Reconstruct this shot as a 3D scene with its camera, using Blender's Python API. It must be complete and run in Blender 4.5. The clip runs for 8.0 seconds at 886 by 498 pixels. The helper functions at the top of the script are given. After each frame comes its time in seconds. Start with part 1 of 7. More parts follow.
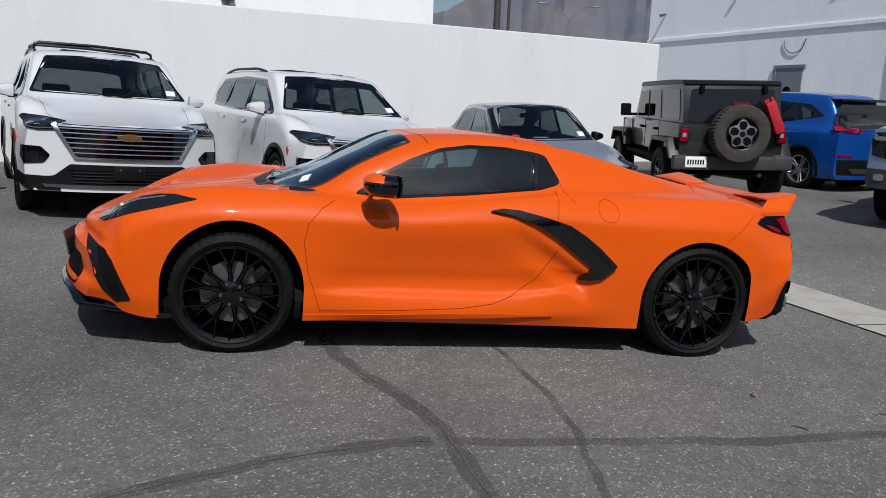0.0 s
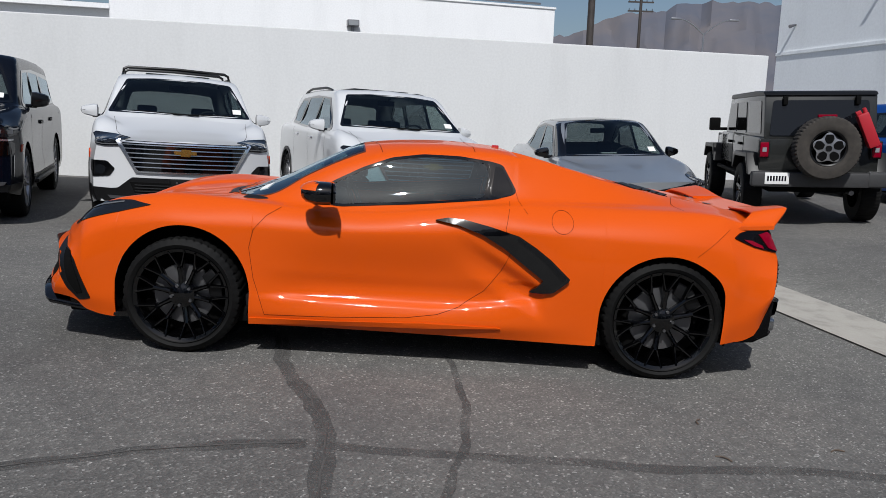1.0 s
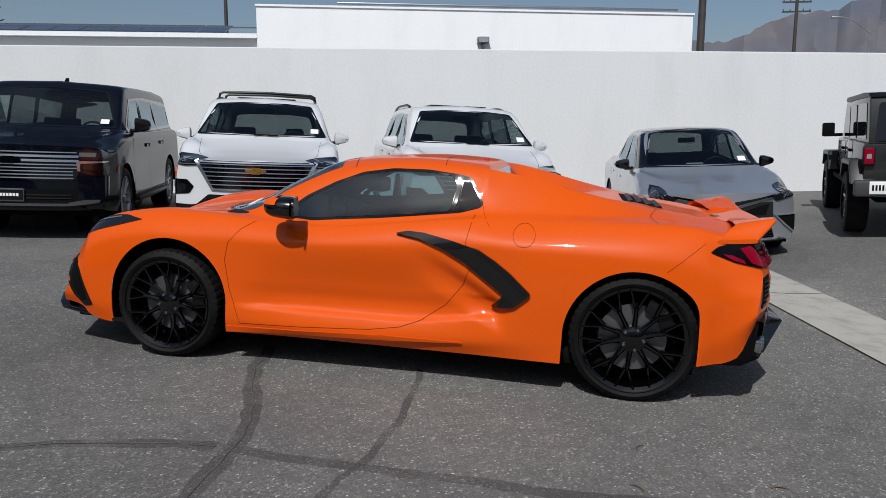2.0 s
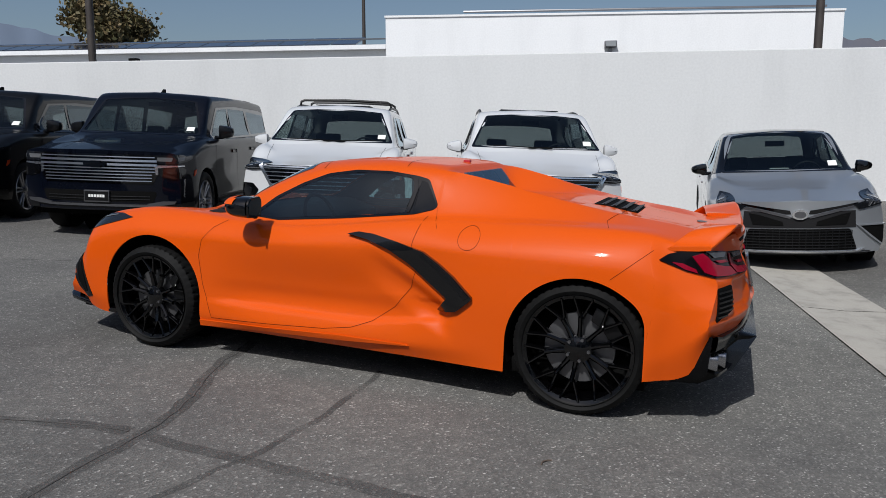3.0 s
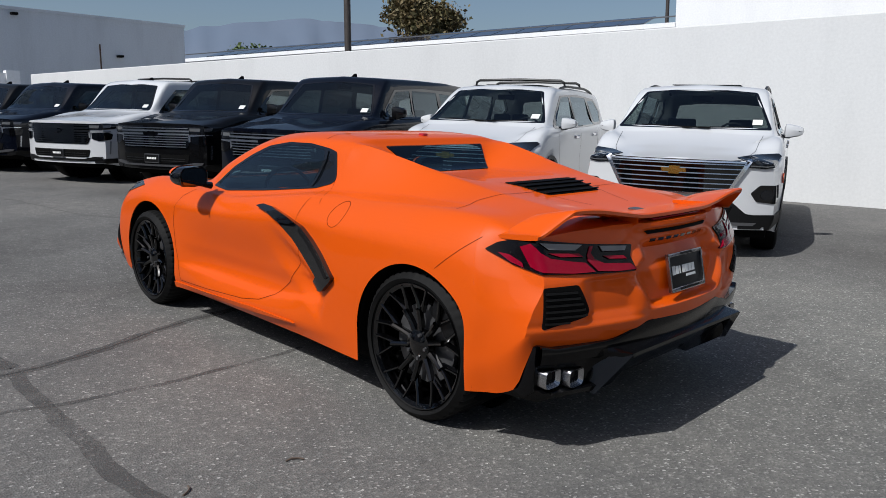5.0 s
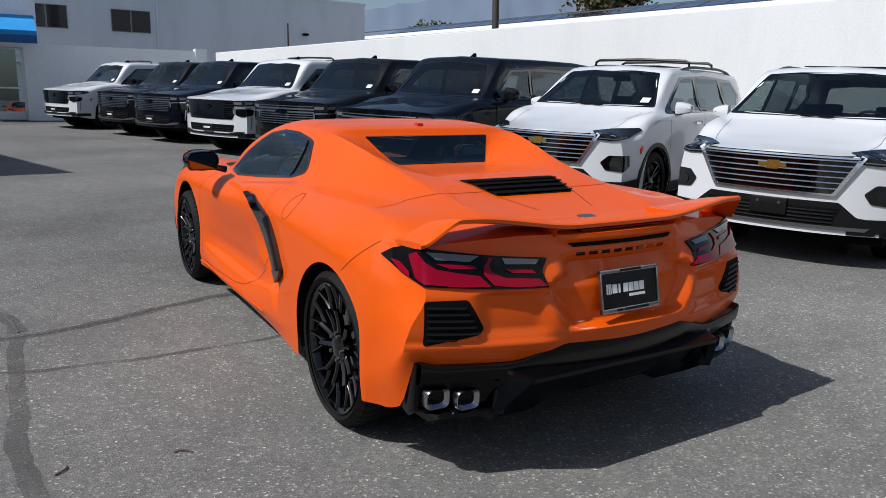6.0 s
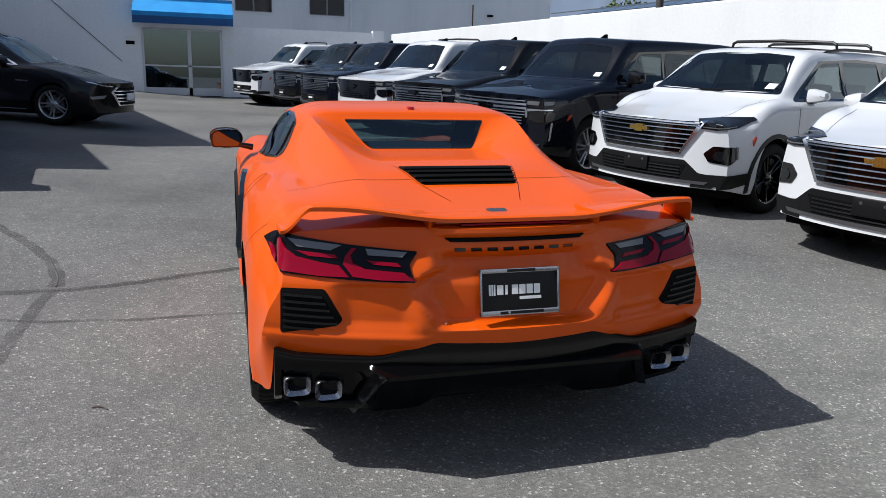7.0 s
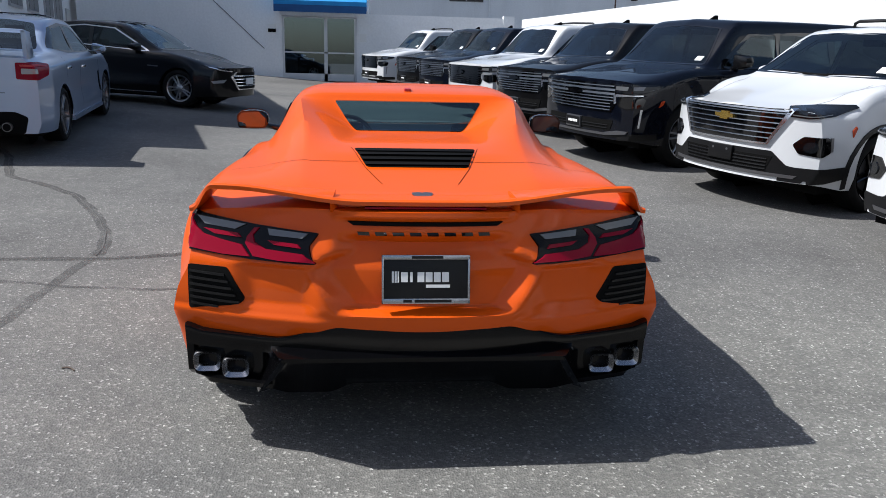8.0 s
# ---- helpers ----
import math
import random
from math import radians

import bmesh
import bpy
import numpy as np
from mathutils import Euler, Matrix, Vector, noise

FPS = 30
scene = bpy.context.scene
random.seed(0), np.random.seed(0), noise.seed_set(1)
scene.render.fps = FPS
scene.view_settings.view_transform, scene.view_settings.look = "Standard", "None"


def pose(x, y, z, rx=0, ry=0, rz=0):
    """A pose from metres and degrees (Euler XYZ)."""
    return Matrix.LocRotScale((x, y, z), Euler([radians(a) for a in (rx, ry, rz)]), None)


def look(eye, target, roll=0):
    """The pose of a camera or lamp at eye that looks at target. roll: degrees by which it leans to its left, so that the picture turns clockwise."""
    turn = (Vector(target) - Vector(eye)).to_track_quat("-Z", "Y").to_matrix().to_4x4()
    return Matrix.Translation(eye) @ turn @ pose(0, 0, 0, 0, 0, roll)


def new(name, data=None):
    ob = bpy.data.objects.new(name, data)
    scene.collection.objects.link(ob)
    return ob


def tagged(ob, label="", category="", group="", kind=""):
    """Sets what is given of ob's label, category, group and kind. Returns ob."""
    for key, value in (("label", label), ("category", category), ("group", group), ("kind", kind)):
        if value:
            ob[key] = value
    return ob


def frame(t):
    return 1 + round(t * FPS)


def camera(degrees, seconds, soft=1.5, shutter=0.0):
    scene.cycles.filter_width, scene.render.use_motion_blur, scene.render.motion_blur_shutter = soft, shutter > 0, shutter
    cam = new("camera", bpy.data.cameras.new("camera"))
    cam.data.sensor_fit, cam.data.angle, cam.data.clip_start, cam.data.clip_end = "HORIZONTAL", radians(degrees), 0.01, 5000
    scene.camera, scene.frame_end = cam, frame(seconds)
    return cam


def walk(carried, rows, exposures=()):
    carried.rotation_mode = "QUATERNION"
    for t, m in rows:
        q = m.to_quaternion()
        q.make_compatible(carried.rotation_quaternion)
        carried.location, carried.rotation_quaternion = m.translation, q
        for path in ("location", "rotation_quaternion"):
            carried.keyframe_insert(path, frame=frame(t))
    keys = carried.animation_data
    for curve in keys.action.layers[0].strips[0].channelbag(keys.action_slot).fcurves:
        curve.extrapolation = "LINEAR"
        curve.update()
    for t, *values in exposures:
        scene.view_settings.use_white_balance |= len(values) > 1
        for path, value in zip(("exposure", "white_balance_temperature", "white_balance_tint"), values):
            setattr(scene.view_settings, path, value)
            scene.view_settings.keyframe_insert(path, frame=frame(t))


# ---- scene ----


cam = camera(61.0, 8.0, 0.8)
PATH = [
    (0, (-1.041, -4.918, 1.395), (-0.637, -2.995, 1.026), 2.3),
    (0.5, (-0.504, -5.039, 1.391), (-0.277, -3.083, 1.039), 2.2),
    (1, (0.015, -5.019, 1.366), (0.064, -3.047, 1.037), 1.7),
    (1.5, (0.517, -4.987, 1.364), (0.379, -3.016, 1.056), 0.9),
    (1.7, (0.736, -4.978, 1.377), (0.512, -3.013, 1.074), 0.6),
    (2.8, (1.864, -4.714, 1.351), (1.229, -2.839, 1.069), -0.2),
    (3, (2.067, -4.624, 1.34), (1.36, -2.774, 1.062), -0.1),
    (3.5, (2.562, -4.333, 1.3), (1.675, -2.562, 1.019), 0.1),
    (4, (3.037, -3.986, 1.279), (1.975, -2.316, 0.988), 0.1),
    (4.5, (3.402, -3.563, 1.251), (2.173, -2.015, 0.943), 0.1),
    (4.7, (3.561, -3.396, 1.241), (2.263, -1.905, 0.937), -0.0),
    (5.8, (4.199, -2.346, 1.324), (2.573, -1.242, 0.955), 0.3),
    (6, (4.293, -2.131, 1.335), (2.613, -1.113, 0.96), 0.7),
    (6.5, (4.531, -1.565, 1.375), (2.738, -0.775, 0.972), 1.1),
    (7, (4.666, -1.021, 1.367), (2.794, -0.464, 0.937), 1.5),
    (7.5, (4.771, -0.517, 1.364), (2.854, -0.172, 0.912), 1.6),
    (8, (4.728, -0.166, 1.358), (2.793, 0.016, 0.886), 1.5),
]
LOT = pose(0, 0, 0, -1.0, 2.7, 0)  # the lot slopes: it rises towards -x
walk(cam, [(t, look(eye, target, roll)) for t, eye, target, roll in PATH],
     exposures=[(0, -0.05, 6300, 10), (1.7, -0.12, 6300, 10), (3.5, -0.12, 6300, 10), (4.7, 0.02, 6300, 10), (6.0, 0.25, 6250, 10), (7.0, 0.48, 6250, 10), (8.0, 0.68, 6250, 10)])

# ---- world and sun ----
SUN_WAY = (LOT.to_3x3() @ Vector((-0.10, -0.85, 1.0))).normalized()
world = bpy.data.worlds.new("sky")
scene.world = world
world.use_nodes = True
wn = world.node_tree
sky = wn.nodes.new("ShaderNodeTexSky")
sky.sky_type = "NISHITA"
sky.sun_disc = False
sky.sun_elevation = math.asin(SUN_WAY.z)
sky.sun_rotation = math.atan2(SUN_WAY.x, SUN_WAY.y)
sky.air_density, sky.dust_density, sky.ozone_density = 1.0, 2.0, 1.5
wn.links.new(sky.outputs[0], wn.nodes["Background"].inputs[0])
wn.nodes["Background"].inputs[1].default_value = 0.077
sun = new("sun", bpy.data.lights.new("sun", "SUN"))
sun.data.energy, sun.data.angle, sun.data.color = 4.1, radians(0.53), (1.0, 0.985, 0.955)
sun.matrix_world = look(SUN_WAY * 60, (0, 0, 0))


# ---- materials ----
def shader(name, base=(0.5, 0.5, 0.5), rough=0.5, metal=0.0, coat=0.0, spec=0.5, alpha=None):
    m = bpy.data.materials.new(name)
    m.use_nodes = True
    b = m.node_tree.nodes["Principled BSDF"]
    b.inputs["Base Color"].default_value = (*base, 1)
    b.inputs["Roughness"].default_value = rough
    b.inputs["Metallic"].default_value = metal
    b.inputs["Specular IOR Level"].default_value = spec
    b.inputs["Coat Weight"].default_value = coat
    b.inputs["Coat Roughness"].default_value = 0.02
    return m


def node(m, kind, **values):
    n = m.node_tree.nodes.new(kind)
    for key, value in values.items():
        n.inputs[key].default_value = value
    return n


def link(m, a, b):
    m.node_tree.links.new(a, b)


def bsdf(m):
    return m.node_tree.nodes["Principled BSDF"]


def coords(m):
    return node(m, "ShaderNodeTexCoord").outputs["Object"]


def noise_tex(m, scale, detail=4.0, rough=0.55, vec=None):
    n = node(m, "ShaderNodeTexNoise", Scale=scale, Detail=detail, Roughness=rough)
    link(m, vec or coords(m), n.inputs["Vector"])
    return n.outputs["Fac"]


def ramp(m, fac, stops):
    r = m.node_tree.nodes.new("ShaderNodeValToRGB")
    while len(r.color_ramp.elements) < len(stops):
        r.color_ramp.elements.new(0.5)
    for e, (p, c) in zip(r.color_ramp.elements, stops):
        e.position = p
        e.color = (*c, 1) if len(c) == 3 else c
    link(m, fac, r.inputs[0])
    return r.outputs[0]


def blend(m, fac, a, b, mode="MIX"):
    x = m.node_tree.nodes.new("ShaderNodeMix")
    x.data_type, x.blend_type = "RGBA", mode
    for sock, v in ((x.inputs[0], fac), (x.inputs[6], a), (x.inputs[7], b)):
        if isinstance(v, (int, float)):
            sock.default_value = v
        elif isinstance(v, tuple):
            sock.default_value = (*v, 1)
        else:
            link(m, v, sock)
    return x.outputs[2]


def bumpy(m, height, strength=0.3, distance=0.01):
    b = node(m, "ShaderNodeBump", Strength=strength, Distance=distance)
    link(m, height, b.inputs["Height"])
    link(m, b.outputs[0], bsdf(m).inputs["Normal"])


def paint(name, base, metal=0.0, rough=0.35, coat=1.0, spec=0.25):
    """Car paint under clear lacquer, with a trace of dust."""
    m = shader(name, base, rough, metal, coat=coat, spec=spec)
    dust = ramp(m, noise_tex(m, 3.0, 5), [(0.45, (0, 0, 0)), (0.8, (1, 1, 1))])
    link(m, blend(m, dust, base, tuple(c * 0.985 + 0.002 for c in base)), bsdf(m).inputs["Base Color"])
    link(m, ramp(m, noise_tex(m, 9.0, 3), [(0.3, (0.015,) * 3), (0.8, (0.06,) * 3)]), bsdf(m).inputs["Coat Roughness"])
    return m


ORANGE = paint("orange_paint", (0.63, 0.080, 0.0010), 0.0, 0.45, 0.42, 0.10)
WHITE_PAINT = paint("white_paint", (0.60, 0.61, 0.62))
NAVY_PAINT = paint("navy_paint", (0.0012, 0.0022, 0.006), 0, .4, .60, .05)
GREY_PAINT = paint("dark_grey_paint", (0.0030, 0.0030, 0.0034), 0, .4, .55, .05)
GUNMETAL = paint("gunmetal_paint", (0.020, 0.021, 0.020), 0.2, 0.4, 0.7, 0.2)
BLACK_PAINT = paint("black_paint", (0.0025, 0.0025, 0.003), 0, .4, .6, .1)
SILVER_PAINT = paint("silver_paint", (0.38, 0.40, 0.425), 0.65, 0.32)
BLUE_PAINT = paint("blue_paint", (0.005, 0.07, 0.33), 0.35, 0.3)
SILVER_BLUE = paint("cool_silver_paint", (0.37, 0.455, 0.60), 0.5, 0.33)
FRAME_PALE = shader("pale_anodised_frame", (0.62, 0.63, 0.64), 0.4, 0.2)
STEEL_BUMPER = shader("grey_bumper_plastic", (0.042, 0.042, 0.043), 0.5)
GLOSS_BLACK = shader("gloss_black", (0.0018, 0.0018, 0.0022), 0.08, 0, 0.5, 0.5)
WHEEL_BLACK = shader("wheel_lacquer_black", (0.0010, 0.0010, 0.0012), 0.10, 0, 0.6, 0.3)
SATIN_BLACK = shader("satin_black_plastic", (0.004, 0.004, 0.0045), 0.42, spec=0.3)
MATT_BLACK = shader("matt_black_plastic", (0.003, 0.003, 0.003), 0.8, spec=0.1)
CHROME = shader("chrome", (0.85, 0.86, 0.88), 0.24, 1.0)
# chrome darkened in its base, dimming what the grille bars reflect
DARK_CHROME = shader("shaded_chrome", (0.48, 0.485, 0.49), 0.20, 1.0)
ALLOY = shader("alloy", (0.42, 0.42, 0.43), 0.3, 0.9)
STEEL = shader("dull_steel", (0.20, 0.20, 0.21), 0.35, 0.9)
DISC = shader("worn_brake_iron", (0.13, 0.13, 0.135), 0.42, 0.7)
GOLD = shader("gold_emblem", (0.65, 0.42, 0.10), 0.25, 0.9)
TAIL_RED = shader("tail_lamp_red", (0.21, 0.001, 0.014), 0.14, 0, 0.0, 0.2)
EXHAUST = shader("brushed_exhaust_steel", (0.40, 0.40, 0.41), 0.26, 1.0)
LENS_SMOKE = shader("smoked_lamp_lens", (0.13, 0.135, 0.14), 0.15, 0.2, 0.2)
LENS_CLEAR = shader("lamp_lens_grey", (0.30, 0.31, 0.32), 0.15, 0.2, 0.4)
LENS_DARK = shader("headlamp_lens_dark", (0.008, 0.009, 0.011), 0.06, 0.0, 0.3, 0.4)
PAPER = shader("white_paper", (0.8, 0.8, 0.78), 0.6)
DARK_GLASS = shader("tinted_glass", (0.005, 0.006, 0.008), 0.02, 0, 0.0, 0.4)
MATT_GREY = shader("dark_grey_plastic", (0.016, 0.016, 0.017), 0.8, spec=0.1)
SEAT_GREY = shader("grey_cloth", (0.035, 0.035, 0.036), 0.8, spec=0.1)
SEAT_BLACK = shader("black_leather", (0.010, 0.010, 0.011), 0.6, spec=0.2)
RED_PLASTIC = shader("red_plastic", (0.40, 0.016, 0.026), 0.4)


def make_rubber():
    m = shader("tyre_rubber", (0.01, 0.01, 0.01), 0.7, spec=0.18)
    link(m, ramp(m, noise_tex(m, 7, 4), [(0.35, (0.003, 0.003, 0.0032)), (0.75, (0.008, 0.0078, 0.0075))]), bsdf(m).inputs["Base Color"])
    return m


def make_glass(name, tint, face=0.05):
    """Car glass: see-through in its tint, and glossy."""
    m = bpy.data.materials.new(name)
    m.use_nodes = True
    t = m.node_tree
    t.nodes.remove(t.nodes["Principled BSDF"])
    out = t.nodes["Material Output"]
    clear = node(m, "ShaderNodeBsdfTransparent", Color=(*tint, 1))
    gloss = node(m, "ShaderNodeBsdfGlossy", Color=(0.78, 0.91, 1.0, 1), Roughness=0.01)
    edge = node(m, "ShaderNodeLayerWeight", Blend=0.5)
    curve = t.nodes.new("ShaderNodeMath")
    curve.operation = "POWER"
    link(m, edge.outputs["Facing"], curve.inputs[0])
    curve.inputs[1].default_value = 4.5
    fres = t.nodes.new("ShaderNodeMath")
    fres.operation = "MULTIPLY_ADD"
    link(m, curve.outputs[0], fres.inputs[0])
    fres.inputs[1].default_value = 1 - face
    fres.inputs[2].default_value = face
    mix = t.nodes.new("ShaderNodeMixShader")
    link(m, fres.outputs[0], mix.inputs[0])
    link(m, clear.outputs[0], mix.inputs[1])
    link(m, gloss.outputs[0], mix.inputs[2])
    link(m, mix.outputs[0], out.inputs[0])
    return m


def make_asphalt():
    m = shader("asphalt", (0.07, 0.07, 0.07), 0.85)
    v = coords(m)
    grain = node(m, "ShaderNodeTexVoronoi", Scale=110.0)
    link(m, v, grain.inputs["Vector"])
    stone = ramp(m, grain.outputs["Color"], [(0.12, (0.092, 0.090, 0.086)), (0.70, (0.140, 0.136, 0.129)), (0.84, (0.20, 0.195, 0.185)), (0.97, (0.46, 0.45, 0.43))])
    patch = ramp(m, noise_tex(m, 0.35, 5, 0.6, v), [(0.33, (0.64, 0.63, 0.63)), (0.5, (0.93, 0.93, 0.93)), (0.68, (1.2, 1.19, 1.16))])
    c = blend(m, 1.0, stone, patch, "MULTIPLY")
    fine = ramp(m, noise_tex(m, 9.0, 6, 0.7, v), [(0.3, (0.8, 0.8, 0.8)), (0.75, (1.15, 1.14, 1.12))])
    c = blend(m, 1.0, c, fine, "MULTIPLY")
    # an older, paler and smoother stretch of paving with a wandering edge
    away = m.node_tree.nodes.new("ShaderNodeVectorMath")
    away.operation = "DISTANCE"
    link(m, v, away.inputs[0])
    away.inputs[1].default_value = (2.4, 2.1, 0.0)
    edge = m.node_tree.nodes.new("ShaderNodeMath")
    edge.operation = "MULTIPLY_ADD"
    link(m, noise_tex(m, 0.7, 5, 0.6, v), edge.inputs[0])
    edge.inputs[1].default_value = 1.6
    link(m, away.outputs["Value"], edge.inputs[2])
    far = m.node_tree.nodes.new("ShaderNodeMath")
    far.operation = "DIVIDE"
    link(m, edge.outputs[0], far.inputs[0])
    far.inputs[1].default_value = 5.0
    pale = ramp(m, far.outputs[0], [(0.40, (1.34, 1.35, 1.30)), (0.75, (1.0, 1.0, 1.0))])
    c = blend(m, 1.0, c, pale, "MULTIPLY")
    link(m, c, bsdf(m).inputs["Base Color"])
    bumpy(m, grain.outputs["Distance"], 0.55, 0.006)
    return m


def make_stucco(name, base, scale=1.0, streak=0.06):
    m = shader(name, base, 0.9)
    v = coords(m)
    mp = node(m, "ShaderNodeMapping", Scale=(1.0, 1.0, 0.22))
    link(m, v, mp.inputs["Vector"])
    st = noise_tex(m, 1.3 * scale, 6, 0.65, mp.outputs[0])
    low = tuple(c * (1 - 3 * streak) for c in base)
    c = ramp(m, st, [(0.28, low), (0.5, base), (0.8, tuple(min(1, c * (1 + streak)) for c in base))])
    sp = ramp(m, noise_tex(m, 22 * scale, 4, 0.6, v), [(0.3, (0.94, 0.94, 0.94)), (0.7, (1.03, 1.03, 1.03))])
    link(m, blend(m, 1.0, c, sp, "MULTIPLY"), bsdf(m).inputs["Base Color"])
    bumpy(m, noise_tex(m, 60, 5, 0.6, v), 0.25, 0.006)
    return m


def make_rough(name, lo, hi, scale, rough=0.85, bump=0.3):
    m = shader(name, lo, rough)
    v = coords(m)
    link(m, ramp(m, noise_tex(m, scale, 6, 0.6, v), [(0.3, lo), (0.72, hi)]), bsdf(m).inputs["Base Color"])
    bumpy(m, noise_tex(m, scale * 6, 5, 0.6, v), bump, 0.01)
    return m


def make_smear():
    """Thin worn tar that the asphalt shows through in patches."""
    m = make_rough("faded_tar", (0.066, 0.063, 0.060), (0.098, 0.094, 0.090), 5.0)
    t = m.node_tree
    clear = node(m, "ShaderNodeBsdfTransparent")
    mix = t.nodes.new("ShaderNodeMixShader")
    worn = ramp(m, noise_tex(m, 3.0, 5, 0.6), [(0.34, (0.25,) * 3), (0.58, (1.0,) * 3)])
    pitted = ramp(m, noise_tex(m, 70.0, 3, 0.6), [(0.38, (0.35,) * 3), (0.62, (0.85,) * 3)])
    link(m, blend(m, 1.0, worn, pitted, "MULTIPLY"), mix.inputs[0])
    link(m, clear.outputs[0], mix.inputs[1])
    link(m, bsdf(m).outputs[0], mix.inputs[2])
    link(m, mix.outputs[0], t.nodes["Material Output"].inputs[0])
    return m


TAR = make_rough("crack_tar", (0.045, 0.042, 0.040), (0.10, 0.095, 0.09), 14.0)
TAR_SMEAR = make_smear()
AWNING_BLUE = make_rough("blue_canvas", (0.01, 0.22, 0.55), (0.015, 0.28, 0.62), 3.0, 0.7, 0.1)
AWNING_DARK = make_rough("dark_blue_canvas", (0.008, 0.07, 0.22), (0.01, 0.09, 0.26), 3.0, 0.7, 0.1)
EAST_WALL = make_stucco("pale_blue_grey_paint", (0.86, 0.885, 0.90), 0.5, 0.03)
STEEL_DOOR = make_rough("grey_door_paint", (0.13, 0.15, 0.18), (0.16, 0.18, 0.21), 2.0, 0.5, 0.05)
POLE_BROWN = make_rough("dark_brown_metal", (0.035, 0.028, 0.024), (0.055, 0.045, 0.04), 8.0, 0.6, 0.1)
RUST = make_rough("rusty_pipe", (0.035, 0.02, 0.016), (0.06, 0.035, 0.025), 8.0)
SOLAR = shader("solar_glass", (0.02, 0.025, 0.045), 0.12, 0, 0.8)
BARK = make_rough("bark", (0.07, 0.05, 0.04), (0.15, 0.11, 0.08), 5.0)
LEAF_BROWN = make_rough("drying_leaves", (0.05, 0.06, 0.018), (0.16, 0.10, 0.04), 0.9, 0.7, 0.0)
LEAF_GREEN = make_rough("light_green_leaves", (0.06, 0.10, 0.025), (0.11, 0.15, 0.04), 0.9, 0.7, 0.0)
# distance haze is painted into both mountain colours, bluer for the farther range
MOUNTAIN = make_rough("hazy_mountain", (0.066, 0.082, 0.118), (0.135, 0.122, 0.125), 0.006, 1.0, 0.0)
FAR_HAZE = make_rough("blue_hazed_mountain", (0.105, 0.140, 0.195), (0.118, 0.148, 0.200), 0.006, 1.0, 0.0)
RUBBER = make_rubber()
DUSTY_RUBBER = make_rough("dusty_tyre_rubber", (0.022, 0.019, 0.016), (0.050, 0.043, 0.036), 9.0, 0.85, 0.2)
GLASS = make_glass("clear_car_glass", (0.44, 0.51, 0.50))
TINTED = make_glass("privacy_glass", (0.16, 0.18, 0.185))
BACK_GLASS = make_glass("deep_privacy_glass", (0.24, 0.265, 0.27))
SPORT_GLASS = make_glass("sports_car_glass", (0.40, 0.54, 0.56), 0.075)
DOOR_GLASS = make_glass("coated_door_glass", (0.45, 0.50, 0.50), 0.22)
ASPHALT = make_asphalt()
WALL_WHITE = make_stucco("white_painted_wall", (0.66, 0.665, 0.66), 1.0, 0.022)
BLDG_WHITE = make_stucco("white_stucco", (0.84, 0.845, 0.85), 0.6, 0.02)
BLDG_GREY = make_stucco("pale_grey_stucco", (0.68, 0.71, 0.74), 0.6, 0.04)
CONCRETE = make_stucco("concrete_gutter", (0.36, 0.34, 0.30), 3.0, 0.1)


# ---- building blocks ----
from mathutils.bvhtree import BVHTree
from mathutils.geometry import delaunay_2d_cdt


def mesh_of(name, bm, material, smooth=True, angle=None):
    me = bpy.data.meshes.new(name)
    bm.to_mesh(me)
    bm.free()
    me.materials.append(material)
    if smooth:
        me.polygons.foreach_set("use_smooth", [True] * len(me.polygons))
        if angle:
            me.set_sharp_from_angle(angle=radians(angle))
    return me


def part(name, bm, material, parent, label="", smooth=True, angle=35):
    """Links a bmesh as one mesh object under a thing or a part."""
    ob = new(name, mesh_of(name, bm, material, smooth, angle))
    ob.parent = parent
    return tagged(ob, label)


def thing(name, m, label, category, group="", kind=""):
    ob = new(name)
    ob.empty_display_size = 0.2
    ob.matrix_world = m
    return tagged(ob, label, category, group, kind)


def solid(name, bm, material, m, label, category, group="", kind="", smooth=False, angle=35):
    ob = new(name, mesh_of(name, bm, material, smooth, angle))
    ob.matrix_world = m
    return tagged(ob, label, category, group, kind)


def box(bm, x0, x1, y0, y1, z0, z1, bevel=0.0):
    r = bmesh.ops.create_cube(bm, size=1.0)
    for v in r["verts"]:
        v.co = Vector((x0 + (v.co.x + 0.5) * (x1 - x0), y0 + (v.co.y + 0.5) * (y1 - y0), z0 + (v.co.z + 0.5) * (z1 - z0)))
    if bevel:
        es = list({e for v in r["verts"] for e in v.link_edges})
        bmesh.ops.bevel(bm, geom=es, offset=bevel, segments=2, affect="EDGES", profile=0.6)
    return bm


def boxed(*a, bevel=0.0):
    return box(bmesh.new(), *a, bevel=bevel)


def tube(bm, a, b, r0, r1=None, seg=12, cap=True):
    a, b = Vector(a), Vector(b)
    r1 = r0 if r1 is None else r1
    d = b - a
    r = bmesh.ops.create_cone(bm, segments=seg, radius1=r0, radius2=r1, depth=d.length, cap_ends=cap)
    m = Matrix.Translation((a + b) / 2) @ d.to_track_quat("Z", "Y").to_matrix().to_4x4()
    bmesh.ops.transform(bm, matrix=m, verts=r["verts"])
    return bm


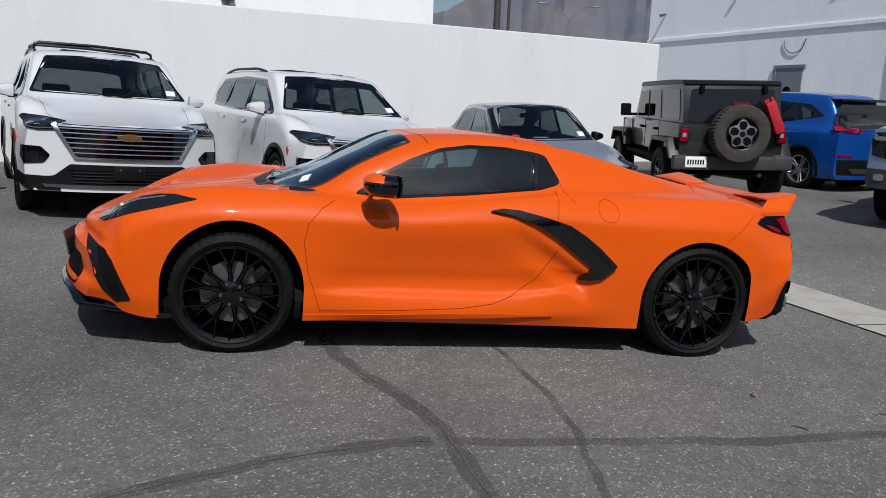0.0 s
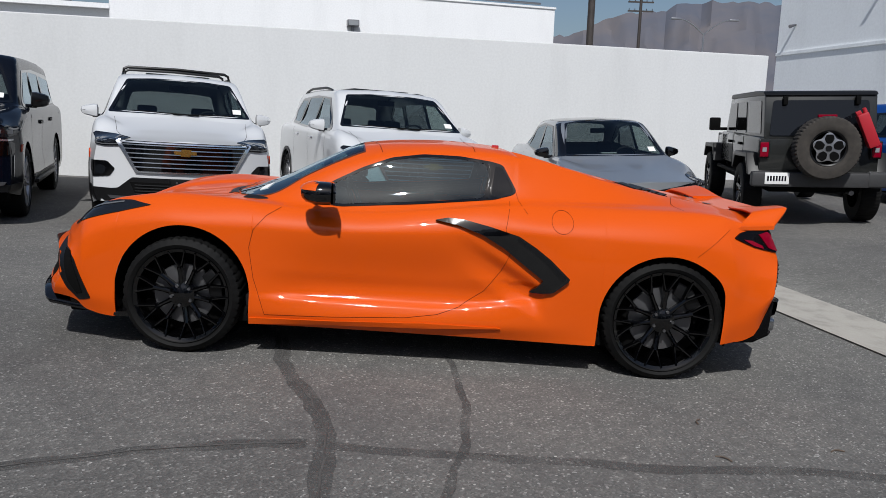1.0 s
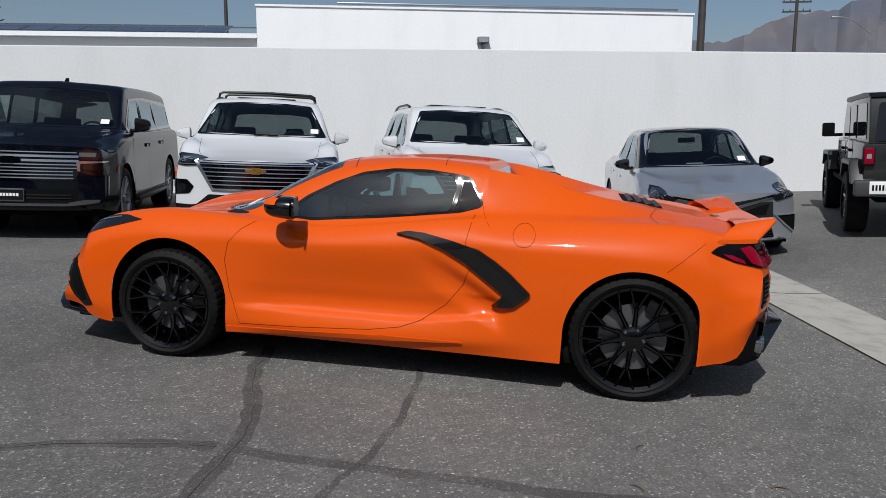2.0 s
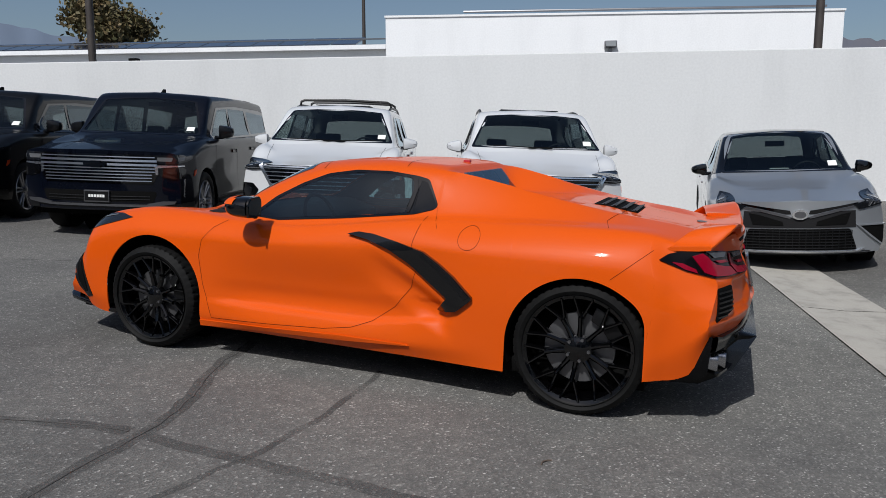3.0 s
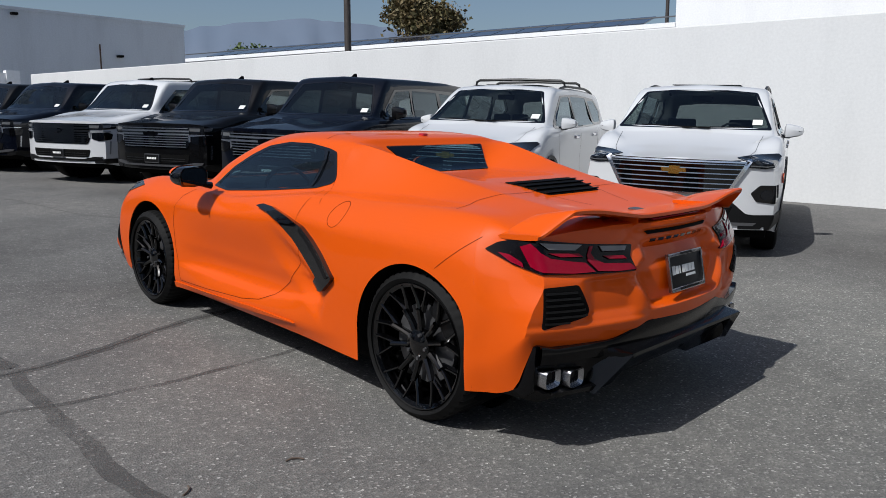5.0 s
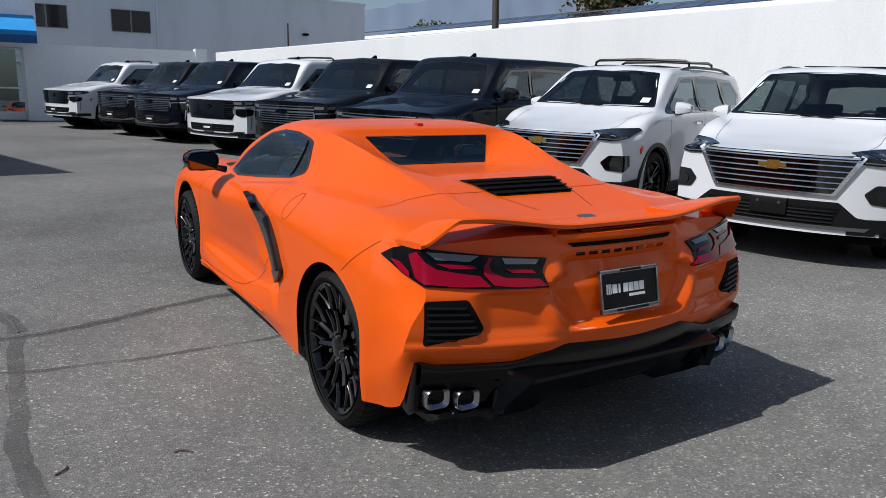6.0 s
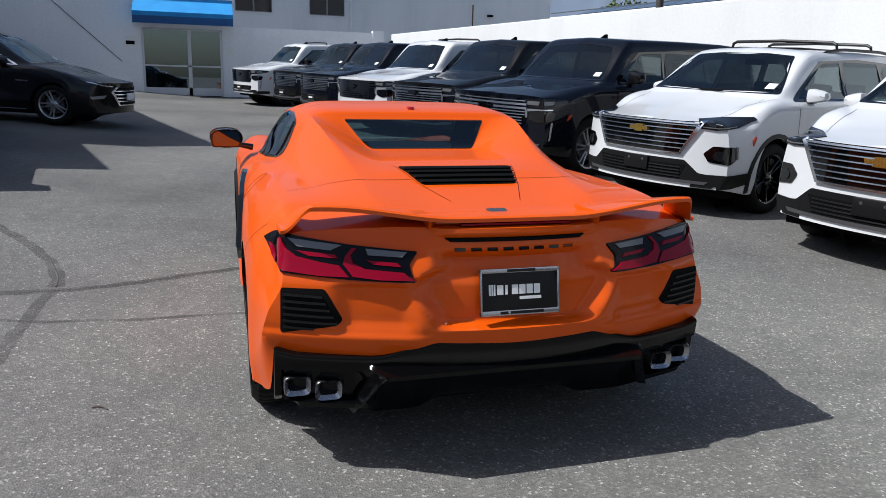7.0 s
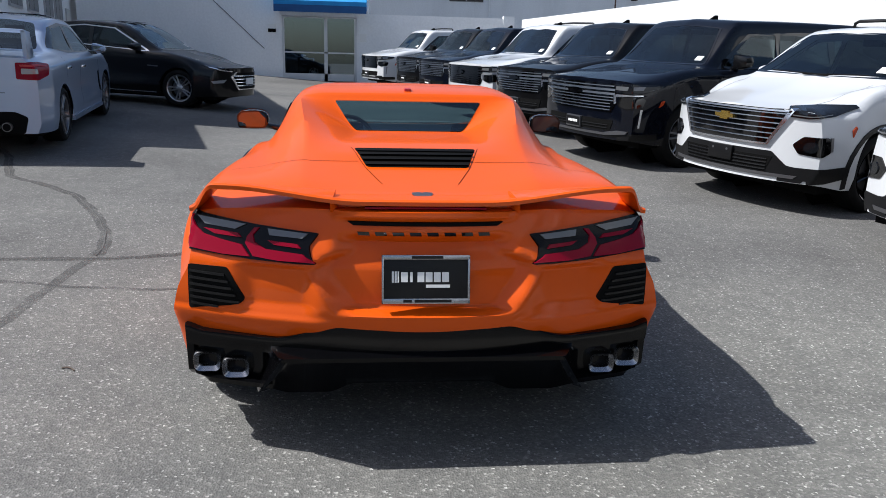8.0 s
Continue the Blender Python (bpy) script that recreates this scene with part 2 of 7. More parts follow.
def sweep(pts, r, seg=8):
    """One bent round bar along a line of points."""
    bm = bmesh.new()
    pts = [Vector(p) for p in pts]
    rows = []
    for i, p in enumerate(pts):
        d = (pts[min(i + 1, len(pts) - 1)] - pts[max(i - 1, 0)]).normalized()
        u = d.cross(Vector((0, 0, 1)) if abs(d.z) < .9 else Vector((1, 0, 0))).normalized()
        v = d.cross(u)
        rows.append([bm.verts.new(p + (u * math.cos(a) + v * math.sin(a)) * r) for a in [2 * math.pi * k / seg for k in range(seg)]])
    for a, b in zip(rows, rows[1:]):
        for k in range(seg):
            bm.faces.new((a[k], a[(k + 1) % seg], b[(k + 1) % seg], b[k]))
    bm.faces.new(rows[0][::-1])
    bm.faces.new(rows[-1])
    bmesh.ops.recalc_face_normals(bm, faces=bm.faces)
    return bm


def tubed(*a, **k):
    return tube(bmesh.new(), *a, **k)


def prism(bm, outline, y0, y1, axis="y", bevel=0.0):
    """A closed 2D outline pushed along an axis: (x, z) for y, (y, z) for x, (x, y) for z."""
    def at(p, d):
        return {"y": (p[0], d, p[1]), "x": (d, p[0], p[1]), "z": (p[0], p[1], d)}[axis]
    a = [bm.verts.new(at(p, y0)) for p in outline]
    b = [bm.verts.new(at(p, y1)) for p in outline]
    fs = [bm.faces.new(a), bm.faces.new(b[::-1])]
    n = len(a)
    fs += [bm.faces.new((a[i], b[i], b[(i + 1) % n], a[(i + 1) % n])) for i in range(n)]
    bmesh.ops.recalc_face_normals(bm, faces=fs)
    if bevel:
        bmesh.ops.bevel(bm, geom=list({e for f in fs for e in f.edges}), offset=bevel, segments=2, affect="EDGES", profile=0.6)
    return bm


def spin(bm, profile, centre, axis="y", seg=48):
    """A closed or open profile of (radius, along) turned round an axis through centre."""
    rings = []
    for i in range(seg):
        a = 2 * math.pi * i / seg
        c, s = math.cos(a), math.sin(a)
        rings.append([bm.verts.new(Vector(centre) + Vector({"y": (r * c, h, r * s), "x": (h, r * c, r * s), "z": (r * c, r * s, h)}[axis])) for r, h in profile])
    fs = []
    for i in range(seg):
        a, b = rings[i], rings[(i + 1) % seg]
        fs += [bm.faces.new((a[k], a[k + 1], b[k + 1], b[k])) for k in range(len(a) - 1)]
    bmesh.ops.recalc_face_normals(bm, faces=fs)
    return bm


def curve1(knots):
    """A smooth function through (x, value) knots that never overshoots (monotone cubic)."""
    xs = np.array([k[0] for k in knots], float)
    ys = np.array([k[1] for k in knots], float)
    h = np.diff(xs)
    d = np.diff(ys) / h
    m = np.zeros(len(xs))
    m[0], m[-1] = d[0], d[-1]
    for i in range(1, len(xs) - 1):
        if d[i - 1] * d[i] > 0:
            w1, w2 = 2 * h[i] + h[i - 1], h[i] + 2 * h[i - 1]
            m[i] = (w1 + w2) / (w1 / d[i - 1] + w2 / d[i])

    def f(x):
        x = np.clip(x, xs[0], xs[-1])
        i = np.clip(np.searchsorted(xs, x, side="right") - 1, 0, len(h) - 1)
        t = (x - xs[i]) / h[i]
        return ((2 * t**3 - 3 * t**2 + 1) * ys[i] + (t**3 - 2 * t**2 + t) * h[i] * m[i] + (-2 * t**3 + 3 * t**2) * ys[i + 1] + (t**3 - t**2) * h[i] * m[i + 1])
    return f


def across(pts, steps, hard=()):
    """Smooth points through a section's corner points; steps: how many to each stretch; hard: how straight each stretch is drawn, 0 to 1."""
    p = np.array(pts, float)
    s = np.concatenate([[0], np.cumsum(np.maximum(np.linalg.norm(np.diff(p, axis=0), axis=1), 1e-4))])
    fy, fz = curve1(list(zip(s, p[:, 0]))), curve1(list(zip(s, p[:, 1])))
    u = np.concatenate([np.linspace(s[i], s[i + 1], steps[i], endpoint=False) for i in range(len(steps))] + [[s[-1]]])
    out = np.stack([fy(u), fz(u)], 1)
    if len(hard):
        k = np.concatenate([np.full(n, h) for n, h in zip(steps, hard)] + [[hard[-1]]])[:, None]
        out = out * (1 - k) + k * np.stack([np.interp(u, s, p[:, 0]), np.interp(u, s, p[:, 1])], 1)
    return out


def over_arch(sec, low, arch):
    """A section cut off at the height of a wheel arch: its lower points slide up along the same flank; low: how many they are."""
    z0, top = sec[0][1], sec[low][1]
    zs, ys = sec[:low + 1, 1].copy(), sec[:low + 1, 0].copy()
    order = np.argsort(zs)
    out = sec.copy()
    for i in range(low):
        z = arch + (zs[i] - z0) * (top - arch) / (top - z0)
        out[i] = (np.interp(z, zs[order], ys[order]), z)
    return out


def shell(sections, xs, bend, cap_front=14, cap_rear=14, shape=None):
    """A body from half sections (rows of |y|, z from the bottom edge to the middle of the top), mirrored, closed at both ends.
    bend(x, y): the shift along x that rounds the nose and tail in plan. shape(co): last changes to a point."""
    bm = bmesh.new()
    n, k = len(xs), len(sections[0])

    def put(x, y, z):
        co = Vector((x + bend(x, y), y, z))
        return bm.verts.new(shape(co) if shape else co)
    left = [[put(xs[i], -sections[i][j][0], sections[i][j][1]) for j in range(k)] for i in range(n)]
    right = [[left[i][j] if abs(sections[i][j][0]) < 1e-5 else put(xs[i], sections[i][j][0], sections[i][j][1]) for j in range(k)] for i in range(n)]
    for i in range(n - 1):
        for j in range(k - 1):
            for s, flip in ((left, False), (right, True)):
                q = [s[i][j], s[i][j + 1], s[i + 1][j + 1], s[i + 1][j]]
                q = list(dict.fromkeys(q))
                if len(q) > 2:
                    bm.faces.new(q[::-1] if not flip else q)
    for i, steps, front in ((0, cap_front, True), (n - 1, cap_rear, False)):
        if not steps:
            continue
        rows = []
        for j in range(k):
            y, z = sections[i][j]
            if abs(y) < 1e-5:
                rows.append([left[i][j]] * (steps + 1))
            else:
                rows.append([left[i][j]] + [put(xs[i], -y + 2 * y * a / steps, z) for a in range(1, steps)] + [right[i][j]])
        for j in range(k - 1):
            for a in range(steps):
                q = list(dict.fromkeys([rows[j][a], rows[j][a + 1], rows[j + 1][a + 1], rows[j + 1][a]]))
                if len(q) > 2:
                    try:
                        bm.faces.new(q if not front else q[::-1])
                    except ValueError:
                        pass
    bmesh.ops.recalc_face_normals(bm, faces=bm.faces)
    top = max(v.co.z for v in bm.verts)
    if sum(f.normal.z for f in bm.faces if f.calc_center_median().z > top - .12) < 0:
        bmesh.ops.reverse_faces(bm, faces=bm.faces)
    return bm


def rounded(pts, r=0.02, seg=4):
    """A closed outline with its corners rounded."""
    out = []
    n = len(pts)
    for i in range(n):
        p, a, b = Vector(pts[i]), Vector(pts[i - 1]), Vector(pts[(i + 1) % n])
        u, w = (a - p), (b - p)
        ru = min(r, u.length * 0.45)
        rw = min(r, w.length * 0.45)
        p0, p1 = p + u.normalized() * ru, p + w.normalized() * rw
        for s in range(seg + 1):
            t = s / seg
            out.append(tuple((1 - t) ** 2 * p0 + 2 * t * (1 - t) * p + t * t * p1))
    return out


def ring(x, z, r, n=32):
    return [(x + r * math.cos(2 * math.pi * i / n), z + r * math.sin(2 * math.pi * i / n)) for i in range(n)]


def inside_of(p, poly):
    hit = False
    for q in range(len(poly)):
        a, b = poly[q], poly[q - 1]
        if (a[1] > p[1]) != (b[1] > p[1]) and p[0] < (b[0] - a[0]) * (p[1] - a[1]) / (b[1] - a[1]) + a[0]:
            hit = not hit
    return hit


def cut_openings(bm, outlines, axis, keep):
    """Cuts openings through a skin: each 2D outline is pushed along an axis through the faces that keep() picks."""
    def flat(c):
        return {"y": (c.x, c.z), "x": (c.y, c.z), "z": (c.x, c.y)}[axis]
    for poly in outlines:
        lo = [min(q[i] for q in poly) - .03 for i in (0, 1)]
        hi = [max(q[i] for q in poly) + .03 for i in (0, 1)]

        def near():
            out = []
            for f in bm.faces:
                c = flat(f.calc_center_median())
                if lo[0] < c[0] < hi[0] and lo[1] < c[1] < hi[1] and keep(f):
                    out.append(f)
            return out
        for i in range(len(poly)):
            a, b = poly[i], poly[(i + 1) % len(poly)]
            d = (b[0] - a[0], b[1] - a[1])
            n = {"y": Vector((-d[1], 0, d[0])), "x": Vector((0, -d[1], d[0])), "z": Vector((-d[1], d[0], 0))}[axis]
            co = {"y": Vector((a[0], 0, a[1])), "x": Vector((0, a[0], a[1])), "z": Vector((a[0], a[1], 0))}[axis]
            if n.length < 1e-6:
                continue
            fs = near()
            geom = set(fs)
            for f in fs:
                geom.update(f.edges)
                geom.update(f.verts)
            bmesh.ops.bisect_plane(bm, geom=list(geom), plane_co=co, plane_no=n.normalized(), dist=1e-5)
        bmesh.ops.delete(bm, geom=[f for f in near() if inside_of(flat(f.calc_center_median()), poly)], context="FACES")


def upper_half(bm, z):
    """Drops the faces of a wheel well that hang below the body."""
    bmesh.ops.delete(bm, geom=[f for f in bm.faces if f.calc_center_median().z < z and max(v.co.z for v in f.verts) - min(v.co.z for v in f.verts) < .2], context="FACES")
    return bm


def panel(tree, outline, view, lift=0.003, depth=0.01, step=0.03, far=3.0, limit=None, holes=()):
    """A thin panel laid on a surface: a 2D outline seen along a view, draped on it, lifted off it and given a rim.
    view: 'left' or 'right' (x, z), 'rear' or 'front' (y, z), 'top' (x, y), or a corner seen at 45 degrees as (end, side),
    end -1 at the front, 1 at the rear, side -1 left, 1 right, with (u, z) where u = (side * y - end * x) / 1.414."""
    if isinstance(view, tuple):
        way = Vector((-view[0], -view[1], 0)).normalized()
        along = Vector((-view[0], view[1], 0)).normalized()
    else:
        way = {"left": Vector((0, 1, 0)), "right": Vector((0, -1, 0)), "rear": Vector((-1, 0, 0)), "front": Vector((1, 0, 0)), "top": Vector((0, 0, -1))}[view]

    def start(p):
        if isinstance(view, tuple):
            return along * p[0] - way * (far + 1.5) + Vector((0, 0, p[1]))
        return {"left": Vector((p[0], -far, p[1])), "right": Vector((p[0], far, p[1])), "rear": Vector((far + 1, p[0], p[1])),
                "front": Vector((-far - 1, p[0], p[1])), "top": Vector((p[0], p[1], far))}[view]
    edge = []
    n = len(outline)
    for i in range(n):
        a, b = Vector(outline[i]), Vector(outline[(i + 1) % n])
        k = max(1, int((b - a).length / step))
        edge += [a + (b - a) * j / k for j in range(k)]
    lo = [min(p[i] for p in edge) for i in (0, 1)]
    hi = [max(p[i] for p in edge) for i in (0, 1)]
    inner = []
    for i in range(1, int((hi[0] - lo[0]) / step) + 1):
        for j in range(1, int((hi[1] - lo[1]) / step) + 1):
            p = Vector((lo[0] + i * step, lo[1] + j * step))
            inside = False
            for q in range(len(edge)):
                a, b = edge[q], edge[q - 1]
                if (a.y > p.y) != (b.y > p.y) and p.x < (b.x - a.x) * (p.y - a.y) / (b.y - a.y) + a.x:
                    inside = not inside
            if inside and min((p - e).length for e in edge) > step * 0.45:
                inner.append(p)
    m = len(edge)
    pts, lines = edge + inner, []
    for hole in holes:
        k0 = len(pts)
        pts = pts + [Vector(q) for q in hole]
        lines += [(k0 + i, k0 + (i + 1) % len(hole)) for i in range(len(hole))]
    vs, _, fs, _, _, _ = delaunay_2d_cdt(pts, lines, [list(range(m))], 1, 1e-6)
    if holes:
        fs = [f for f in fs if not any(inside_of(sum((vs[i] for i in f), Vector((0, 0))) / len(f), h) for h in holes)]
    bm = bmesh.new()
    top, last = [], None
    low = []
    found = []
    for p in vs:
        hit, nor, _, _ = tree.ray_cast(start(p), way)
        found.append(None if hit is None else ((hit - start(p)).dot(way), nor))
    ds = [f[0] for f in found if f]
    cut = min(ds) + (limit or 9.0)
    for p, f in zip(vs, found):
        if f is None or f[0] > cut:
            near = min((g for g in zip(vs, found) if g[1] and g[1][0] <= cut), key=lambda g: (g[0] - p).length)
            f = (min(cut, near[1][0] + 1.2 * (near[0] - p).length), near[1][1])
        hit, nor = start(p) + way * f[0], f[1].copy()
        if nor.dot(way) > 0:
            nor = -nor
        nor = (nor - way * 1.2).normalized()
        top.append(bm.verts.new(hit + nor * lift))
        low.append(hit - nor * depth)
    for f in fs:
        bm.faces.new([top[i] for i in f])
    index = {v: i for i, v in enumerate(top)}
    for v in [v for v in bm.verts if not v.link_faces]:
        bm.verts.remove(v)
    bmesh.ops.recalc_face_normals(bm, faces=bm.faces)
    avg = sum((f.normal for f in bm.faces), Vector())
    if avg.dot(way) > 0:
        bmesh.ops.reverse_faces(bm, faces=bm.faces)
    if depth:
        rim = [e for e in bm.edges if len(e.link_faces) == 1]
        down = {v for e in rim for v in e.verts}
        made = {v: bm.verts.new(low[index[v]]) for v in sorted(down, key=lambda q: index[q])}
        for e in rim:
            a, b = e.verts
            f = e.link_faces[0]
            loop = next(l for l in f.loops if l.edge == e)
            a, b = loop.vert, loop.link_loop_next.vert
            bm.faces.new((b, a, made[a], made[b]))
    return bm


def strip(tree, line, view, width=0.006, lift=0.0015, step=0.02, far=3.0):
    """A narrow seam laid along a line on a surface."""
    out = []
    pts = [Vector(p) for p in line]
    fine = []
    for a, b in zip(pts, pts[1:]):
        k = max(1, int((b - a).length / step))
        fine += [a + (b - a) * j / k for j in range(k)]
    fine.append(pts[-1])
    l, r = [], []
    for i, p in enumerate(fine):
        d = (fine[min(i + 1, len(fine) - 1)] - fine[max(i - 1, 0)]).normalized()
        nrm = Vector((-d.y, d.x)) * width / 2
        l.append(p + nrm)
        r.append(p - nrm)
    return panel(tree, [tuple(p) for p in l + r[::-1]], view, lift, 0.0, step * 2, far)


# ---- the lot, the walls and the buildings ----
def lot_height(x, y):
    """Height of the asphalt over the lot's plane, in the lot's own directions: it lifts towards the wall, and again past the gutter."""
    h = 0.011 * (x - 1.36) + (0.016 + 0.010 * min(1.0, max(0.0, (x - .5) / 2))) * max(0.0, y + 0.93)
    d = (x - 3.65) * 0.983 + (y + 0.1) * 0.1855 - 0.21  # distance past the gutter
    if d > 0:
        h += 0.105 * min(d, 3.0) + 0.05 * max(0.0, d - 3.0)
    h -= 0.011 * max(0.0, -8.0 - x)  # the slope eases towards the office
    h += 0.14 * min(1.0, max(0.0, (-2.2 - y) / 2.3)) * min(1.0, max(0.0, (-3.4 - x) / 2.4))  # a rise beside the side building
    r = math.hypot(x, y)
    k = 1.0 if r < 32 else max(0.0, 1 - (r - 32) / 40)
    return h * k


def ground_z(x, y):
    """World height of the ground: the lot near by, level far off."""
    n = LOT.to_3x3() @ Vector((0, 0, 1))
    r = math.hypot(x, y)
    k = 1.0 if r < 32 else max(0.0, 1 - (r - 32) / 40)
    k = k * k * (3 - 2 * k)
    return k * (-(n.x * x + n.y * y) / n.z) + lot_height(x, y)


def on_lot(x, y, turn=0.0):
    """A pose on the asphalt, square to it, from places on the lot's plane."""
    e = 0.8
    n = Vector((lot_height(x - e, y) - lot_height(x + e, y), lot_height(x, y - e) - lot_height(x, y + e), 2 * e)).normalized()
    tilt = Vector((0, 0, 1)).rotation_difference(n).to_matrix().to_4x4()
    return LOT @ Matrix.Translation((x, y, lot_height(x, y))) @ tilt @ pose(0, 0, 0, 0, 0, turn)


def make_ground():
    bm = bmesh.new()
    radii = [0.0] + [0.35 * i for i in range(1, 46)] + [16.0 * 1.14 ** i for i in range(1, 40)]
    seg = 160
    rows = []
    for r in radii[1:]:
        rows.append([bm.verts.new((r * math.cos(2 * math.pi * i / seg), r * math.sin(2 * math.pi * i / seg),
                                   ground_z(r * math.cos(2 * math.pi * i / seg), r * math.sin(2 * math.pi * i / seg)))) for i in range(seg)])
    c = bm.verts.new((0, 0, 0))
    for i in range(seg):
        bm.faces.new((c, rows[0][i], rows[0][(i + 1) % seg]))
        for a, b in zip(rows, rows[1:]):
            bm.faces.new((a[i], b[i], b[(i + 1) % seg], a[(i + 1) % seg]))
    solid("ground", bm, ASPHALT, Matrix(), "weathered dark grey asphalt of a sloping car lot", "ground", kind="structure")


make_ground()

# the long white wall runs behind the parked row, level along its top
WALL_A, WALL_B = LOT @ Vector((-23.5, 5.15, 0)), LOT @ Vector((7.65, 12.2, 0))
WALL_TOP = 3.08
ALONG = (WALL_B - WALL_A).to_2d().normalized()
WALL_TURN = math.degrees(math.atan2(ALONG.y, ALONG.x))
WALL_POSE = pose(WALL_B.x, WALL_B.y, 0, 0, 0, WALL_TURN)  # local x runs along the wall from its east end, y to the back
WALL_LONG = (WALL_B - WALL_A).to_2d().length


def place(x, y, z=0.0):
    return LOT @ Vector((x, y, z))


def upright(x, y, turn=0.0, z=0.0):
    """A plumb pose over a place of the lot; z is the world's height."""
    v = place(x, y)
    return pose(v.x, v.y, z, 0, 0, turn)


def wall(name, x0, x1, y0, y1, z0, z1, material, label, m=None, bevel=0.015):
    return solid(name, boxed(x0, x1, y0, y1, z0, z1, bevel=bevel), material, m or WALL_POSE, label, "wall", kind="structure")


def on_wall(name, bm, material, parent, label=""):
    return part(name, bm, material, parent, label, smooth=False)


def wall_with_bumps():
    """The rendered block wall: a long slab whose face wavers a little, with a trowelled top."""
    bm = boxed(-WALL_LONG, 0, 0, 0.25, -2.5, WALL_TOP, bevel=0.02)
    return bm


solid("wall_north", wall_with_bumps(), WALL_WHITE, WALL_POSE, "tall white-painted block wall behind the parked row", "wall", kind="structure")

# the concrete gutter: slabs end to end
gutter = thing("concrete_gutter", LOT, "pale worn concrete drainage gutter set in the asphalt", "gutter", kind="structure")
GD = Vector((-0.1855, 0.983))
GN = Vector((0.983, 0.1855))
for i in range(-5, 4):
    bm = bmesh.new()
    rows = []
    a0, a1 = i * 2.6 + 0.008, (i + 1) * 2.6 - 0.008
    for k in range(9):
        a = a0 + (a1 - a0) * k / 8
        row = []
        for w, drop in ((-0.36, 0.0), (-0.34, 0.006), (-0.02, -0.012 + .006), (0.0, -0.014 + .006), (0.02, -0.012 + .006), (0.34, 0.006), (0.36, 0.0)):
            q = Vector((3.507, -0.127)) + GD * a + GN * w
            row.append(bm.verts.new((q.x, q.y, lot_height(q.x, q.y) + 0.012 + drop)))
        rows.append(row)
    for r0, r1 in zip(rows, rows[1:]):
        for k in range(6):
            bm.faces.new((r0[k], r0[k + 1], r1[k + 1], r1[k]))
    bmesh.ops.recalc_face_normals(bm, faces=bm.faces)
    if bm.faces[:][0].normal.z < 0:
        bmesh.ops.reverse_faces(bm, faces=bm.faces)
    part("slab", bm, CONCRETE, gutter, smooth=False)


def crack(points, width, seed, material, over=0.0):
    """A ragged ribbon of tar along a line on the lot."""
    rnd = random.Random(seed)
    bm = bmesh.new()
    fine = []
    for a, b in zip(points, points[1:]):
        a, b = Vector(a), Vector(b)
        n = max(2, int((b - a).length / 0.05))
        fine += [a.lerp(b, i / n) for i in range(n)]
    rows = []
    for i, p in enumerate(fine):
        d = (fine[min(i + 2, len(fine) - 1)] - fine[max(i - 2, 0)]).normalized()
        nrm = Vector((-d.y, d.x))
        off = 0.035 * noise.noise(Vector((p.x * 2.1, p.y * 2.1, seed))) + 0.012 * noise.noise(Vector((p.x * 9, p.y * 9, seed + 5)))
        w = width * (0.75 + 0.5 * abs(noise.noise(Vector((p.x * 3.3, p.y * 3.3, seed + 9)))) + 0.16 * rnd.random())
        c = p + nrm * off
        rows.append([bm.verts.new((q.x, q.y, lot_height(q.x, q.y) + h + over)) for q, h in ((c - nrm * w, 0.0015), (c, 0.003), (c + nrm * w, 0.0015))])
    for a, b in zip(rows, rows[1:]):
        bm.faces.new((a[0], b[0], b[1], a[1]))
        bm.faces.new((a[1], b[1], b[2], a[2]))
    bmesh.ops.recalc_face_normals(bm, faces=bm.faces)
    if sum(f.normal.z for f in bm.faces) < 0:
        bmesh.ops.reverse_faces(bm, faces=bm.faces)
    solid("pavement_crack", bm, material, LOT, "dark sealed crack wandering across the asphalt", "crack", "cracks in the asphalt")


for line, wide, narrow, seed in (
        ([(-5.5, -5.2), (-4.2, -4.3), (-3.2, -3.85), (-2.86, -3.4), (-2.4, -2.92), (-1.8, -2.55), (-1.38, -2.34), (-1.11, -2.2), (-.8, -2.13), (-.62, -2.09), (-.40, -2.06)], .056, .007, 1),
        ([(-.40, -2.06), (-.11, -2.1), (.41, -2.1), (.96, -2.11), (1.77, -2.09), (2.5, -2.2), (3.4, -2.1)], .055, .0, 2),
        ([(-.86, -.5), (-.777, -.92), (-.663, -1.26), (-.504, -1.54), (-.421, -1.77), (-.39, -1.95), (-.40, -2.08), (-.39, -2.22), (-.362, -2.38), (-.324, -2.61), (-.28, -2.95)], .058, .006, 3),
        ([(.19, -.7), (.24, -1.5), (.2, -2.0), (.13, -2.4), (-.05, -3.1)], .026, .0, 4),
        ([(-9.5, -.5), (-8.0, 0.1), (-6.0, .3), (-4.2, 1.2)], .0, .007, 7)):
    if wide:
        crack(line, wide * .8, seed, TAR_SMEAR)
    if narrow:
        crack(line, narrow * .75, seed, TAR, .0025)


# dry twigs on the asphalt
for x, y, turn in ((1.91, -1.84, 20), (1.37, -1.56, 75), (1.33, -1.99, -30)):
    solid("twig", sweep([(-.035, .0, .004), (-.01, .008, .007), (.015, .002, .006), (.035, -.012, .004)], .0035, 6), BARK, on_lot(x, y, turn), "small dry brown twig lying on asphalt", "twig", "twigs on the asphalt", smooth=True)

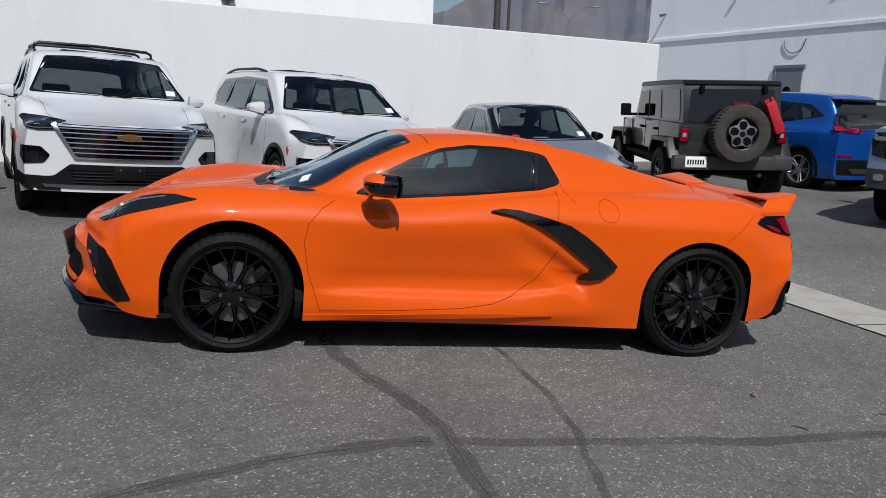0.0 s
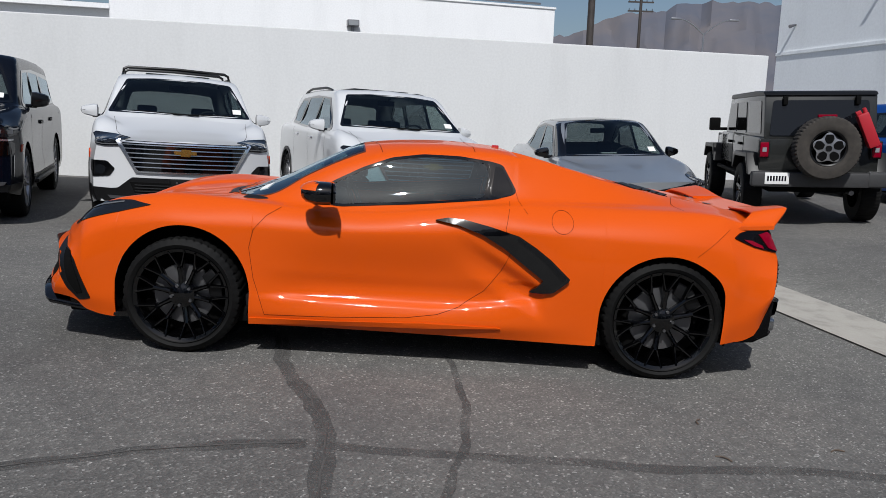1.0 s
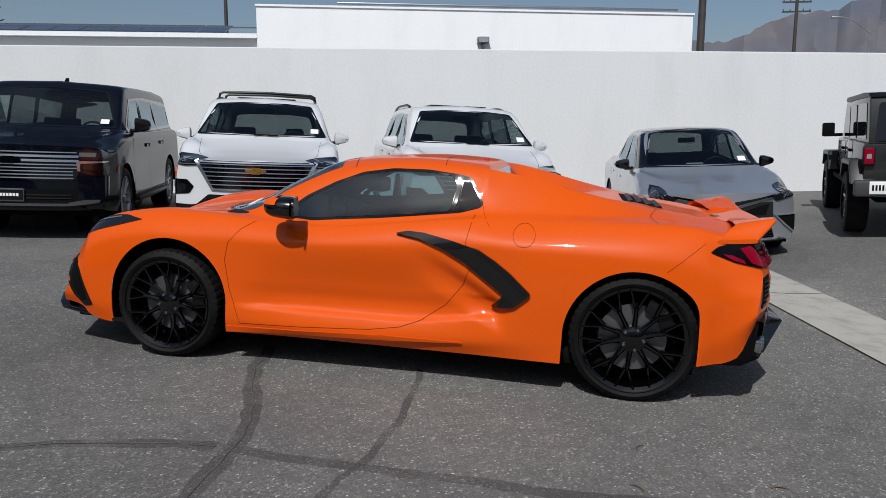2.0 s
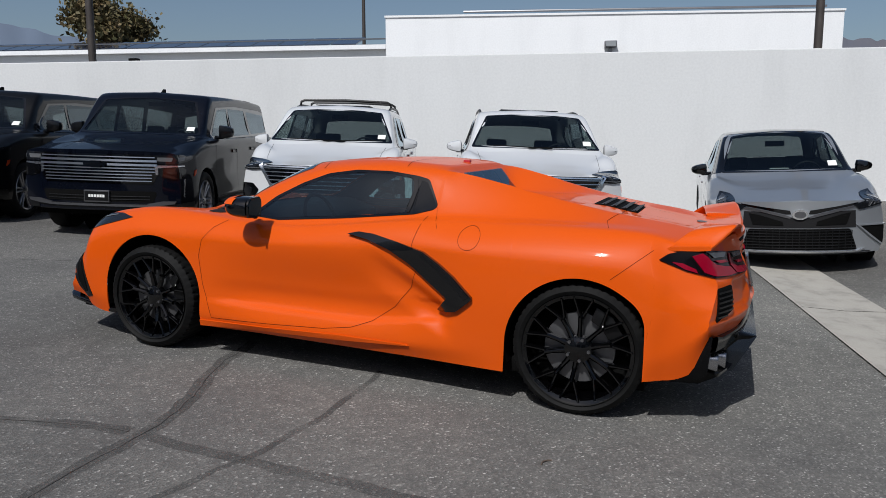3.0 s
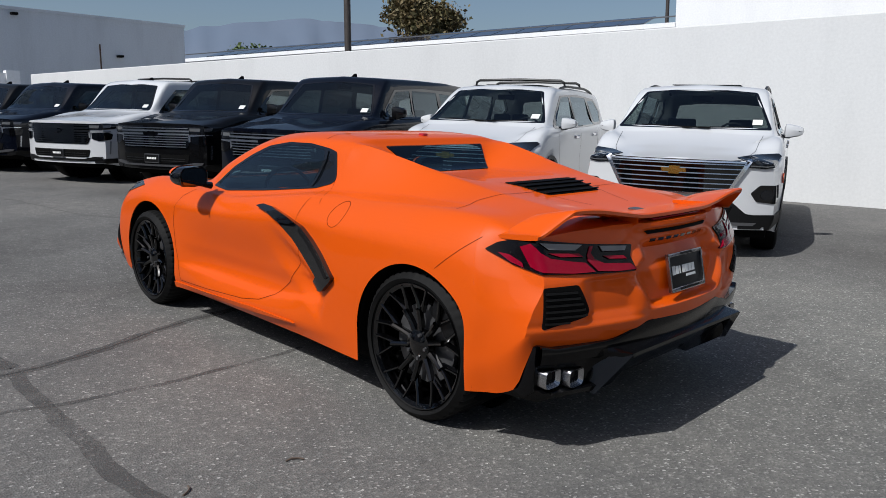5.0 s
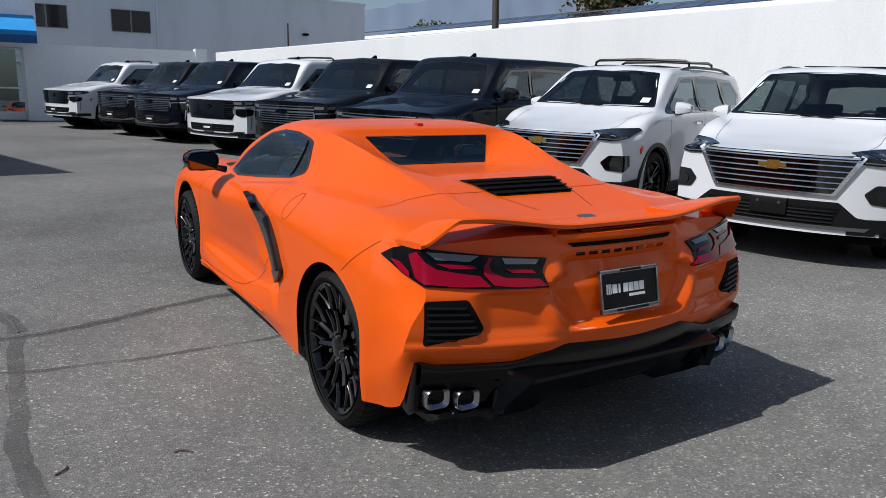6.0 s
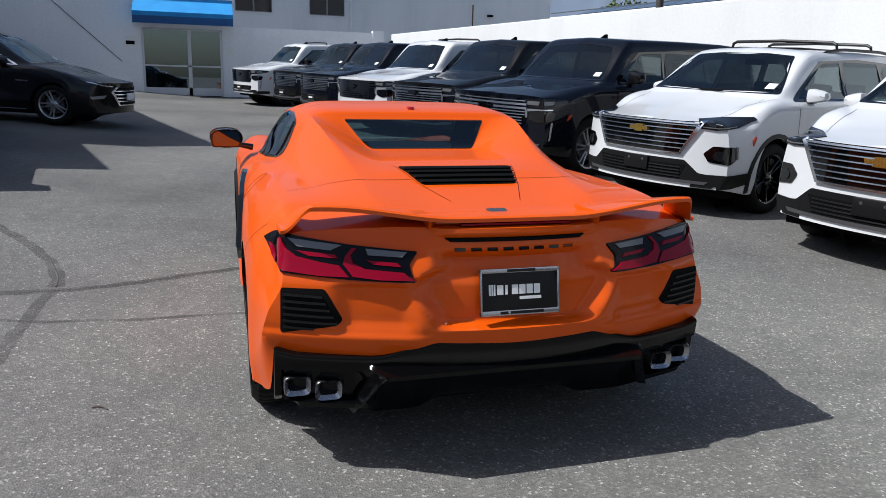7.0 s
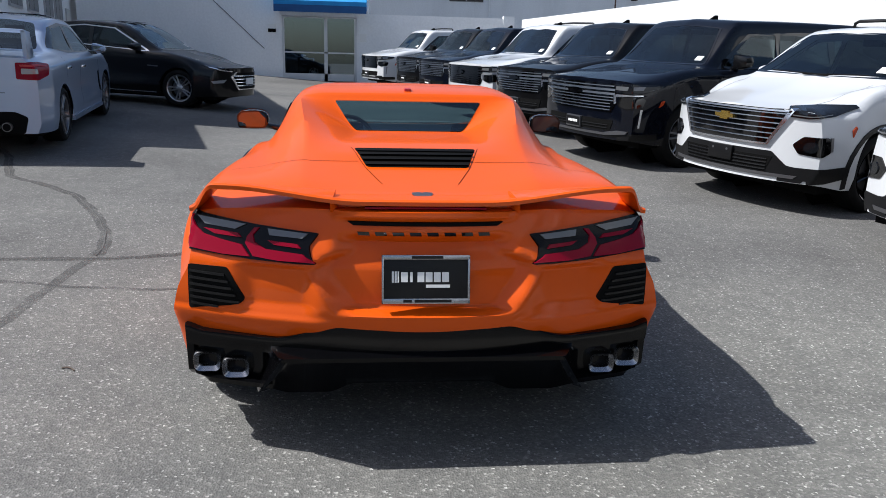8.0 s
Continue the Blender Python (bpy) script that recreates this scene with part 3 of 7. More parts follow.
# the office with its awning, at the far end of the lot
OFFICE = upright(-23.9, 0, 0)
gz = place(-23.9, -2.2, -0.445).z
office = thing("office_building", OFFICE, "pale stucco office with a blue awning over glass doors", "building")
D0, D1, DH = -3.45, -.90, 2.21
on_wall("wall", boxed(-8, 0, -10.6, D0 - .06, -1.5, 9.0), BLDG_WHITE, office)
on_wall("wall", boxed(-8, 0, D1 + .06, -.40, -1.5, 9.0), BLDG_WHITE, office)
on_wall("wall", boxed(-8, 0, D0 - .06, D1 + .06, gz + DH + .06, 9.0), BLDG_WHITE, office)
on_wall("room", boxed(-7.0, -4.2, D0 - .06, D1 + .06, -1.5, gz + DH + .06), BLDG_GREY, office)
on_wall("reception_desk", boxed(-4.0, -3.4, -3.3, -2.0, -1.5, gz + 1.1, bevel=.02), STEEL_BUMPER, office)
door = on_wall("entrance_door", boxed(-.10, -.02, D0 - .055, D0 + .02, gz - .02, gz + DH + .05), FRAME_PALE, office)
for a, b, c, d in ((D1 - .02, D1 + .055, gz - .02, gz + DH + .05), (D0, D1, gz + DH, gz + DH + .05), (-2.01, -1.89, gz, gz + DH), (D0, D1, gz, gz + .26), (D0, D1, gz + .98, gz + 1.03)):
    on_wall("door_frame", boxed(-.095, -.025, a, b, c, d), FRAME_PALE, door)
for a, b in ((D0, -2.01), (-1.89, D1)):
    on_wall("pane", boxed(-.07, -.06, a, b, gz + .1, gz + DH), DOOR_GLASS, door)
aw = bmesh.new()
prism(aw, [(0, gz + DH + .29), (.95, gz + DH + .21), (.97, gz + DH + .52), (.05, gz + DH + 1.06), (0, gz + DH + 1.06)], -3.67, -.47, "y")
awning = on_wall("awning", aw, AWNING_BLUE, office, "bright blue fabric awning")
on_wall("valance", boxed(.955, .975, -3.67, -.47, gz + DH + .14, gz + DH + .38), AWNING_DARK, awning)
sign = on_wall("wall_sign", boxed(.0, .03, -4.02, -3.70, gz + 1.66, gz + 1.96), PAPER, office, "small black and white wall sign")
on_wall("sign_band", boxed(.03, .035, -4.00, -3.72, gz + 1.68, gz + 1.80), MATT_BLACK, sign)
on_wall("wall_notice", boxed(.0, .012, -.72, -.48, gz + 1.42, gz + 1.70), PAPER, office)
part("conduit", tubed((.02, -6.85, gz + 3.6), (.02, -4.15, gz + 1.1), .013, .013, 6), STEEL, office)
on_wall("wall", boxed(-.3, -.05, -.40, 4.95, -1.5, place(-23.9, 4, 2.07).z), BLDG_WHITE, office)
on_wall("pillar", boxed(-.32, .0, 4.55, 4.95, -1.5, place(-23.9, 4, 2.15).z), BLDG_WHITE, office)

# the side building whose shade falls over the lot's far corner
SIDE = upright(-8.4, -6.95, 14.0)
side_b = thing("side_building", SIDE, "white stucco showroom with small dark windows", "building")
sz = place(-8.4, -6.95).z
on_wall("wall", boxed(-24, 0, -9, 0, -2.5, sz + 7.0), BLDG_WHITE, side_b)
on_wall("wing", boxed(0, 3.0, -8, .35, -2.5, sz + 4.05), BLDG_WHITE, side_b)
on_wall("wing", boxed(3.0, 3.65, -8, .2, -2.5, sz + 3.1), BLDG_WHITE, side_b)
for x0 in (-13.6, -11.6, -8.9, -6.6, -4.2):
    win = on_wall("window", boxed(x0, x0 + 1.5, .0, .05, sz + 1.9, sz + 3.1), ALLOY, side_b)
    on_wall("pane", boxed(x0 + .06, x0 + .72, .045, .056, sz + 1.96, sz + 3.04), DARK_GLASS, win)
    on_wall("pane", boxed(x0 + .78, x0 + 1.44, .045, .056, sz + 1.96, sz + 3.04), DARK_GLASS, win)
on_wall("side_door", boxed(-15.6, -14.6, .0, .05, sz - 1.0, sz + 2.4), ALLOY, side_b)

# the plain showroom side that closes the lot opposite the long wall
# out of view; added from slatted reflections and to darken what the paint mirrors
SOUTH = upright(9.0, -15.0, 4.0)
south = thing("wall_south", SOUTH, "plain white showroom side with grey roller shutters", "wall", kind="structure")
on_wall("wall_face", boxed(-13, 14, -.4, 0, -2.5, 6.2), BLDG_WHITE, south)
on_wall("parapet", boxed(-13.05, 14.05, -.45, .06, 6.2, 6.45), BLDG_WHITE, south)
for x0 in (-10.5, -5.0, .5, 6.0):
    door = on_wall("roller_shutter", boxed(x0, x0 + 4.0, .0, .04, -2.0, 3.4), STEEL_DOOR, south)
    for i in range(13):
        on_wall("slat", boxed(x0 + .02, x0 + 3.98, .04, .07, -.4 + i * .29, -.4 + i * .29 + .25), STEEL_DOOR, door)

# the big grey hall far behind the office
hall = thing("grey_hall", upright(-38, 0, 3.0), "large plain grey commercial hall with paired dark windows", "building")
hz = place(-38, 4, 3.0).z
top = place(-38, 12, 5.35).z + .25
on_wall("wall", boxed(-12, 0, -16, 18.3, -2, top), BLDG_GREY, hall)
on_wall("parapet", boxed(-12.05, .06, -16, 18.36, top, top + .15), BLDG_GREY, hall)
for y0 in (-.05, 3.85):
    win = on_wall("window", boxed(.0, .04, y0, y0 + 1.9, hz + .1, hz + 1.2), STEEL, hall)
    on_wall("pane", boxed(.04, .05, y0 + .03, y0 + .91, hz + .13, hz + 1.17), DARK_GLASS, win)
    on_wall("pane", boxed(.04, .05, y0 + .99, y0 + 1.87, hz + .13, hz + 1.17), DARK_GLASS, win)
for y0, z0 in ((14.2, hz + .5), (9.0, hz + 2.2)):
    part("wall_lamp", boxed(.0, .3, y0, y0 + .3, z0, z0 + .12, bevel=.02), MATT_BLACK, hall)
part("downpipe", tubed((.08, 6.1, 0), (.08, 6.1, top), .05, .05, 8), BLDG_GREY, hall)
part("pipe", tubed((.3, 13.2, 0), (.3, 13.2, hz + 1.1), .045, .045, 8), RUST, hall)

# white block and low shed with solar panels behind the wall
BACK = upright(-14.95, 31.7, 16.0)
block = thing("white_block_building", BACK, "tall plain white building behind the wall", "building")
on_wall("wall", boxed(0, 22.7, 0, 10, -2, 7.75), BLDG_WHITE, block)
on_wall("parapet_cap", boxed(-.05, 22.75, -.06, 10, 7.75, 7.85), BLDG_WHITE, block)
part("roof_rail", tubed((4, .4, 8.05), (22, .4, 8.05), .06, .06, 8), STEEL, block)
lamp = part("flood_lamp", boxed(11.13, 11.73, -.42, -.02, 6.10, 6.42, bevel=.04), STEEL, block)
part("lamp_glass", boxed(11.18, 11.68, -.43, -.40, 6.14, 6.38), LENS_CLEAR, lamp)
part("bracket", boxed(11.36, 11.5, -.2, .0, 5.85, 6.14), STEEL, lamp)
shed = thing("low_shed", upright(-14.95, 31.7, 13.6), "low white shed with rows of dark solar panels on its roof", "building")
on_wall("wall", boxed(-37, 0, .3, 9, -2, 6.3), BLDG_WHITE, shed)
on_wall("gutter", boxed(-37, 0, -.05, .3, 6.2, 6.42), BLDG_WHITE, shed)
on_wall("gable_post", boxed(-37.2, -36.9, -.1, .3, 4.0, 7.2), BLDG_WHITE, shed)
on_wall("conduit", boxed(-36, 0, .0, .08, 6.68, 6.74), STEEL, shed)
on_wall("roof", prism(bmesh.new(), [(.2, 6.4), (9, 7.6), (9, 6.4)], -37, 0, "x"), STEEL, shed)
for i in range(22):
    x0 = -33.5 + i * 1.45
    bm = prism(bmesh.new(), [(.5, 6.50), (2.6, 7.10), (2.6, 7.15), (.5, 6.55)], x0, x0 + 1.36, "x")
    on_wall("solar_panel", bm, SOLAR, shed)
for x0 in (-26, -14):
    part("eave_lamp", boxed(x0, x0 + .5, -.4, -.05, 5.7, 5.9, bevel=.03), MATT_BLACK, shed)

# the grey-white hall at the other end, beyond the wall's end
EAST = upright(13.6, 25.9, -76.9)
east = thing("east_building", EAST, "pale painted hall with a steel door and white pilasters", "building")
on_wall("wall", boxed(.65, 26, 0, 10, -2, 14), EAST_WALL, east)
ez = place(13.6, 25.9, 5.56).z
on_wall("ledge", boxed(.65, 26, -.05, .0, ez - .09, ez + .03), EAST_WALL, east)
dz = place(15.2, 19, 4.2).z
sdoor = on_wall("steel_door", boxed(7.5, 8.55, -.05, .0, dz - 2.5, dz), STEEL_DOOR, east)
on_wall("door_frame", boxed(7.4, 8.65, -.08, -.0, dz, dz + .1), STEEL_DOOR, sdoor)
on_wall("door_frame", boxed(7.4, 7.5, -.08, -.0, dz - 2.3, dz), STEEL_DOOR, sdoor)
on_wall("door_disc", prism(bmesh.new(), ring(8.02, dz - .75, .15, 20), -.07, -.05, "y"), MATT_BLACK, sdoor)
neck = bmesh.new()
pts = [Vector((8.1 + .42 * math.cos(a), -.035, dz + .90 + .42 * math.sin(a))) for a in [math.pi * (1 + i / 12) for i in range(13)]]
for a, b in zip(pts, pts[1:]):
    tube(neck, a, b, .016, .016, 8)
tube(neck, pts[-1], (pts[-1].x, 0, pts[-1].z + .03), .016, .016, 8)
part("wall_lamp", neck, STEEL, east)
for x0 in (12.3, 15.2):
    on_wall("pilaster", boxed(x0, x0 + .55, -.28, 0, -2, 14), BLDG_WHITE, east)
for x0, z0 in ((1.6, ez + 1.0), (5.8, ez + 1.9), (10.2, ez + 1.9)):
    part("wall_lamp", tubed((x0, 0, z0), (x0, -.28, z0 - .08), .03, .07, 8), STEEL, east)


# poles and far lamps
def pole(name, x, y, top, r, label, z0=-2.0):
    return solid(name, tubed((0, 0, z0), (0, 0, top), r, r * .8, 12), POLE_BROWN, upright(x, y), label, "pole", smooth=True)


pole("lamp_pole", -11.77, 9.05, 11, .095, "dark brown steel lamp pole behind the wall")
pole("lamp_pole", 3.52, 11.9, 11, .085, "dark brown steel lamp pole behind the wall")
for x, y, h, n in ((18.15, 61.9, 13.0, 3), (-24.5, 48.2, 13.2, 2)):
    up = thing("utility_pole", upright(x, y), "weathered wooden utility pole with cross arms", "pole")
    part("pole", tubed((0, 0, -3), (0, 0, h + .3), .17, .12, 10), POLE_BROWN, up)
    for i in range(n):
        z = h - .1 - i * .75
        part("cross_arm", boxed(-1.1, 1.1, -.06, .06, z - .06, z + .06), POLE_BROWN, up, smooth=False)
        for k in (-1, -.5, .5, 1):
            part("insulator", tubed((k, 0, z + .05), (k, 0, z + .22), .05, .03, 6), STEEL, up)
lampost = thing("street_lamp", upright(23.3, 60.5, 0, -.75), "pale two-armed street lamp beyond the wall", "lamp")
part("post", tubed((0, 0, -3), (0, 0, 10.3), .09, .06, 8), ALLOY, lampost)
for s in (-1, 1):
    arm = bmesh.new()
    pts = [Vector((s * 2.3 * t, 0, 10.2 + 1.25 * math.sin(t * math.pi / 2))) for t in (0, .2, .4, .6, .8, 1)]
    for a, b in zip(pts, pts[1:]):
        tube(arm, a, b, .05, .045, 6)
    part("arm", arm, ALLOY, lampost)
    part("lamp_head", boxed(min(s * 2.1, s * 2.9), max(s * 2.1, s * 2.9), -.15, .15, 11.36, 11.5, bevel=.04), ALLOY, lampost)


# trees beyond the shed
def tree(x, y, base, height, width, leaf, seed, label, count=2600):
    rnd = random.Random(seed)
    t = thing("tree", upright(x, y), label, "tree")
    b = bmesh.new()
    tube(b, (0, 0, -1), (0, 0, base + .4), .28, .2, 10)
    tips = []
    for i in range(9):
        a = rnd.uniform(0, 6.28)
        q = Vector((math.cos(a) * width * .36 * rnd.uniform(.4, 1), math.sin(a) * width * .36 * rnd.uniform(.4, 1), base + (height - base) * rnd.uniform(.25, .85)))
        tube(b, (0, 0, base - .3 + .1 * i), q, .11, .04, 6)
        tips.append(q)
    part("trunk", b, BARK, t)
    lv = bmesh.new()
    for i in range(count):
        c = rnd.choice(tips)
        d = Vector((rnd.gauss(0, 1), rnd.gauss(0, 1), rnd.gauss(0, .75)))
        p = c + d * width * .115
        if p.z < base:
            continue
        u = Vector((rnd.uniform(-1, 1), rnd.uniform(-1, 1), rnd.uniform(-1, 1))).normalized()
        w = u.cross(Vector((rnd.uniform(-1, 1), rnd.uniform(-1, 1), rnd.uniform(-1, 1)))).normalized()
        s = rnd.uniform(.10, .24)
        lv.faces.new([lv.verts.new(p + u * s), lv.verts.new(p + w * s * .6), lv.verts.new(p - u * s), lv.verts.new(p - w * s * .6)])
    tagged(part("crown", lv, leaf, t, smooth=False), kind="stuff")


tree(-39.2, 38.2, 7.6, 11.2, 5.9, LEAF_BROWN, 3, "round broad-leaved tree with drying brown-green leaves", 9000)
tree(-51.5, 30.4, 5.0, 7.9, 3.6, LEAF_GREEN, 5, "light green tree top beyond the shed roof", 2600)


# mountains
def mountains(first, last):
    bm = bmesh.new()
    rows = []
    n = 240
    for i in range(n + 1):
        az = math.radians(first + (last - first) * i / n)
        deg = math.degrees(az)
        rough = 1.0 if first < 90 else .35
        base = 100 + 46 * math.exp(-((deg - 62) / 16) ** 2) + 30 * math.exp(-((deg - 145) / 10) ** 2) - 6 * math.exp(-((deg - 78) / 2.6) ** 2) + 14 * math.exp(-((deg - 73) / 5) ** 2)
        h = base + rough * 16 * noise.noise(Vector((i * .09, 0, 3))) + rough * 9 * noise.noise(Vector((i * .31, 7, 3))) + rough * 4 * noise.noise(Vector((i * .9, 3, 3)))
        col = []
        for k in range(11):
            f = k / 10
            r = 800 + 420 * f + rough * 40 * noise.noise(Vector((i * .2, k * .6, 1)))
            z = -30 + (h + 40) * f ** .8 + (rough * 14 * noise.noise(Vector((i * .35, k * 1.1, 9))) if 0 < k < 10 else 0)
            col.append(bm.verts.new((r * math.cos(az), r * math.sin(az), z * r / 1000)))
        rows.append(col)
    for a, b in zip(rows, rows[1:]):
        for k in range(10):
            bm.faces.new((a[k], b[k], b[k + 1], a[k + 1]))
    bmesh.ops.recalc_face_normals(bm, faces=bm.faces)
    return bm


def mountain_range(name, a0, a1, material, label):
    solid(name, mountains(a0, a1), material, Matrix(), label, "mountain", kind="structure", smooth=True)


# no haze in the air: it comes from each range's own colour
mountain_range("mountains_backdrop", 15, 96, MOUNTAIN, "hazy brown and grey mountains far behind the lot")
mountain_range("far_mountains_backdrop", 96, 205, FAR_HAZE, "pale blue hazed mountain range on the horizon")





# ---- wheels, shared by all the cars ----
WHEEL_MESHES = {}


def wheel_meshes(r, width, rim_r, spokes, twin, metal, tread, dish=0.03):
    """Meshes of one wheel, its outer face towards -y at y = 0, its hub at the origin."""
    key = (r, width, rim_r, spokes, twin, metal.name, tread)
    if key in WHEEL_MESHES:
        return WHEEL_MESHES[key]
    w = width
    tyre = spin(bmesh.new(), [(rim_r, .012), (rim_r + .012, .004), (rim_r + .4 * (r - rim_r), -.004), (r - .025, .006), (r - .006, .022), (r, .045), (r + .001, w / 2),
                              (r, w - .045), (r - .006, w - .022), (r - .03, w - .004), (rim_r + .01, w - .01), (rim_r - .01, w - .012)], (0, 0, 0), "y", 192 if tread else 64)
    groove = .016 if tread == 48 else .007
    if tread:
        for vv in tyre.verts:
            rr = math.hypot(vv.co.x, vv.co.z)
            if rr > r - .02:
                k = int(math.atan2(vv.co.z, vv.co.x) / (2 * math.pi) * 192 + 192.5 + 8 * vv.co.y / w) % 4
                if k == 0:
                    vv.co.x *= (r - groove) / r
                    vv.co.z *= (r - groove) / r
    barrel = spin(bmesh.new(), [(rim_r + .002, .0), (rim_r + .006, .010), (rim_r - .004, .016), (rim_r - .018, .022), (rim_r - .03, .06), (rim_r - .035, w * .8), (rim_r - .01, w - .01)], (0, 0, 0), "y", 64)
    face = bmesh.new()
    spin(face, [(.0, dish - .012), (.03, dish - .012), (.05, dish - .002), (.070, dish + .004), (.076, dish + .035)], (0, 0, 0), "y", 30)
    n = spokes

    def spoke(a0, a1, w0, w1, r0, r1, deep):
        p0 = Vector((math.cos(a0) * r0, 0, math.sin(a0) * r0))
        p1 = Vector((math.cos(a1) * r1, 0, math.sin(a1) * r1))
        d = (p1 - p0).normalized()
        s = Vector((-d.z, 0, d.x))
        rows = []
        for t, hw in ((0, w0), (.55, (w0 + w1) * .42), (1, w1)):
            p = p0.lerp(p1, t)
            y = dish + .004 - (dish - .010) * t ** 2
            rows.append([face.verts.new(p + s * hw * k + Vector((0, y + h, 0))) for k, h in ((-1, deep), (-.86, .009), (-.30, .0), (.30, .0), (.86, .009), (1, deep))])
        for a, b in zip(rows, rows[1:]):
            for k in range(5):
                face.faces.new((a[k], a[k + 1], b[k + 1], b[k]))
            face.faces.new((a[5], a[0], b[0], b[5]))
    for i in range(n):
        a = 2 * math.pi * i / n + math.pi / 2
        if twin == "y":
            for sgn in (-1, 1):
                spoke(a + sgn * .30, a + sgn * .27, .017, .014, .055, rim_r * .60, .03)
                spoke(a + sgn * .27, a + sgn * .47, .013, .011, rim_r * .54, rim_r - .010, .028)
                spoke(a + sgn * .27, a + sgn * .12, .013, .011, rim_r * .54, rim_r - .010, .028)
        elif twin:
            for sgn in (-1, 1):
                spoke(a + sgn * .28, a + sgn * .15, .018, .014, .05, rim_r - .012, .035)
        else:
            spoke(a, a, .042, .05, .05, rim_r - .012, .035)
    bmesh.ops.recalc_face_normals(face, faces=face.faces)
    nut = tubed((0, dish - .012, 0), (0, dish + .012, 0), .0085, .0095, seg=6)
    disc = spin(bmesh.new(), [(.06, .085), (rim_r * .64, .085), (rim_r * .65, .092), (rim_r * .64, .112), (.06, .112)], (0, 0, 0), "y", 40)
    cal = bmesh.new()
    prism(cal, [(rim_r * k * math.cos(a), rim_r * k * math.sin(a)) for k, a in [(.56, .15), (.56, .6), (.56, 1.0), (.84, 1.0), (.86, .6), (.84, .15)]], .055, .125, "y", .008)
    well = spin(bmesh.new(), [(0, w * .55), (rim_r - .03, w * .55)], (0, 0, 0), "y", 40)
    out = (mesh_of("wheel_rim", barrel, metal, True, 40), mesh_of("spokes", face, metal, True, 30), mesh_of("tyre", tyre, RUBBER, True, 32), mesh_of("wheel_nut", nut, STEEL, True, 30),
           mesh_of("brake_disc", disc, DISC, True, 40), mesh_of("brake_caliper", cal, SATIN_BLACK, True, 35), mesh_of("hub_cover", well, MATT_BLACK, True))
    WHEEL_MESHES[key] = out
    return out


def add_wheel(car, x, y, side, r, width, rim_r, spokes=5, twin=True, metal=None, tread=0, turn=0.0, sink=0.0):
    """One wheel under a car; y: its outer face, side: -1 left, 1 right; sink: how far it has dropped on its spring."""
    ms = wheel_meshes(r, width, rim_r, spokes, twin, metal or ALLOY, tread)
    m = pose(x, y, r - sink, 0, turn, 0 if side < 0 else 180)
    rim = new("wheel", ms[0])
    rim.parent, rim.matrix_basis = car, m
    for name, me in zip(("spokes", "tyre", "brake_disc", "brake_caliper", "hub_cover"), ms[1:3] + ms[4:]):
        ob = new(name, me)
        ob.parent = rim
    for i in range(5):
        a = 2 * math.pi * i / 5 + math.pi / 2 + .63
        ob = new("wheel_nut", ms[3])
        ob.parent, ob.location = rim, (.057 * math.cos(a), 0, .057 * math.sin(a))
    return rim


# ---- the orange sports car ----
ARCH_F, ARCH_R = (-1.345, 0.325, 0.372), (1.358, 0.345, 0.376)


def knots(*pairs):
    return curve1([(pairs[i], pairs[i + 1]) for i in range(0, len(pairs), 2)])


V_Z = [
    knots(-2.43, .245, -2.2, .215, -1.95, .172, -1.72, .15, -.98, .165, 0, .17, .98, .18, 1.73, .238, 2.0, .255, 2.1, .29, 2.14, .38, 2.16, .475),
    knots(-2.43, .30, -2.1, .285, -1.72, .27, -.98, .25, -.5, .235, .4, .26, .98, .30, 1.73, .36, 2.0, .40, 2.1, .45, 2.16, .53),
    knots(-2.43, .34, -2.0, .44, -1.35, .50, -.5, .44, .4, .46, 1.0, .52, 1.7, .56, 2.16, .62),
    knots(-2.43, .42, -2.0, .57, -1.4, .70, -.9, .70, 0, .74, .6, .78, 1.0, .78, 1.6, .77, 2.16, .74),
    knots(-2.43, .47, -2.25, .58, -2.0, .71, -1.7, .815, -1.4, .855, -1.1, .85, -.8, .825, -.46, .815, 0, .865, .4, .915, .7, .925, 1.1, .95, 1.5, .96, 1.9, .935, 2.16, .89),
    knots(-2.43, .485, -2.25, .59, -2.0, .71, -1.7, .80, -1.4, .84, -1.1, .85, -.9, .845, -.46, .835, 0, .88, .4, .935, .6, .96, .8, .965, 1.1, .97, 1.5, .975, 1.9, .95, 2.16, .925),
    knots(-2.43, .49, -2.25, .595, -2.0, .70, -1.7, .78, -1.4, .825, -1.1, .85, -.95, .865, -.7, .995, -.45, 1.105, -.24, 1.165, .06, 1.195, .33, 1.20, .55, 1.185, .8, 1.14, 1.0, 1.095, 1.2, 1.055, 1.4, 1.02, 1.7, .985, 1.95, .96, 2.16, .94),
    knots(-2.43, .495, -2.25, .60, -2.0, .69, -1.7, .76, -1.4, .81, -1.18, .845, -1.0, .905, -.7, 1.06, -.42, 1.185, -.2, 1.215, .1, 1.23, .3, 1.225, .47, 1.210, .51, 1.180, .715, 1.036, .77, 1.036, 1.1, 1.045, 1.34, 1.03, 1.5, 1.0, 1.87, .955, 2.05, .945, 2.16, .94),
    knots(-2.43, .495, -2.25, .60, -2.0, .69, -1.7, .755, -1.4, .80, -1.2, .84, -1.02, .905, -.7, 1.07, -.44, 1.19, -.2, 1.222, .1, 1.235, .3, 1.23, .47, 1.213, .51, 1.180, .715, 1.036, .77, 1.036, 1.1, 1.045, 1.34, 1.03, 1.5, 1.0, 1.87, .952, 2.05, .945, 2.16, .94),
]
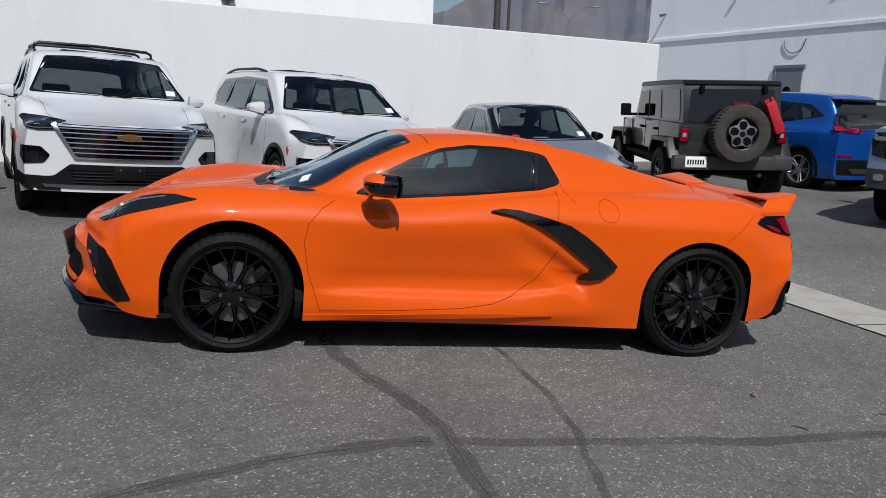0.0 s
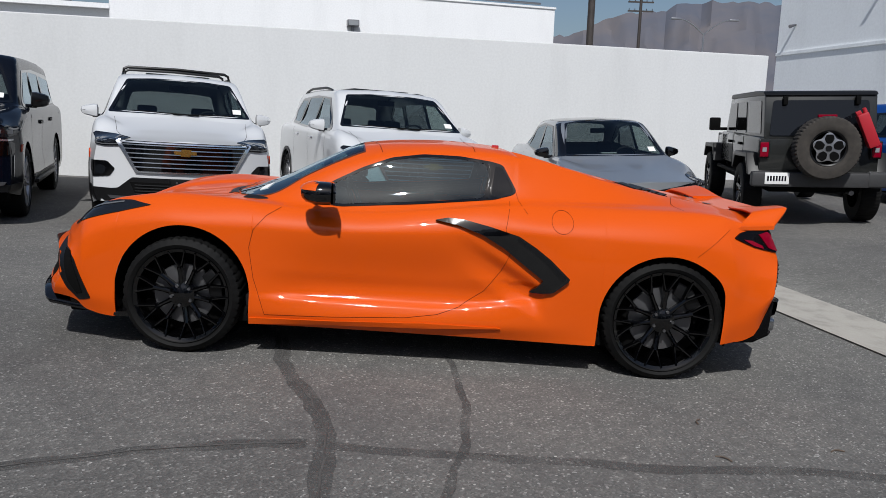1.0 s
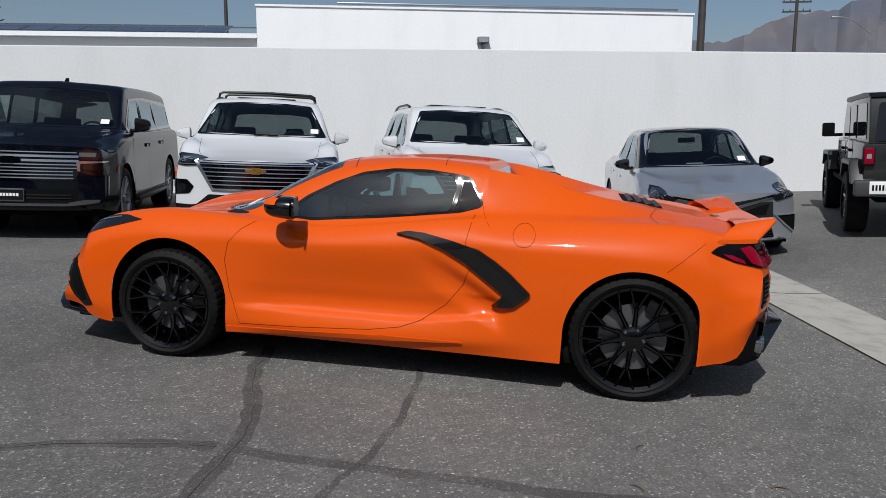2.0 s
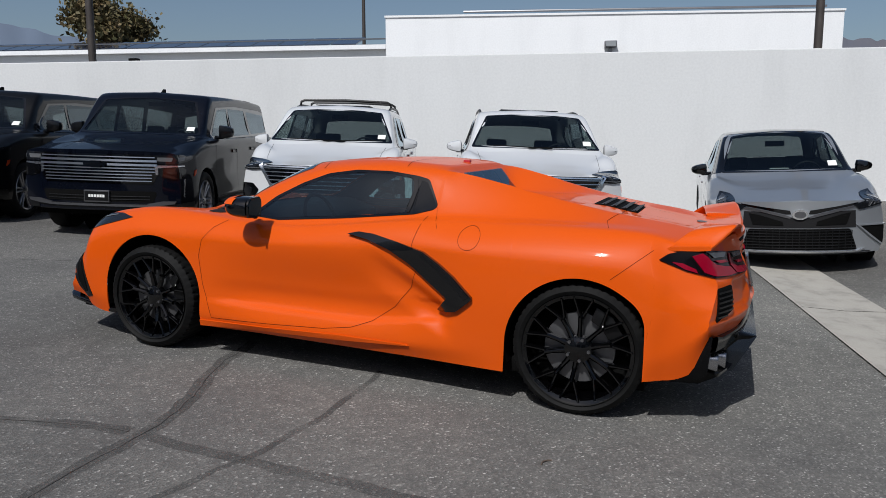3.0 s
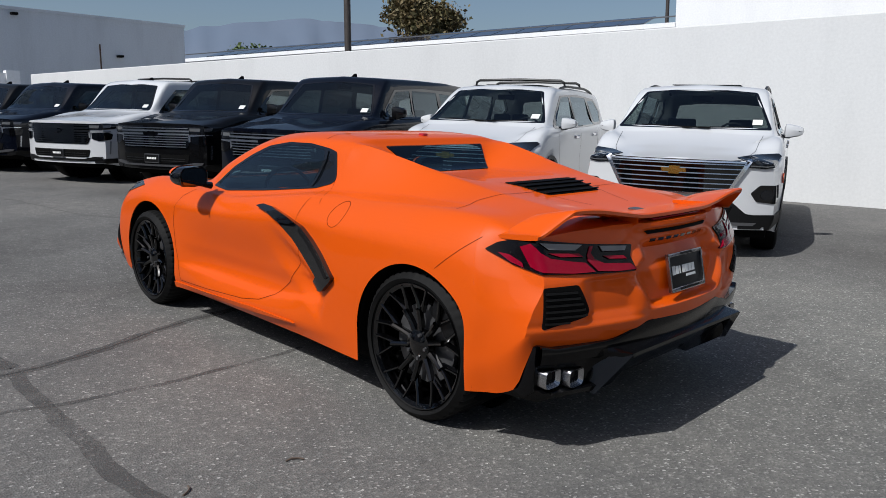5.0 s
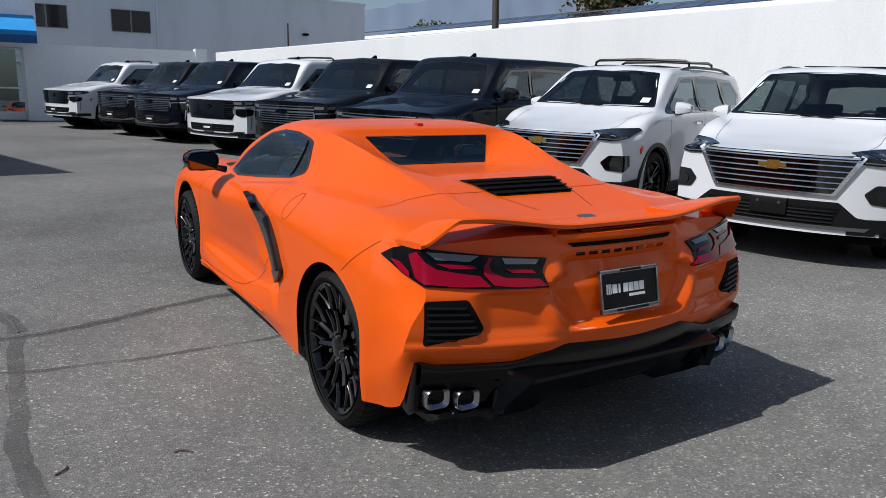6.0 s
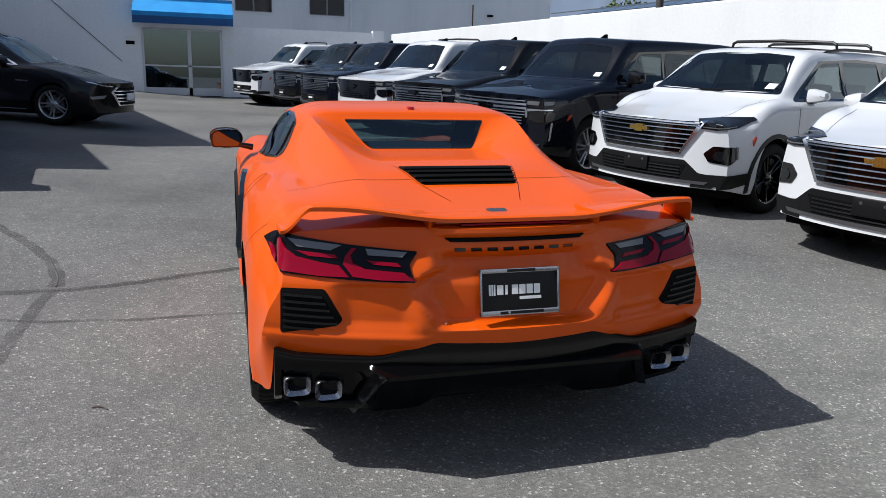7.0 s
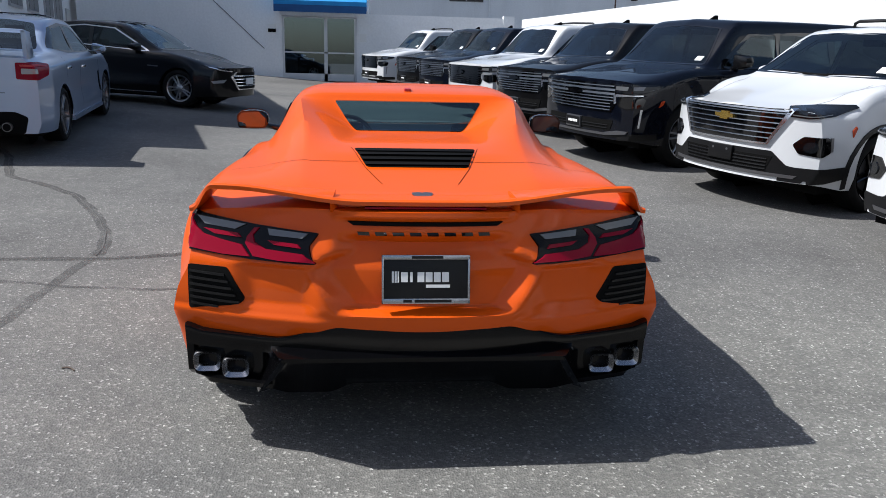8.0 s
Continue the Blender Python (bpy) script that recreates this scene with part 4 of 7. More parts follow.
V_Y = [
    knots(-2.43, .84, -2.1, .86, -1.72, .90, -1.35, .925, -.98, .92, -.5, .905, .4, .915, .98, .95, 1.36, .965, 1.73, .95, 2.0, .91, 2.16, .88),
    knots(-2.43, .865, -2.1, .89, -1.72, .92, -1.35, .932, -.98, .935, -.5, .945, .4, .95, .98, .955, 1.36, .968, 1.73, .96, 2.16, .92),
    knots(-2.43, .87, -2.1, .90, -1.72, .92, -1.35, .935, -.98, .925, -.5, .89, 0, .885, .4, .915, .8, .955, 1.36, .968, 1.73, .955, 2.16, .90),
    knots(-2.43, .85, -2.1, .885, -1.72, .91, -1.35, .925, -.98, .92, -.5, .925, 0, .928, .4, .925, .8, .94, 1.36, .955, 1.73, .93, 1.95, .89, 2.16, .845),
    knots(-2.43, .74, -2.1, .76, -1.7, .75, -1.4, .75, -1.1, .78, -.8, .83, -.46, .855, 0, .85, .4, .83, .7, .81, 1.1, .80, 1.5, .80, 1.9, .81, 2.16, .83),
    knots(-2.43, .58, -2.0, .58, -1.4, .58, -1.1, .66, -.9, .745, -.46, .81, 0, .805, .4, .765, .6, .735, .8, .71, 1.1, .68, 1.5, .66, 1.9, .66, 2.16, .66),
    knots(-2.43, .42, -2.0, .45, -1.4, .46, -1.1, .58, -.95, .67, -.7, .665, -.45, .635, -.24, .61, .06, .59, .33, .58, .55, .57, .8, .54, 1.1, .50, 1.4, .48, 1.9, .46, 2.16, .45),
    knots(-2.43, .22, -1.2, .3, -.4, .40, .4, .47, .5, .43, .54, .405, .715, .285, .8, .29, 1.1, .32, 1.6, .28, 2.16, .25),
    knots(-2.43, 0, 2.16, 0),
]


def step01(a, b, x):
    t = min(1.0, max(0.0, (x - a) / (b - a)))
    return t * t * (3 - 2 * t)


def vette_arch(x):
    for cx, cz, r in (ARCH_F, ARCH_R):
        if abs(x - cx) < r:
            return cz + math.sqrt(r * r - (x - cx) ** 2)
    return 0.0


def vette_bend(x, y):
    a = abs(y) / 0.93
    return 0.075 * step01(-1.95, -2.43, x) + 0.33 * a ** 2.0 * step01(-1.73, -2.43, x) - 0.225 * a ** 2 * step01(1.6, 2.1, x)


def vette_stations():
    xs = set(np.round(np.arange(-2.43, 2.161, 0.022), 4)) | {2.16}
    xs |= set(np.round(np.arange(0.0, 0.86, 0.0095), 4))
    for cx, cz, r in (ARCH_F, ARCH_R):
        xs |= {round(cx - r * math.cos(math.pi * i / 40), 4) for i in range(41)}
        xs |= {round(cx + s * (r + 0.001), 4) for s in (-1, 1)}
    xs = sorted(xs)
    return [x for i, x in enumerate(xs) if i == 0 or x - xs[i - 1] > 0.0008]


TAIL_LEAN = knots(.30, 0, .40, 0, .48, .012, .54, .028, .60, .036, .73, .025, .80, -.01, .886, -.055, .95, -.07, 1.1, -.07)


def vette_shape(co):
    """Hollows and folds pressed into the skin."""
    x, y, z = co
    s = -1 if y < 0 else 1
    a = abs(y)
    if a > 0.75 and 0.0 < x < 0.85:  # hollow that feeds the side intake
        u = (x - .05) / .60
        mid = .815 - .33 * u - .02
        d = (mid - z) / .085
        if -0.6 < d < 2.2 and 0 < u < 1.1:
            depth = .036 * step01(0.05, .8, u) * step01(-.6, .45, d) * step01(2.1, .7, d) * step01(1.10, .90, u)
            co.y -= s * depth
    if a > 0.8 and -1.0 < x < .75 and .2 < z < .5:  # fold along the lower door
        line = .325 + .075 * step01(0.0, .75, x)
        k = step01(-1.0, -.7, x) * step01(.75, .5, x)
        d = z - line
        co.y -= s * k * .022 * step01(0, .018, d) * step01(.17, .02, d)
    if x < -1.9 and z < .60:  # undercut nose over a lip
        co.x += .045 * step01(.575, .525, z) * step01(.29, .36, z) * step01(-1.95, -2.15, x)
    if x > 1.9 and .5 < z < .9 and a < .6:  # hollow that holds the plate
        edge = .28 + .10 * step01(.57, .75, z) - .09 * step01(.75, .80, z)
        k = max(0.0, min(1.0, (edge + .04 - a) / .08)) * step01(.580, .605, z) * max(0.0, min(1.0, (.865 - z) / .035))
        co.x -= .055 * k
    if x > 1.85 and .5 < z < .78 and a > .3:  # hollow between the corner vent and the plate
        k = step01(.36, .44, a) * step01(.70, .60, a) * step01(.555, .615, z) * max(0.0, min(1.0, (.752 - z) / .02))
        co.x -= .024 * k
    if x > 1.5:  # the tail leans: its lower half reaches further back
        co.x += float(TAIL_LEAN(z)) * step01(1.75, 2.05, x + .225 * (a / .93) ** 2)
    if x > 1.80 and z < .58:  # bumper ledge under the vents
        co.x += .010 * step01(.572, .548, z) * step01(.30, .40, a) * step01(.95, .90, a)
    if x > 1.86 and .88 < z < .96 and a < .34:  # ledge under the tail
        co.x += .02 * step01(.34, .28, a) * step01(.90, .925, z)
    if x < -1.2 and z > .7 and a < .75:  # hood creases
        co.z -= .012 * step01(.52, .46, a) * step01(.12, .22, a) * step01(-2.25, -1.9, x) * step01(-1.15, -1.3, x)
    return co


def vette_shell():
    xs = vette_stations()
    sections = []
    for x in xs:
        zs = [float(f(x)) for f in V_Z]
        ys = [float(f(x)) for f in V_Y]
        arch = vette_arch(x)
        tail, hood = step01(.40, .60, x), step01(-1.15, -1.45, x)
        hard = (0, 0, 0, 0, .35 * hood, .85 * tail + .5 * hood, .9 * tail + .6 * hood, .8 * tail + .4 * hood)
        sec = across(list(zip(ys, zs)), (6, 14, 26, 14, 7, 14, 9, 6), hard)
        sections.append(over_arch(sec, 60, arch) if arch > zs[0] else sec)
    return shell(sections, xs, vette_bend, 60, 110, vette_shape)


CAR_LEAN = pose(0, 0.018, 0.0195, 1.2, 0, 0)
vette = thing("sports_car", LOT @ CAR_LEAN, "bright orange low sports car with gloss black wheels on asphalt", "car")
GLASS_SIDE = rounded([(-.68, .868), (-.54, .98), (-.385, 1.06), (-.23, 1.122), (-.06, 1.153), (.15, 1.157), (.30, 1.143), (.325, 1.09), (.30, .95), (-.1, .902), (-.5, .862)], .02, 2)
GLASS_QUARTER = rounded([(.36, 1.13), (.40, 1.122), (.476, .998), (.45, .985), (.345, .958)], .012, 2)
SCREEN = [(-1.12, -.56), (-1.19, -.3), (-1.21, 0), (-1.19, .3), (-1.12, .56), (-.965, .675), (-.72, .635), (-.5, .595), (-.40, .565), (-.435, .3), (-.455, 0), (-.435, -.3), (-.40, -.565), (-.5, -.595), (-.72, -.635), (-.965, -.675)]
REAR_GLASS = rounded([(.520, -.395), (.520, .395), (.700, .272), (.700, -.272)], .012, 2)


def vette_skin():
    bm = vette_shell()
    whole = BVHTree.FromBMesh(bm)
    cut_openings(bm, [GLASS_SIDE, GLASS_QUARTER], "y", lambda f: abs(f.calc_center_median().y) > .4)
    cut_openings(bm, [[(x * .97 - .024, y * .96) for x, y in SCREEN], REAR_GLASS], "z", lambda f: f.calc_center_median().z > .8)
    return bm, whole


skin, VT = vette_skin()
lining = skin.copy()
bmesh.ops.delete(lining, geom=[f for f in lining.faces if not (-1.0 < f.calc_center_median().x < .40 and f.calc_center_median().z > .80)], context="FACES")
for v in lining.verts:
    v.co -= v.normal * .012
vette_body = part("body", skin, ORANGE, vette, "glossy orange bodywork", angle=50)
part("cabin_lining", lining, SEAT_BLACK, vette_body)


def seat(parent, x, y, z, back=.62, mat=None, tilt=.18):
    """A car seat: cushion, backrest and headrest in one padded mesh."""
    b = bmesh.new()
    box(b, x - .28, x + .24, y - .25, y + .25, z, z + .16, bevel=.05)
    bb = bmesh.new()
    box(bb, -.07, .07, -.25, .25, 0, back, bevel=.05)
    box(bb, -.05, .05, -.13, .13, back + .03, back + .20, bevel=.04)
    bmesh.ops.transform(bb, matrix=pose(x + .24, y, z + .1, 0, math.degrees(tilt), 0), verts=bb.verts)
    me = bpy.data.meshes.new("pad")
    bb.to_mesh(me)
    bb.free()
    b.from_mesh(me)
    bpy.data.meshes.remove(me)
    return part("seat", b, mat or SEAT_BLACK, parent)


def steering(parent, x, y, z, r=.18):
    b = spin(bmesh.new(), [(r, 0), (r + .014, .014), (r, .028), (r - .014, .014), (r, 0)], (0, 0, 0), "x", 28)
    box(b, 0, .02, -r, r, -.025, .025)
    bmesh.ops.transform(b, matrix=pose(x, y, z, 0, -22, 0), verts=b.verts)
    part("steering_wheel", b, SEAT_BLACK, parent)


for s in (-1, 1):
    seat(vette, .08, s * .37, .20, .56)
steering(vette, -.46, -.37, .80)
part("dashboard", prism(bmesh.new(), [(-1.15, .60), (-1.08, .86), (-.80, .86), (-.58, .80), (-.55, .60)], -.72, .72, "y", .03), SEAT_BLACK, vette)
part("cabin_floor", boxed(-1.1, .62, -.80, .80, .24, .30), SEAT_BLACK, vette)
part("bulkhead", boxed(.58, .62, -.62, .62, .28, .97, bevel=.01), SEAT_BLACK, vette)


def two(fn):
    for side, s in (("left", -1), ("right", 1)):
        fn(side, s)


def vette_side(side, s):
    frame_o = [(-.72, .858), (-.56, .985), (-.40, 1.072), (-.24, 1.137), (-.06, 1.168), (.15, 1.172), (.335, 1.155), (.405, 1.14), (.49, 1.0), (.47, .978), (.36, .945), (-.1, .888), (-.5, .848)]
    rim = part("window_frame", panel(VT, rounded(frame_o, .02), side, .003, .012, .03, holes=[GLASS_SIDE, GLASS_QUARTER]), GLOSS_BLACK, vette)
    part("side_window", panel(VT, GLASS_SIDE, side, .002, .0, .03), SPORT_GLASS, rim)
    part("quarter_window", panel(VT, GLASS_QUARTER, side, .002, .0, .03), DARK_GLASS, rim)
    part("window_divider", panel(VT, [(.322, 1.14), (.338, 1.14), (.352, 1.09), (.328, .952), (.312, .952), (.336, 1.09)], side, .009, .003, .02), GLOSS_BLACK, rim)
    for name, line, w in (("door_seam", [(-.83, .825), (-.90, .78), (-.965, .70), (-.985, .60), (-.955, .43), (-.883, .228)], .007),
                          ("door_seam", [(-.883, .228), (-.5, .243), (-.1, .268), (.077, .297), (.20, .345), (.33, .44), (.42, .56), (.465, .68), (.425, .80), (.45, .945)], .007),
                          ("panel_seam", [(.485, .995), (.50, .95), (.545, .89)], .005),
                          ("bumper_seam", [(1.50, .73), (1.62, .83), (1.69, .885)], .006)):
        part(name, strip(VT, line, side, w * .36), SEAM, vette)
    part("fuel_door", panel(VT, ring(.741, .861, .0612, 36), side, .0012, .002, .015, holes=[ring(.741, .861, .0592, 36)]), SEAM, vette)
    blade = [(.03, .822), (.10, .838), (.195, .835), (.345, .808), (.50, .772), (.60, .715), (.686, .655), (.80, .555), (.785, .535), (.712, .472), (.602, .455), (.588, .462), (.655, .535), (.62, .56), (.533, .62), (.422, .70), (.30, .765), (.16, .805)]
    fin = part("intake_blade", panel(VT, rounded(blade, .008, 3), side, .024, .03, .02), GLOSS_BLACK, vette, "gloss black boomerang-shaped side intake blade")
    part("blade_fold", panel(VT, [(.50, .765), (.60, .708), (.686, .648), (.78, .560), (.755, .545), (.66, .63), (.58, .69), (.49, .745)], side, .031, .006, .02), SATIN_BLACK, fin)
    lamp = [(-1.145, .625), (-1.0, .697), (-.80, .760), (-.67, .796), (-.60, .802), (-.48, .788), (-.60, .738), (-.80, .666), (-.98, .615), (-1.08, .608)]
    head = part("headlight", panel(VT, rounded(lamp, .01, 3), (-1, s), .005, .012, .03), LENS_DARK, vette, "dark slim headlight")
    part("daytime_lamp", panel(VT, [(-.63, .792), (-.74, .765), (-.85, .718), (-.93, .650), (-.918, .646), (-.838, .711), (-.735, .757), (-.625, .786)], (-1, s), .008, .003, .03), LENS_SMOKE, head)
    part("lamp_bowl", panel(VT, [(-1.09, .634), (-1.0, .676), (-.92, .702), (-.96, .648), (-1.05, .622)], (-1, s), .007, .003, .03), LENS_SMOKE, head)
    part("front_corner_vent", panel(VT, rounded([(-2.15, .525), (-2.0, .500), (-1.955, .45), (-1.855, .245), (-1.935, .225), (-2.0, .29), (-2.07, .42)], .010, 3), side, .004, .03, .025), SATIN_BLACK, vette)
    part("vent_mesh", panel(VT, [(-2.04, .50), (-1.992, .495), (-1.935, .36), (-1.905, .27), (-1.94, .26), (-1.99, .33)], side, .008, .004, .03), MATT_BLACK, vette)
    part("sill_blade", panel(VT, [(-.97, .168), (-.97, .205), (-.5, .222), (.0, .245), (.42, .248), (.44, .243), (.0, .215), (-.5, .195)], side, .010, .014, .03), ORANGE, vette)
    # door mirror: a black shell with an orange cap over its front and top
    def shell_of(sx, sy, sz, cut):
        b = bmesh.new()
        bmesh.ops.create_uvsphere(b, u_segments=24, v_segments=14, radius=1)
        for vv in b.verts:
            c = vv.co
            px = math.copysign(abs(c.x) ** .8, c.x)
            c.x, c.y, c.z = px * sx, math.copysign(abs(c.y) ** .8, c.y) * sy, math.copysign(abs(c.z) ** .8, c.z) * sz
            if c.x > .035:
                c.x = .035 + (c.x - .035) * .12
        if cut:
            bmesh.ops.delete(b, geom=[f for f in b.faces if f.calc_center_median().x > -.045 or f.calc_center_median().z < -.004 - .25 * f.calc_center_median().x], context="FACES")
        bmesh.ops.transform(b, matrix=pose(-.575, s * 1.000, .938, 0, 0, -s * 7), verts=b.verts)
        return b
    house = part("door_mirror", shell_of(.125, .104, .062, False), GLOSS_BLACK, vette, "black door mirror with an orange cap")
    part("mirror_cap", shell_of(.132, .108, .067, True), ORANGE, house)
    part("mirror_stalk", tube(tubed((-.64, s * .83, .868), (-.63, s * .93, .89), .022, .016, 10), (-.63, s * .93, .89), (-.61, s * .99, .91), .018, .022, 10), GLOSS_BLACK, house)
    gl = prism(bmesh.new(), rounded([(-.10, -.045), (.095, -.05), (.105, .03), (.07, .052), (-.08, .05), (-.11, .02)], .02), -.002, .003, "x")
    bmesh.ops.transform(gl, matrix=pose(-.525, s * 1.000, .938, 0, 0, -s * 12) @ Matrix.Diagonal((1, -s * .83, .97, 1)), verts=gl.verts)
    part("mirror_glass", gl, shader_mirror, house)
    bz = prism(bmesh.new(), rounded([(-.112, -.055), (.108, -.06), (.118, .033), (.08, .062), (-.09, .06), (-.122, .025)], .02), -.01, .0, "x")
    bmesh.ops.transform(bz, matrix=pose(-.525, s * 1.000, .938, 0, 0, -s * 12) @ Matrix.Diagonal((1, -s * .83, .97, 1)), verts=bz.verts)
    part("mirror_bezel", bz, GLOSS_BLACK, house)
    # wheels
    add_wheel(vette, -1.350, s * .94, s, .327, .245, .264, 5, "y", WHEEL_BLACK, 46, turn=10, sink=.028)
    add_wheel(vette, 1.361, s * .945, s, .345, .305, .285, 5, "y", WHEEL_BLACK, 46, turn=-14)
    for cx, cz, r, yo in ((*ARCH_F, .925), (*ARCH_R, .955)):
        part("wheel_well", upper_half(spin(bmesh.new(), [(r + .002, s * (yo - .012)), (r + .006, s * .58), (0, s * .575)], (cx, 0, cz), "y", 40), cz - .13), MATT_BLACK, vette)
    # tail lamp
    lamp = part("tail_lamp", panel(VT, rounded([(-.588, .842), (-.64, .872), (-.713, .895), (-.779, .901), (-.995, .875), (-1.208, .858), (-1.197, .815), (-1.228, .757), (-1.036, .762), (-.805, .773), (-.70, .795)], .006, 2), (1, s), .008, .03, .025), LAMP_BLACK, vette, "dark red split tail lamp")
    for red in ([(-.725, .868), (-.763, .886), (-.796, .852), (-.838, .829), (-.918, .815), (-.986, .806), (-1.03, .770), (-.935, .770), (-.807, .780), (-.765, .797)],
                [(-1.007, .864), (-1.022, .865), (-1.011, .84), (-1.026, .817), (-1.071, .798), (-1.191, .789), (-1.227, .764), (-1.129, .764), (-1.041, .772), (-.998, .811), (-.995, .833)],
                [(-.83, .848), (-.958, .841), (-.977, .828), (-.88, .832)],
                [(-1.066, .826), (-1.162, .82), (-1.178, .807), (-1.093, .813)],
                [(-.64, .835), (-.685, .832), (-.735, .808), (-.74, .790), (-.69, .804)]):
        part("red_lens", panel(VT, red, (1, s), .014, .006, .02), TAIL_RED, lamp)
    for clear in ([(-.792, .889), (-.975, .873), (-.943, .853), (-.831, .861)],
                  [(-1.051, .864), (-1.18, .855), (-1.17, .838), (-1.065, .842)]):
        part("reverse_lens", panel(VT, clear, (1, s), .014, .006, .03), LENS_SMOKE, lamp)
    # corner vent with slats
    vent = part("corner_vent", panel(VT, rounded([(s * y, z) for y, z in ((.852, .723), (.703, .727), (.640, .614), (.660, .595), (.856, .556))], .012), "rear", .003, .01, .03), MATT_BLACK, vette)
    for i in range(6):
        z = .704 - .024 * i
        y0 = .712 - .0125 * i if i < 5 else .742
        part("vent_slat", panel(VT, [(s * .846, z), (s * y0, z - .002), (s * y0, z - .010), (s * .846, z - .008)], "rear", .009, .008, .03), SATIN_BLACK, vent)
    # exhausts
    for y, ez in ((.800, .350), (.690, .340)):
        tip = bmesh.new()
        sq = [(s * y + px, ez + pz) for px, pz in rounded([(-.050, -.040), (.050, -.040), (.050, .040), (-.050, .040)], .026, 5)]
        inn = [(s * y + (px - s * y) * .66, ez + (pz - ez) * .60) for px, pz in sq]
        lip = [(s * y + (px - s * y) * .95, ez + (pz - ez) * .94) for px, pz in sq]
        n = len(sq)
        x1 = 2.175 - .19 * (y / .93) ** 2
        rows = [[tip.verts.new((x, p[0], p[1])) for p in pts] for x, pts in ((x1 - .16, sq), (x1 - .006, sq), (x1, lip), (x1 - .016, inn), (x1 - .14, inn))]
        for a, b in zip(rows, rows[1:]):
            for k in range(n):
                tip.faces.new((a[k], a[(k + 1) % n], b[(k + 1) % n], b[k]))
        back = tip.faces.new(rows[-1])
        bmesh.ops.recalc_face_normals(tip, faces=tip.faces)
        t = part("exhaust_tip", tip, EXHAUST, vette, "polished square exhaust tip")
        part("exhaust_bore", prism(bmesh.new(), inn, x1 - .1, x1 - .09, "x"), MATT_BLACK, t)
    fin = bmesh.new()
    for q in ((2.213, .505, .432), (2.106, .607, .258), (2.06, .560, .436), (1.97, .640, .262), (2.19, .480, .430), (2.085, .580, .256), (2.03, .53, .434), (1.95, .60, .258)):
        fin.verts.new((q[0], s * q[1], q[2]))
    bmesh.ops.convex_hull(fin, input=fin.verts)
    part("diffuser_fin", fin, GLOSS_BLACK, vette, "angular gloss black diffuser fin", smooth=False)


LAMP_BLACK = shader("lamp_housing_black", (0.0025, 0.002, 0.0025), 0.12, spec=0.2)
DIFFUSER = shader("semi_gloss_black", (0.002, 0.002, 0.0024), 0.14, spec=0.22)
SEAM = shader("panel_gap", (0.10, 0.014, 0.003), 0.7, spec=0.1)
shader_mirror = shader("mirror_glass", (0.16, 0.18, 0.19), 0.01, 1.0)

# black lower tail: a shell that follows the plan of the tail under the orange skin
def low_tail():
    bm = bmesh.new()
    rows = []
    ys = np.linspace(-.872, .872, 121)
    for y in ys:
        a = abs(y)
        base = 2.180 - .18 * (a / .93) ** 2
        mid = step01(.56, .50, a)
        top = .479 + .061 * step01(.55, .29, a) + .014 * step01(.80, .872, a)
        shelf = base + (2.21 - base) * mid
        bottom = .212 + .035 * step01(.36, .25, a)
        well = base - .05 * step01(.54, .60, a) * step01(.885, .865, a)
        prof = [(base - .06, top + .004), (base, top), (base + .004, top - .012), (base + .002, .448), (shelf, .436), (shelf - .004, .418),
                (2.15 * mid + well * (1 - mid), .400), (2.12 * mid + well * (1 - mid), .36 * mid + .310 * (1 - mid)),
                (2.06 * mid + (base - .002) * (1 - mid), .29 * mid + .294 * (1 - mid)), (2.02 * mid + (base - .01) * (1 - mid), bottom * mid + .272 * (1 - mid)),
                (1.95, .222), (1.72, .205)]
        tuck = .09 * step01(.78, .872, a)
        rows.append([bm.verts.new((x, y * (1 - tuck * step01(.33, .24, z)), z + .06 * step01(.80, .872, a) * step01(.30, .24, z))) for x, z in prof])
    for a, b in zip(rows, rows[1:]):
        for i in range(len(a) - 1):
            bm.faces.new((a[i], b[i], b[i + 1], a[i + 1]))
    bmesh.ops.recalc_face_normals(bm, faces=bm.faces)
    return bm


low = part("diffuser", low_tail(), DIFFUSER, vette, "gloss black rear diffuser")
for s in (-1, 1):
    part("diffuser_cheek", prism(bmesh.new(), [(1.885, .285), (1.95, .268), (1.99, .30), (2.0, .488), (1.985, .492)], min(s * .852, s * .880), max(s * .852, s * .880), "y", .004), DIFFUSER, low)
part("diffuser_core", prism(bmesh.new(), [(1.68, .19), (1.735, .262), (1.86, .355), (1.93, .44), (1.99, .45), (1.97, .27), (1.9, .22)], -.77, .77, "y", .004), SATIN_BLACK, low)
two(vette_side)

# glass of the front and rear
part("windscreen", panel(VT, SCREEN, "top", .004, .004, .05), SPORT_GLASS, vette)
part("cowl", panel(VT, [(-1.15, -.48), (-1.26, -.3), (-1.30, 0), (-1.26, .3), (-1.15, .48), (-1.145, .50), (-1.2, .3), (-1.22, 0), (-1.2, -.3), (-1.145, -.50)], "top", .003, .006, .04), SATIN_BLACK, vette)
for y0 in (-.42, .05):
    part("wiper", strip(VT, [(-1.185 + .06 * abs(y0 + .1), y0), (-1.205, y0 + .2), (-1.17, y0 + .42)], "top", .008, .012), MATT_BLACK, vette)
part("window_sticker", panel(VT, [(-1.02, -.52), (-.97, -.53), (-.95, -.44), (-1.0, -.43)], "top", .008, .001, .03), PAPER, vette, "white price sticker inside the windscreen")
part("rear_window", panel(VT, REAR_GLASS, "top", .004, .0, .04), SPORT_GLASS, vette)
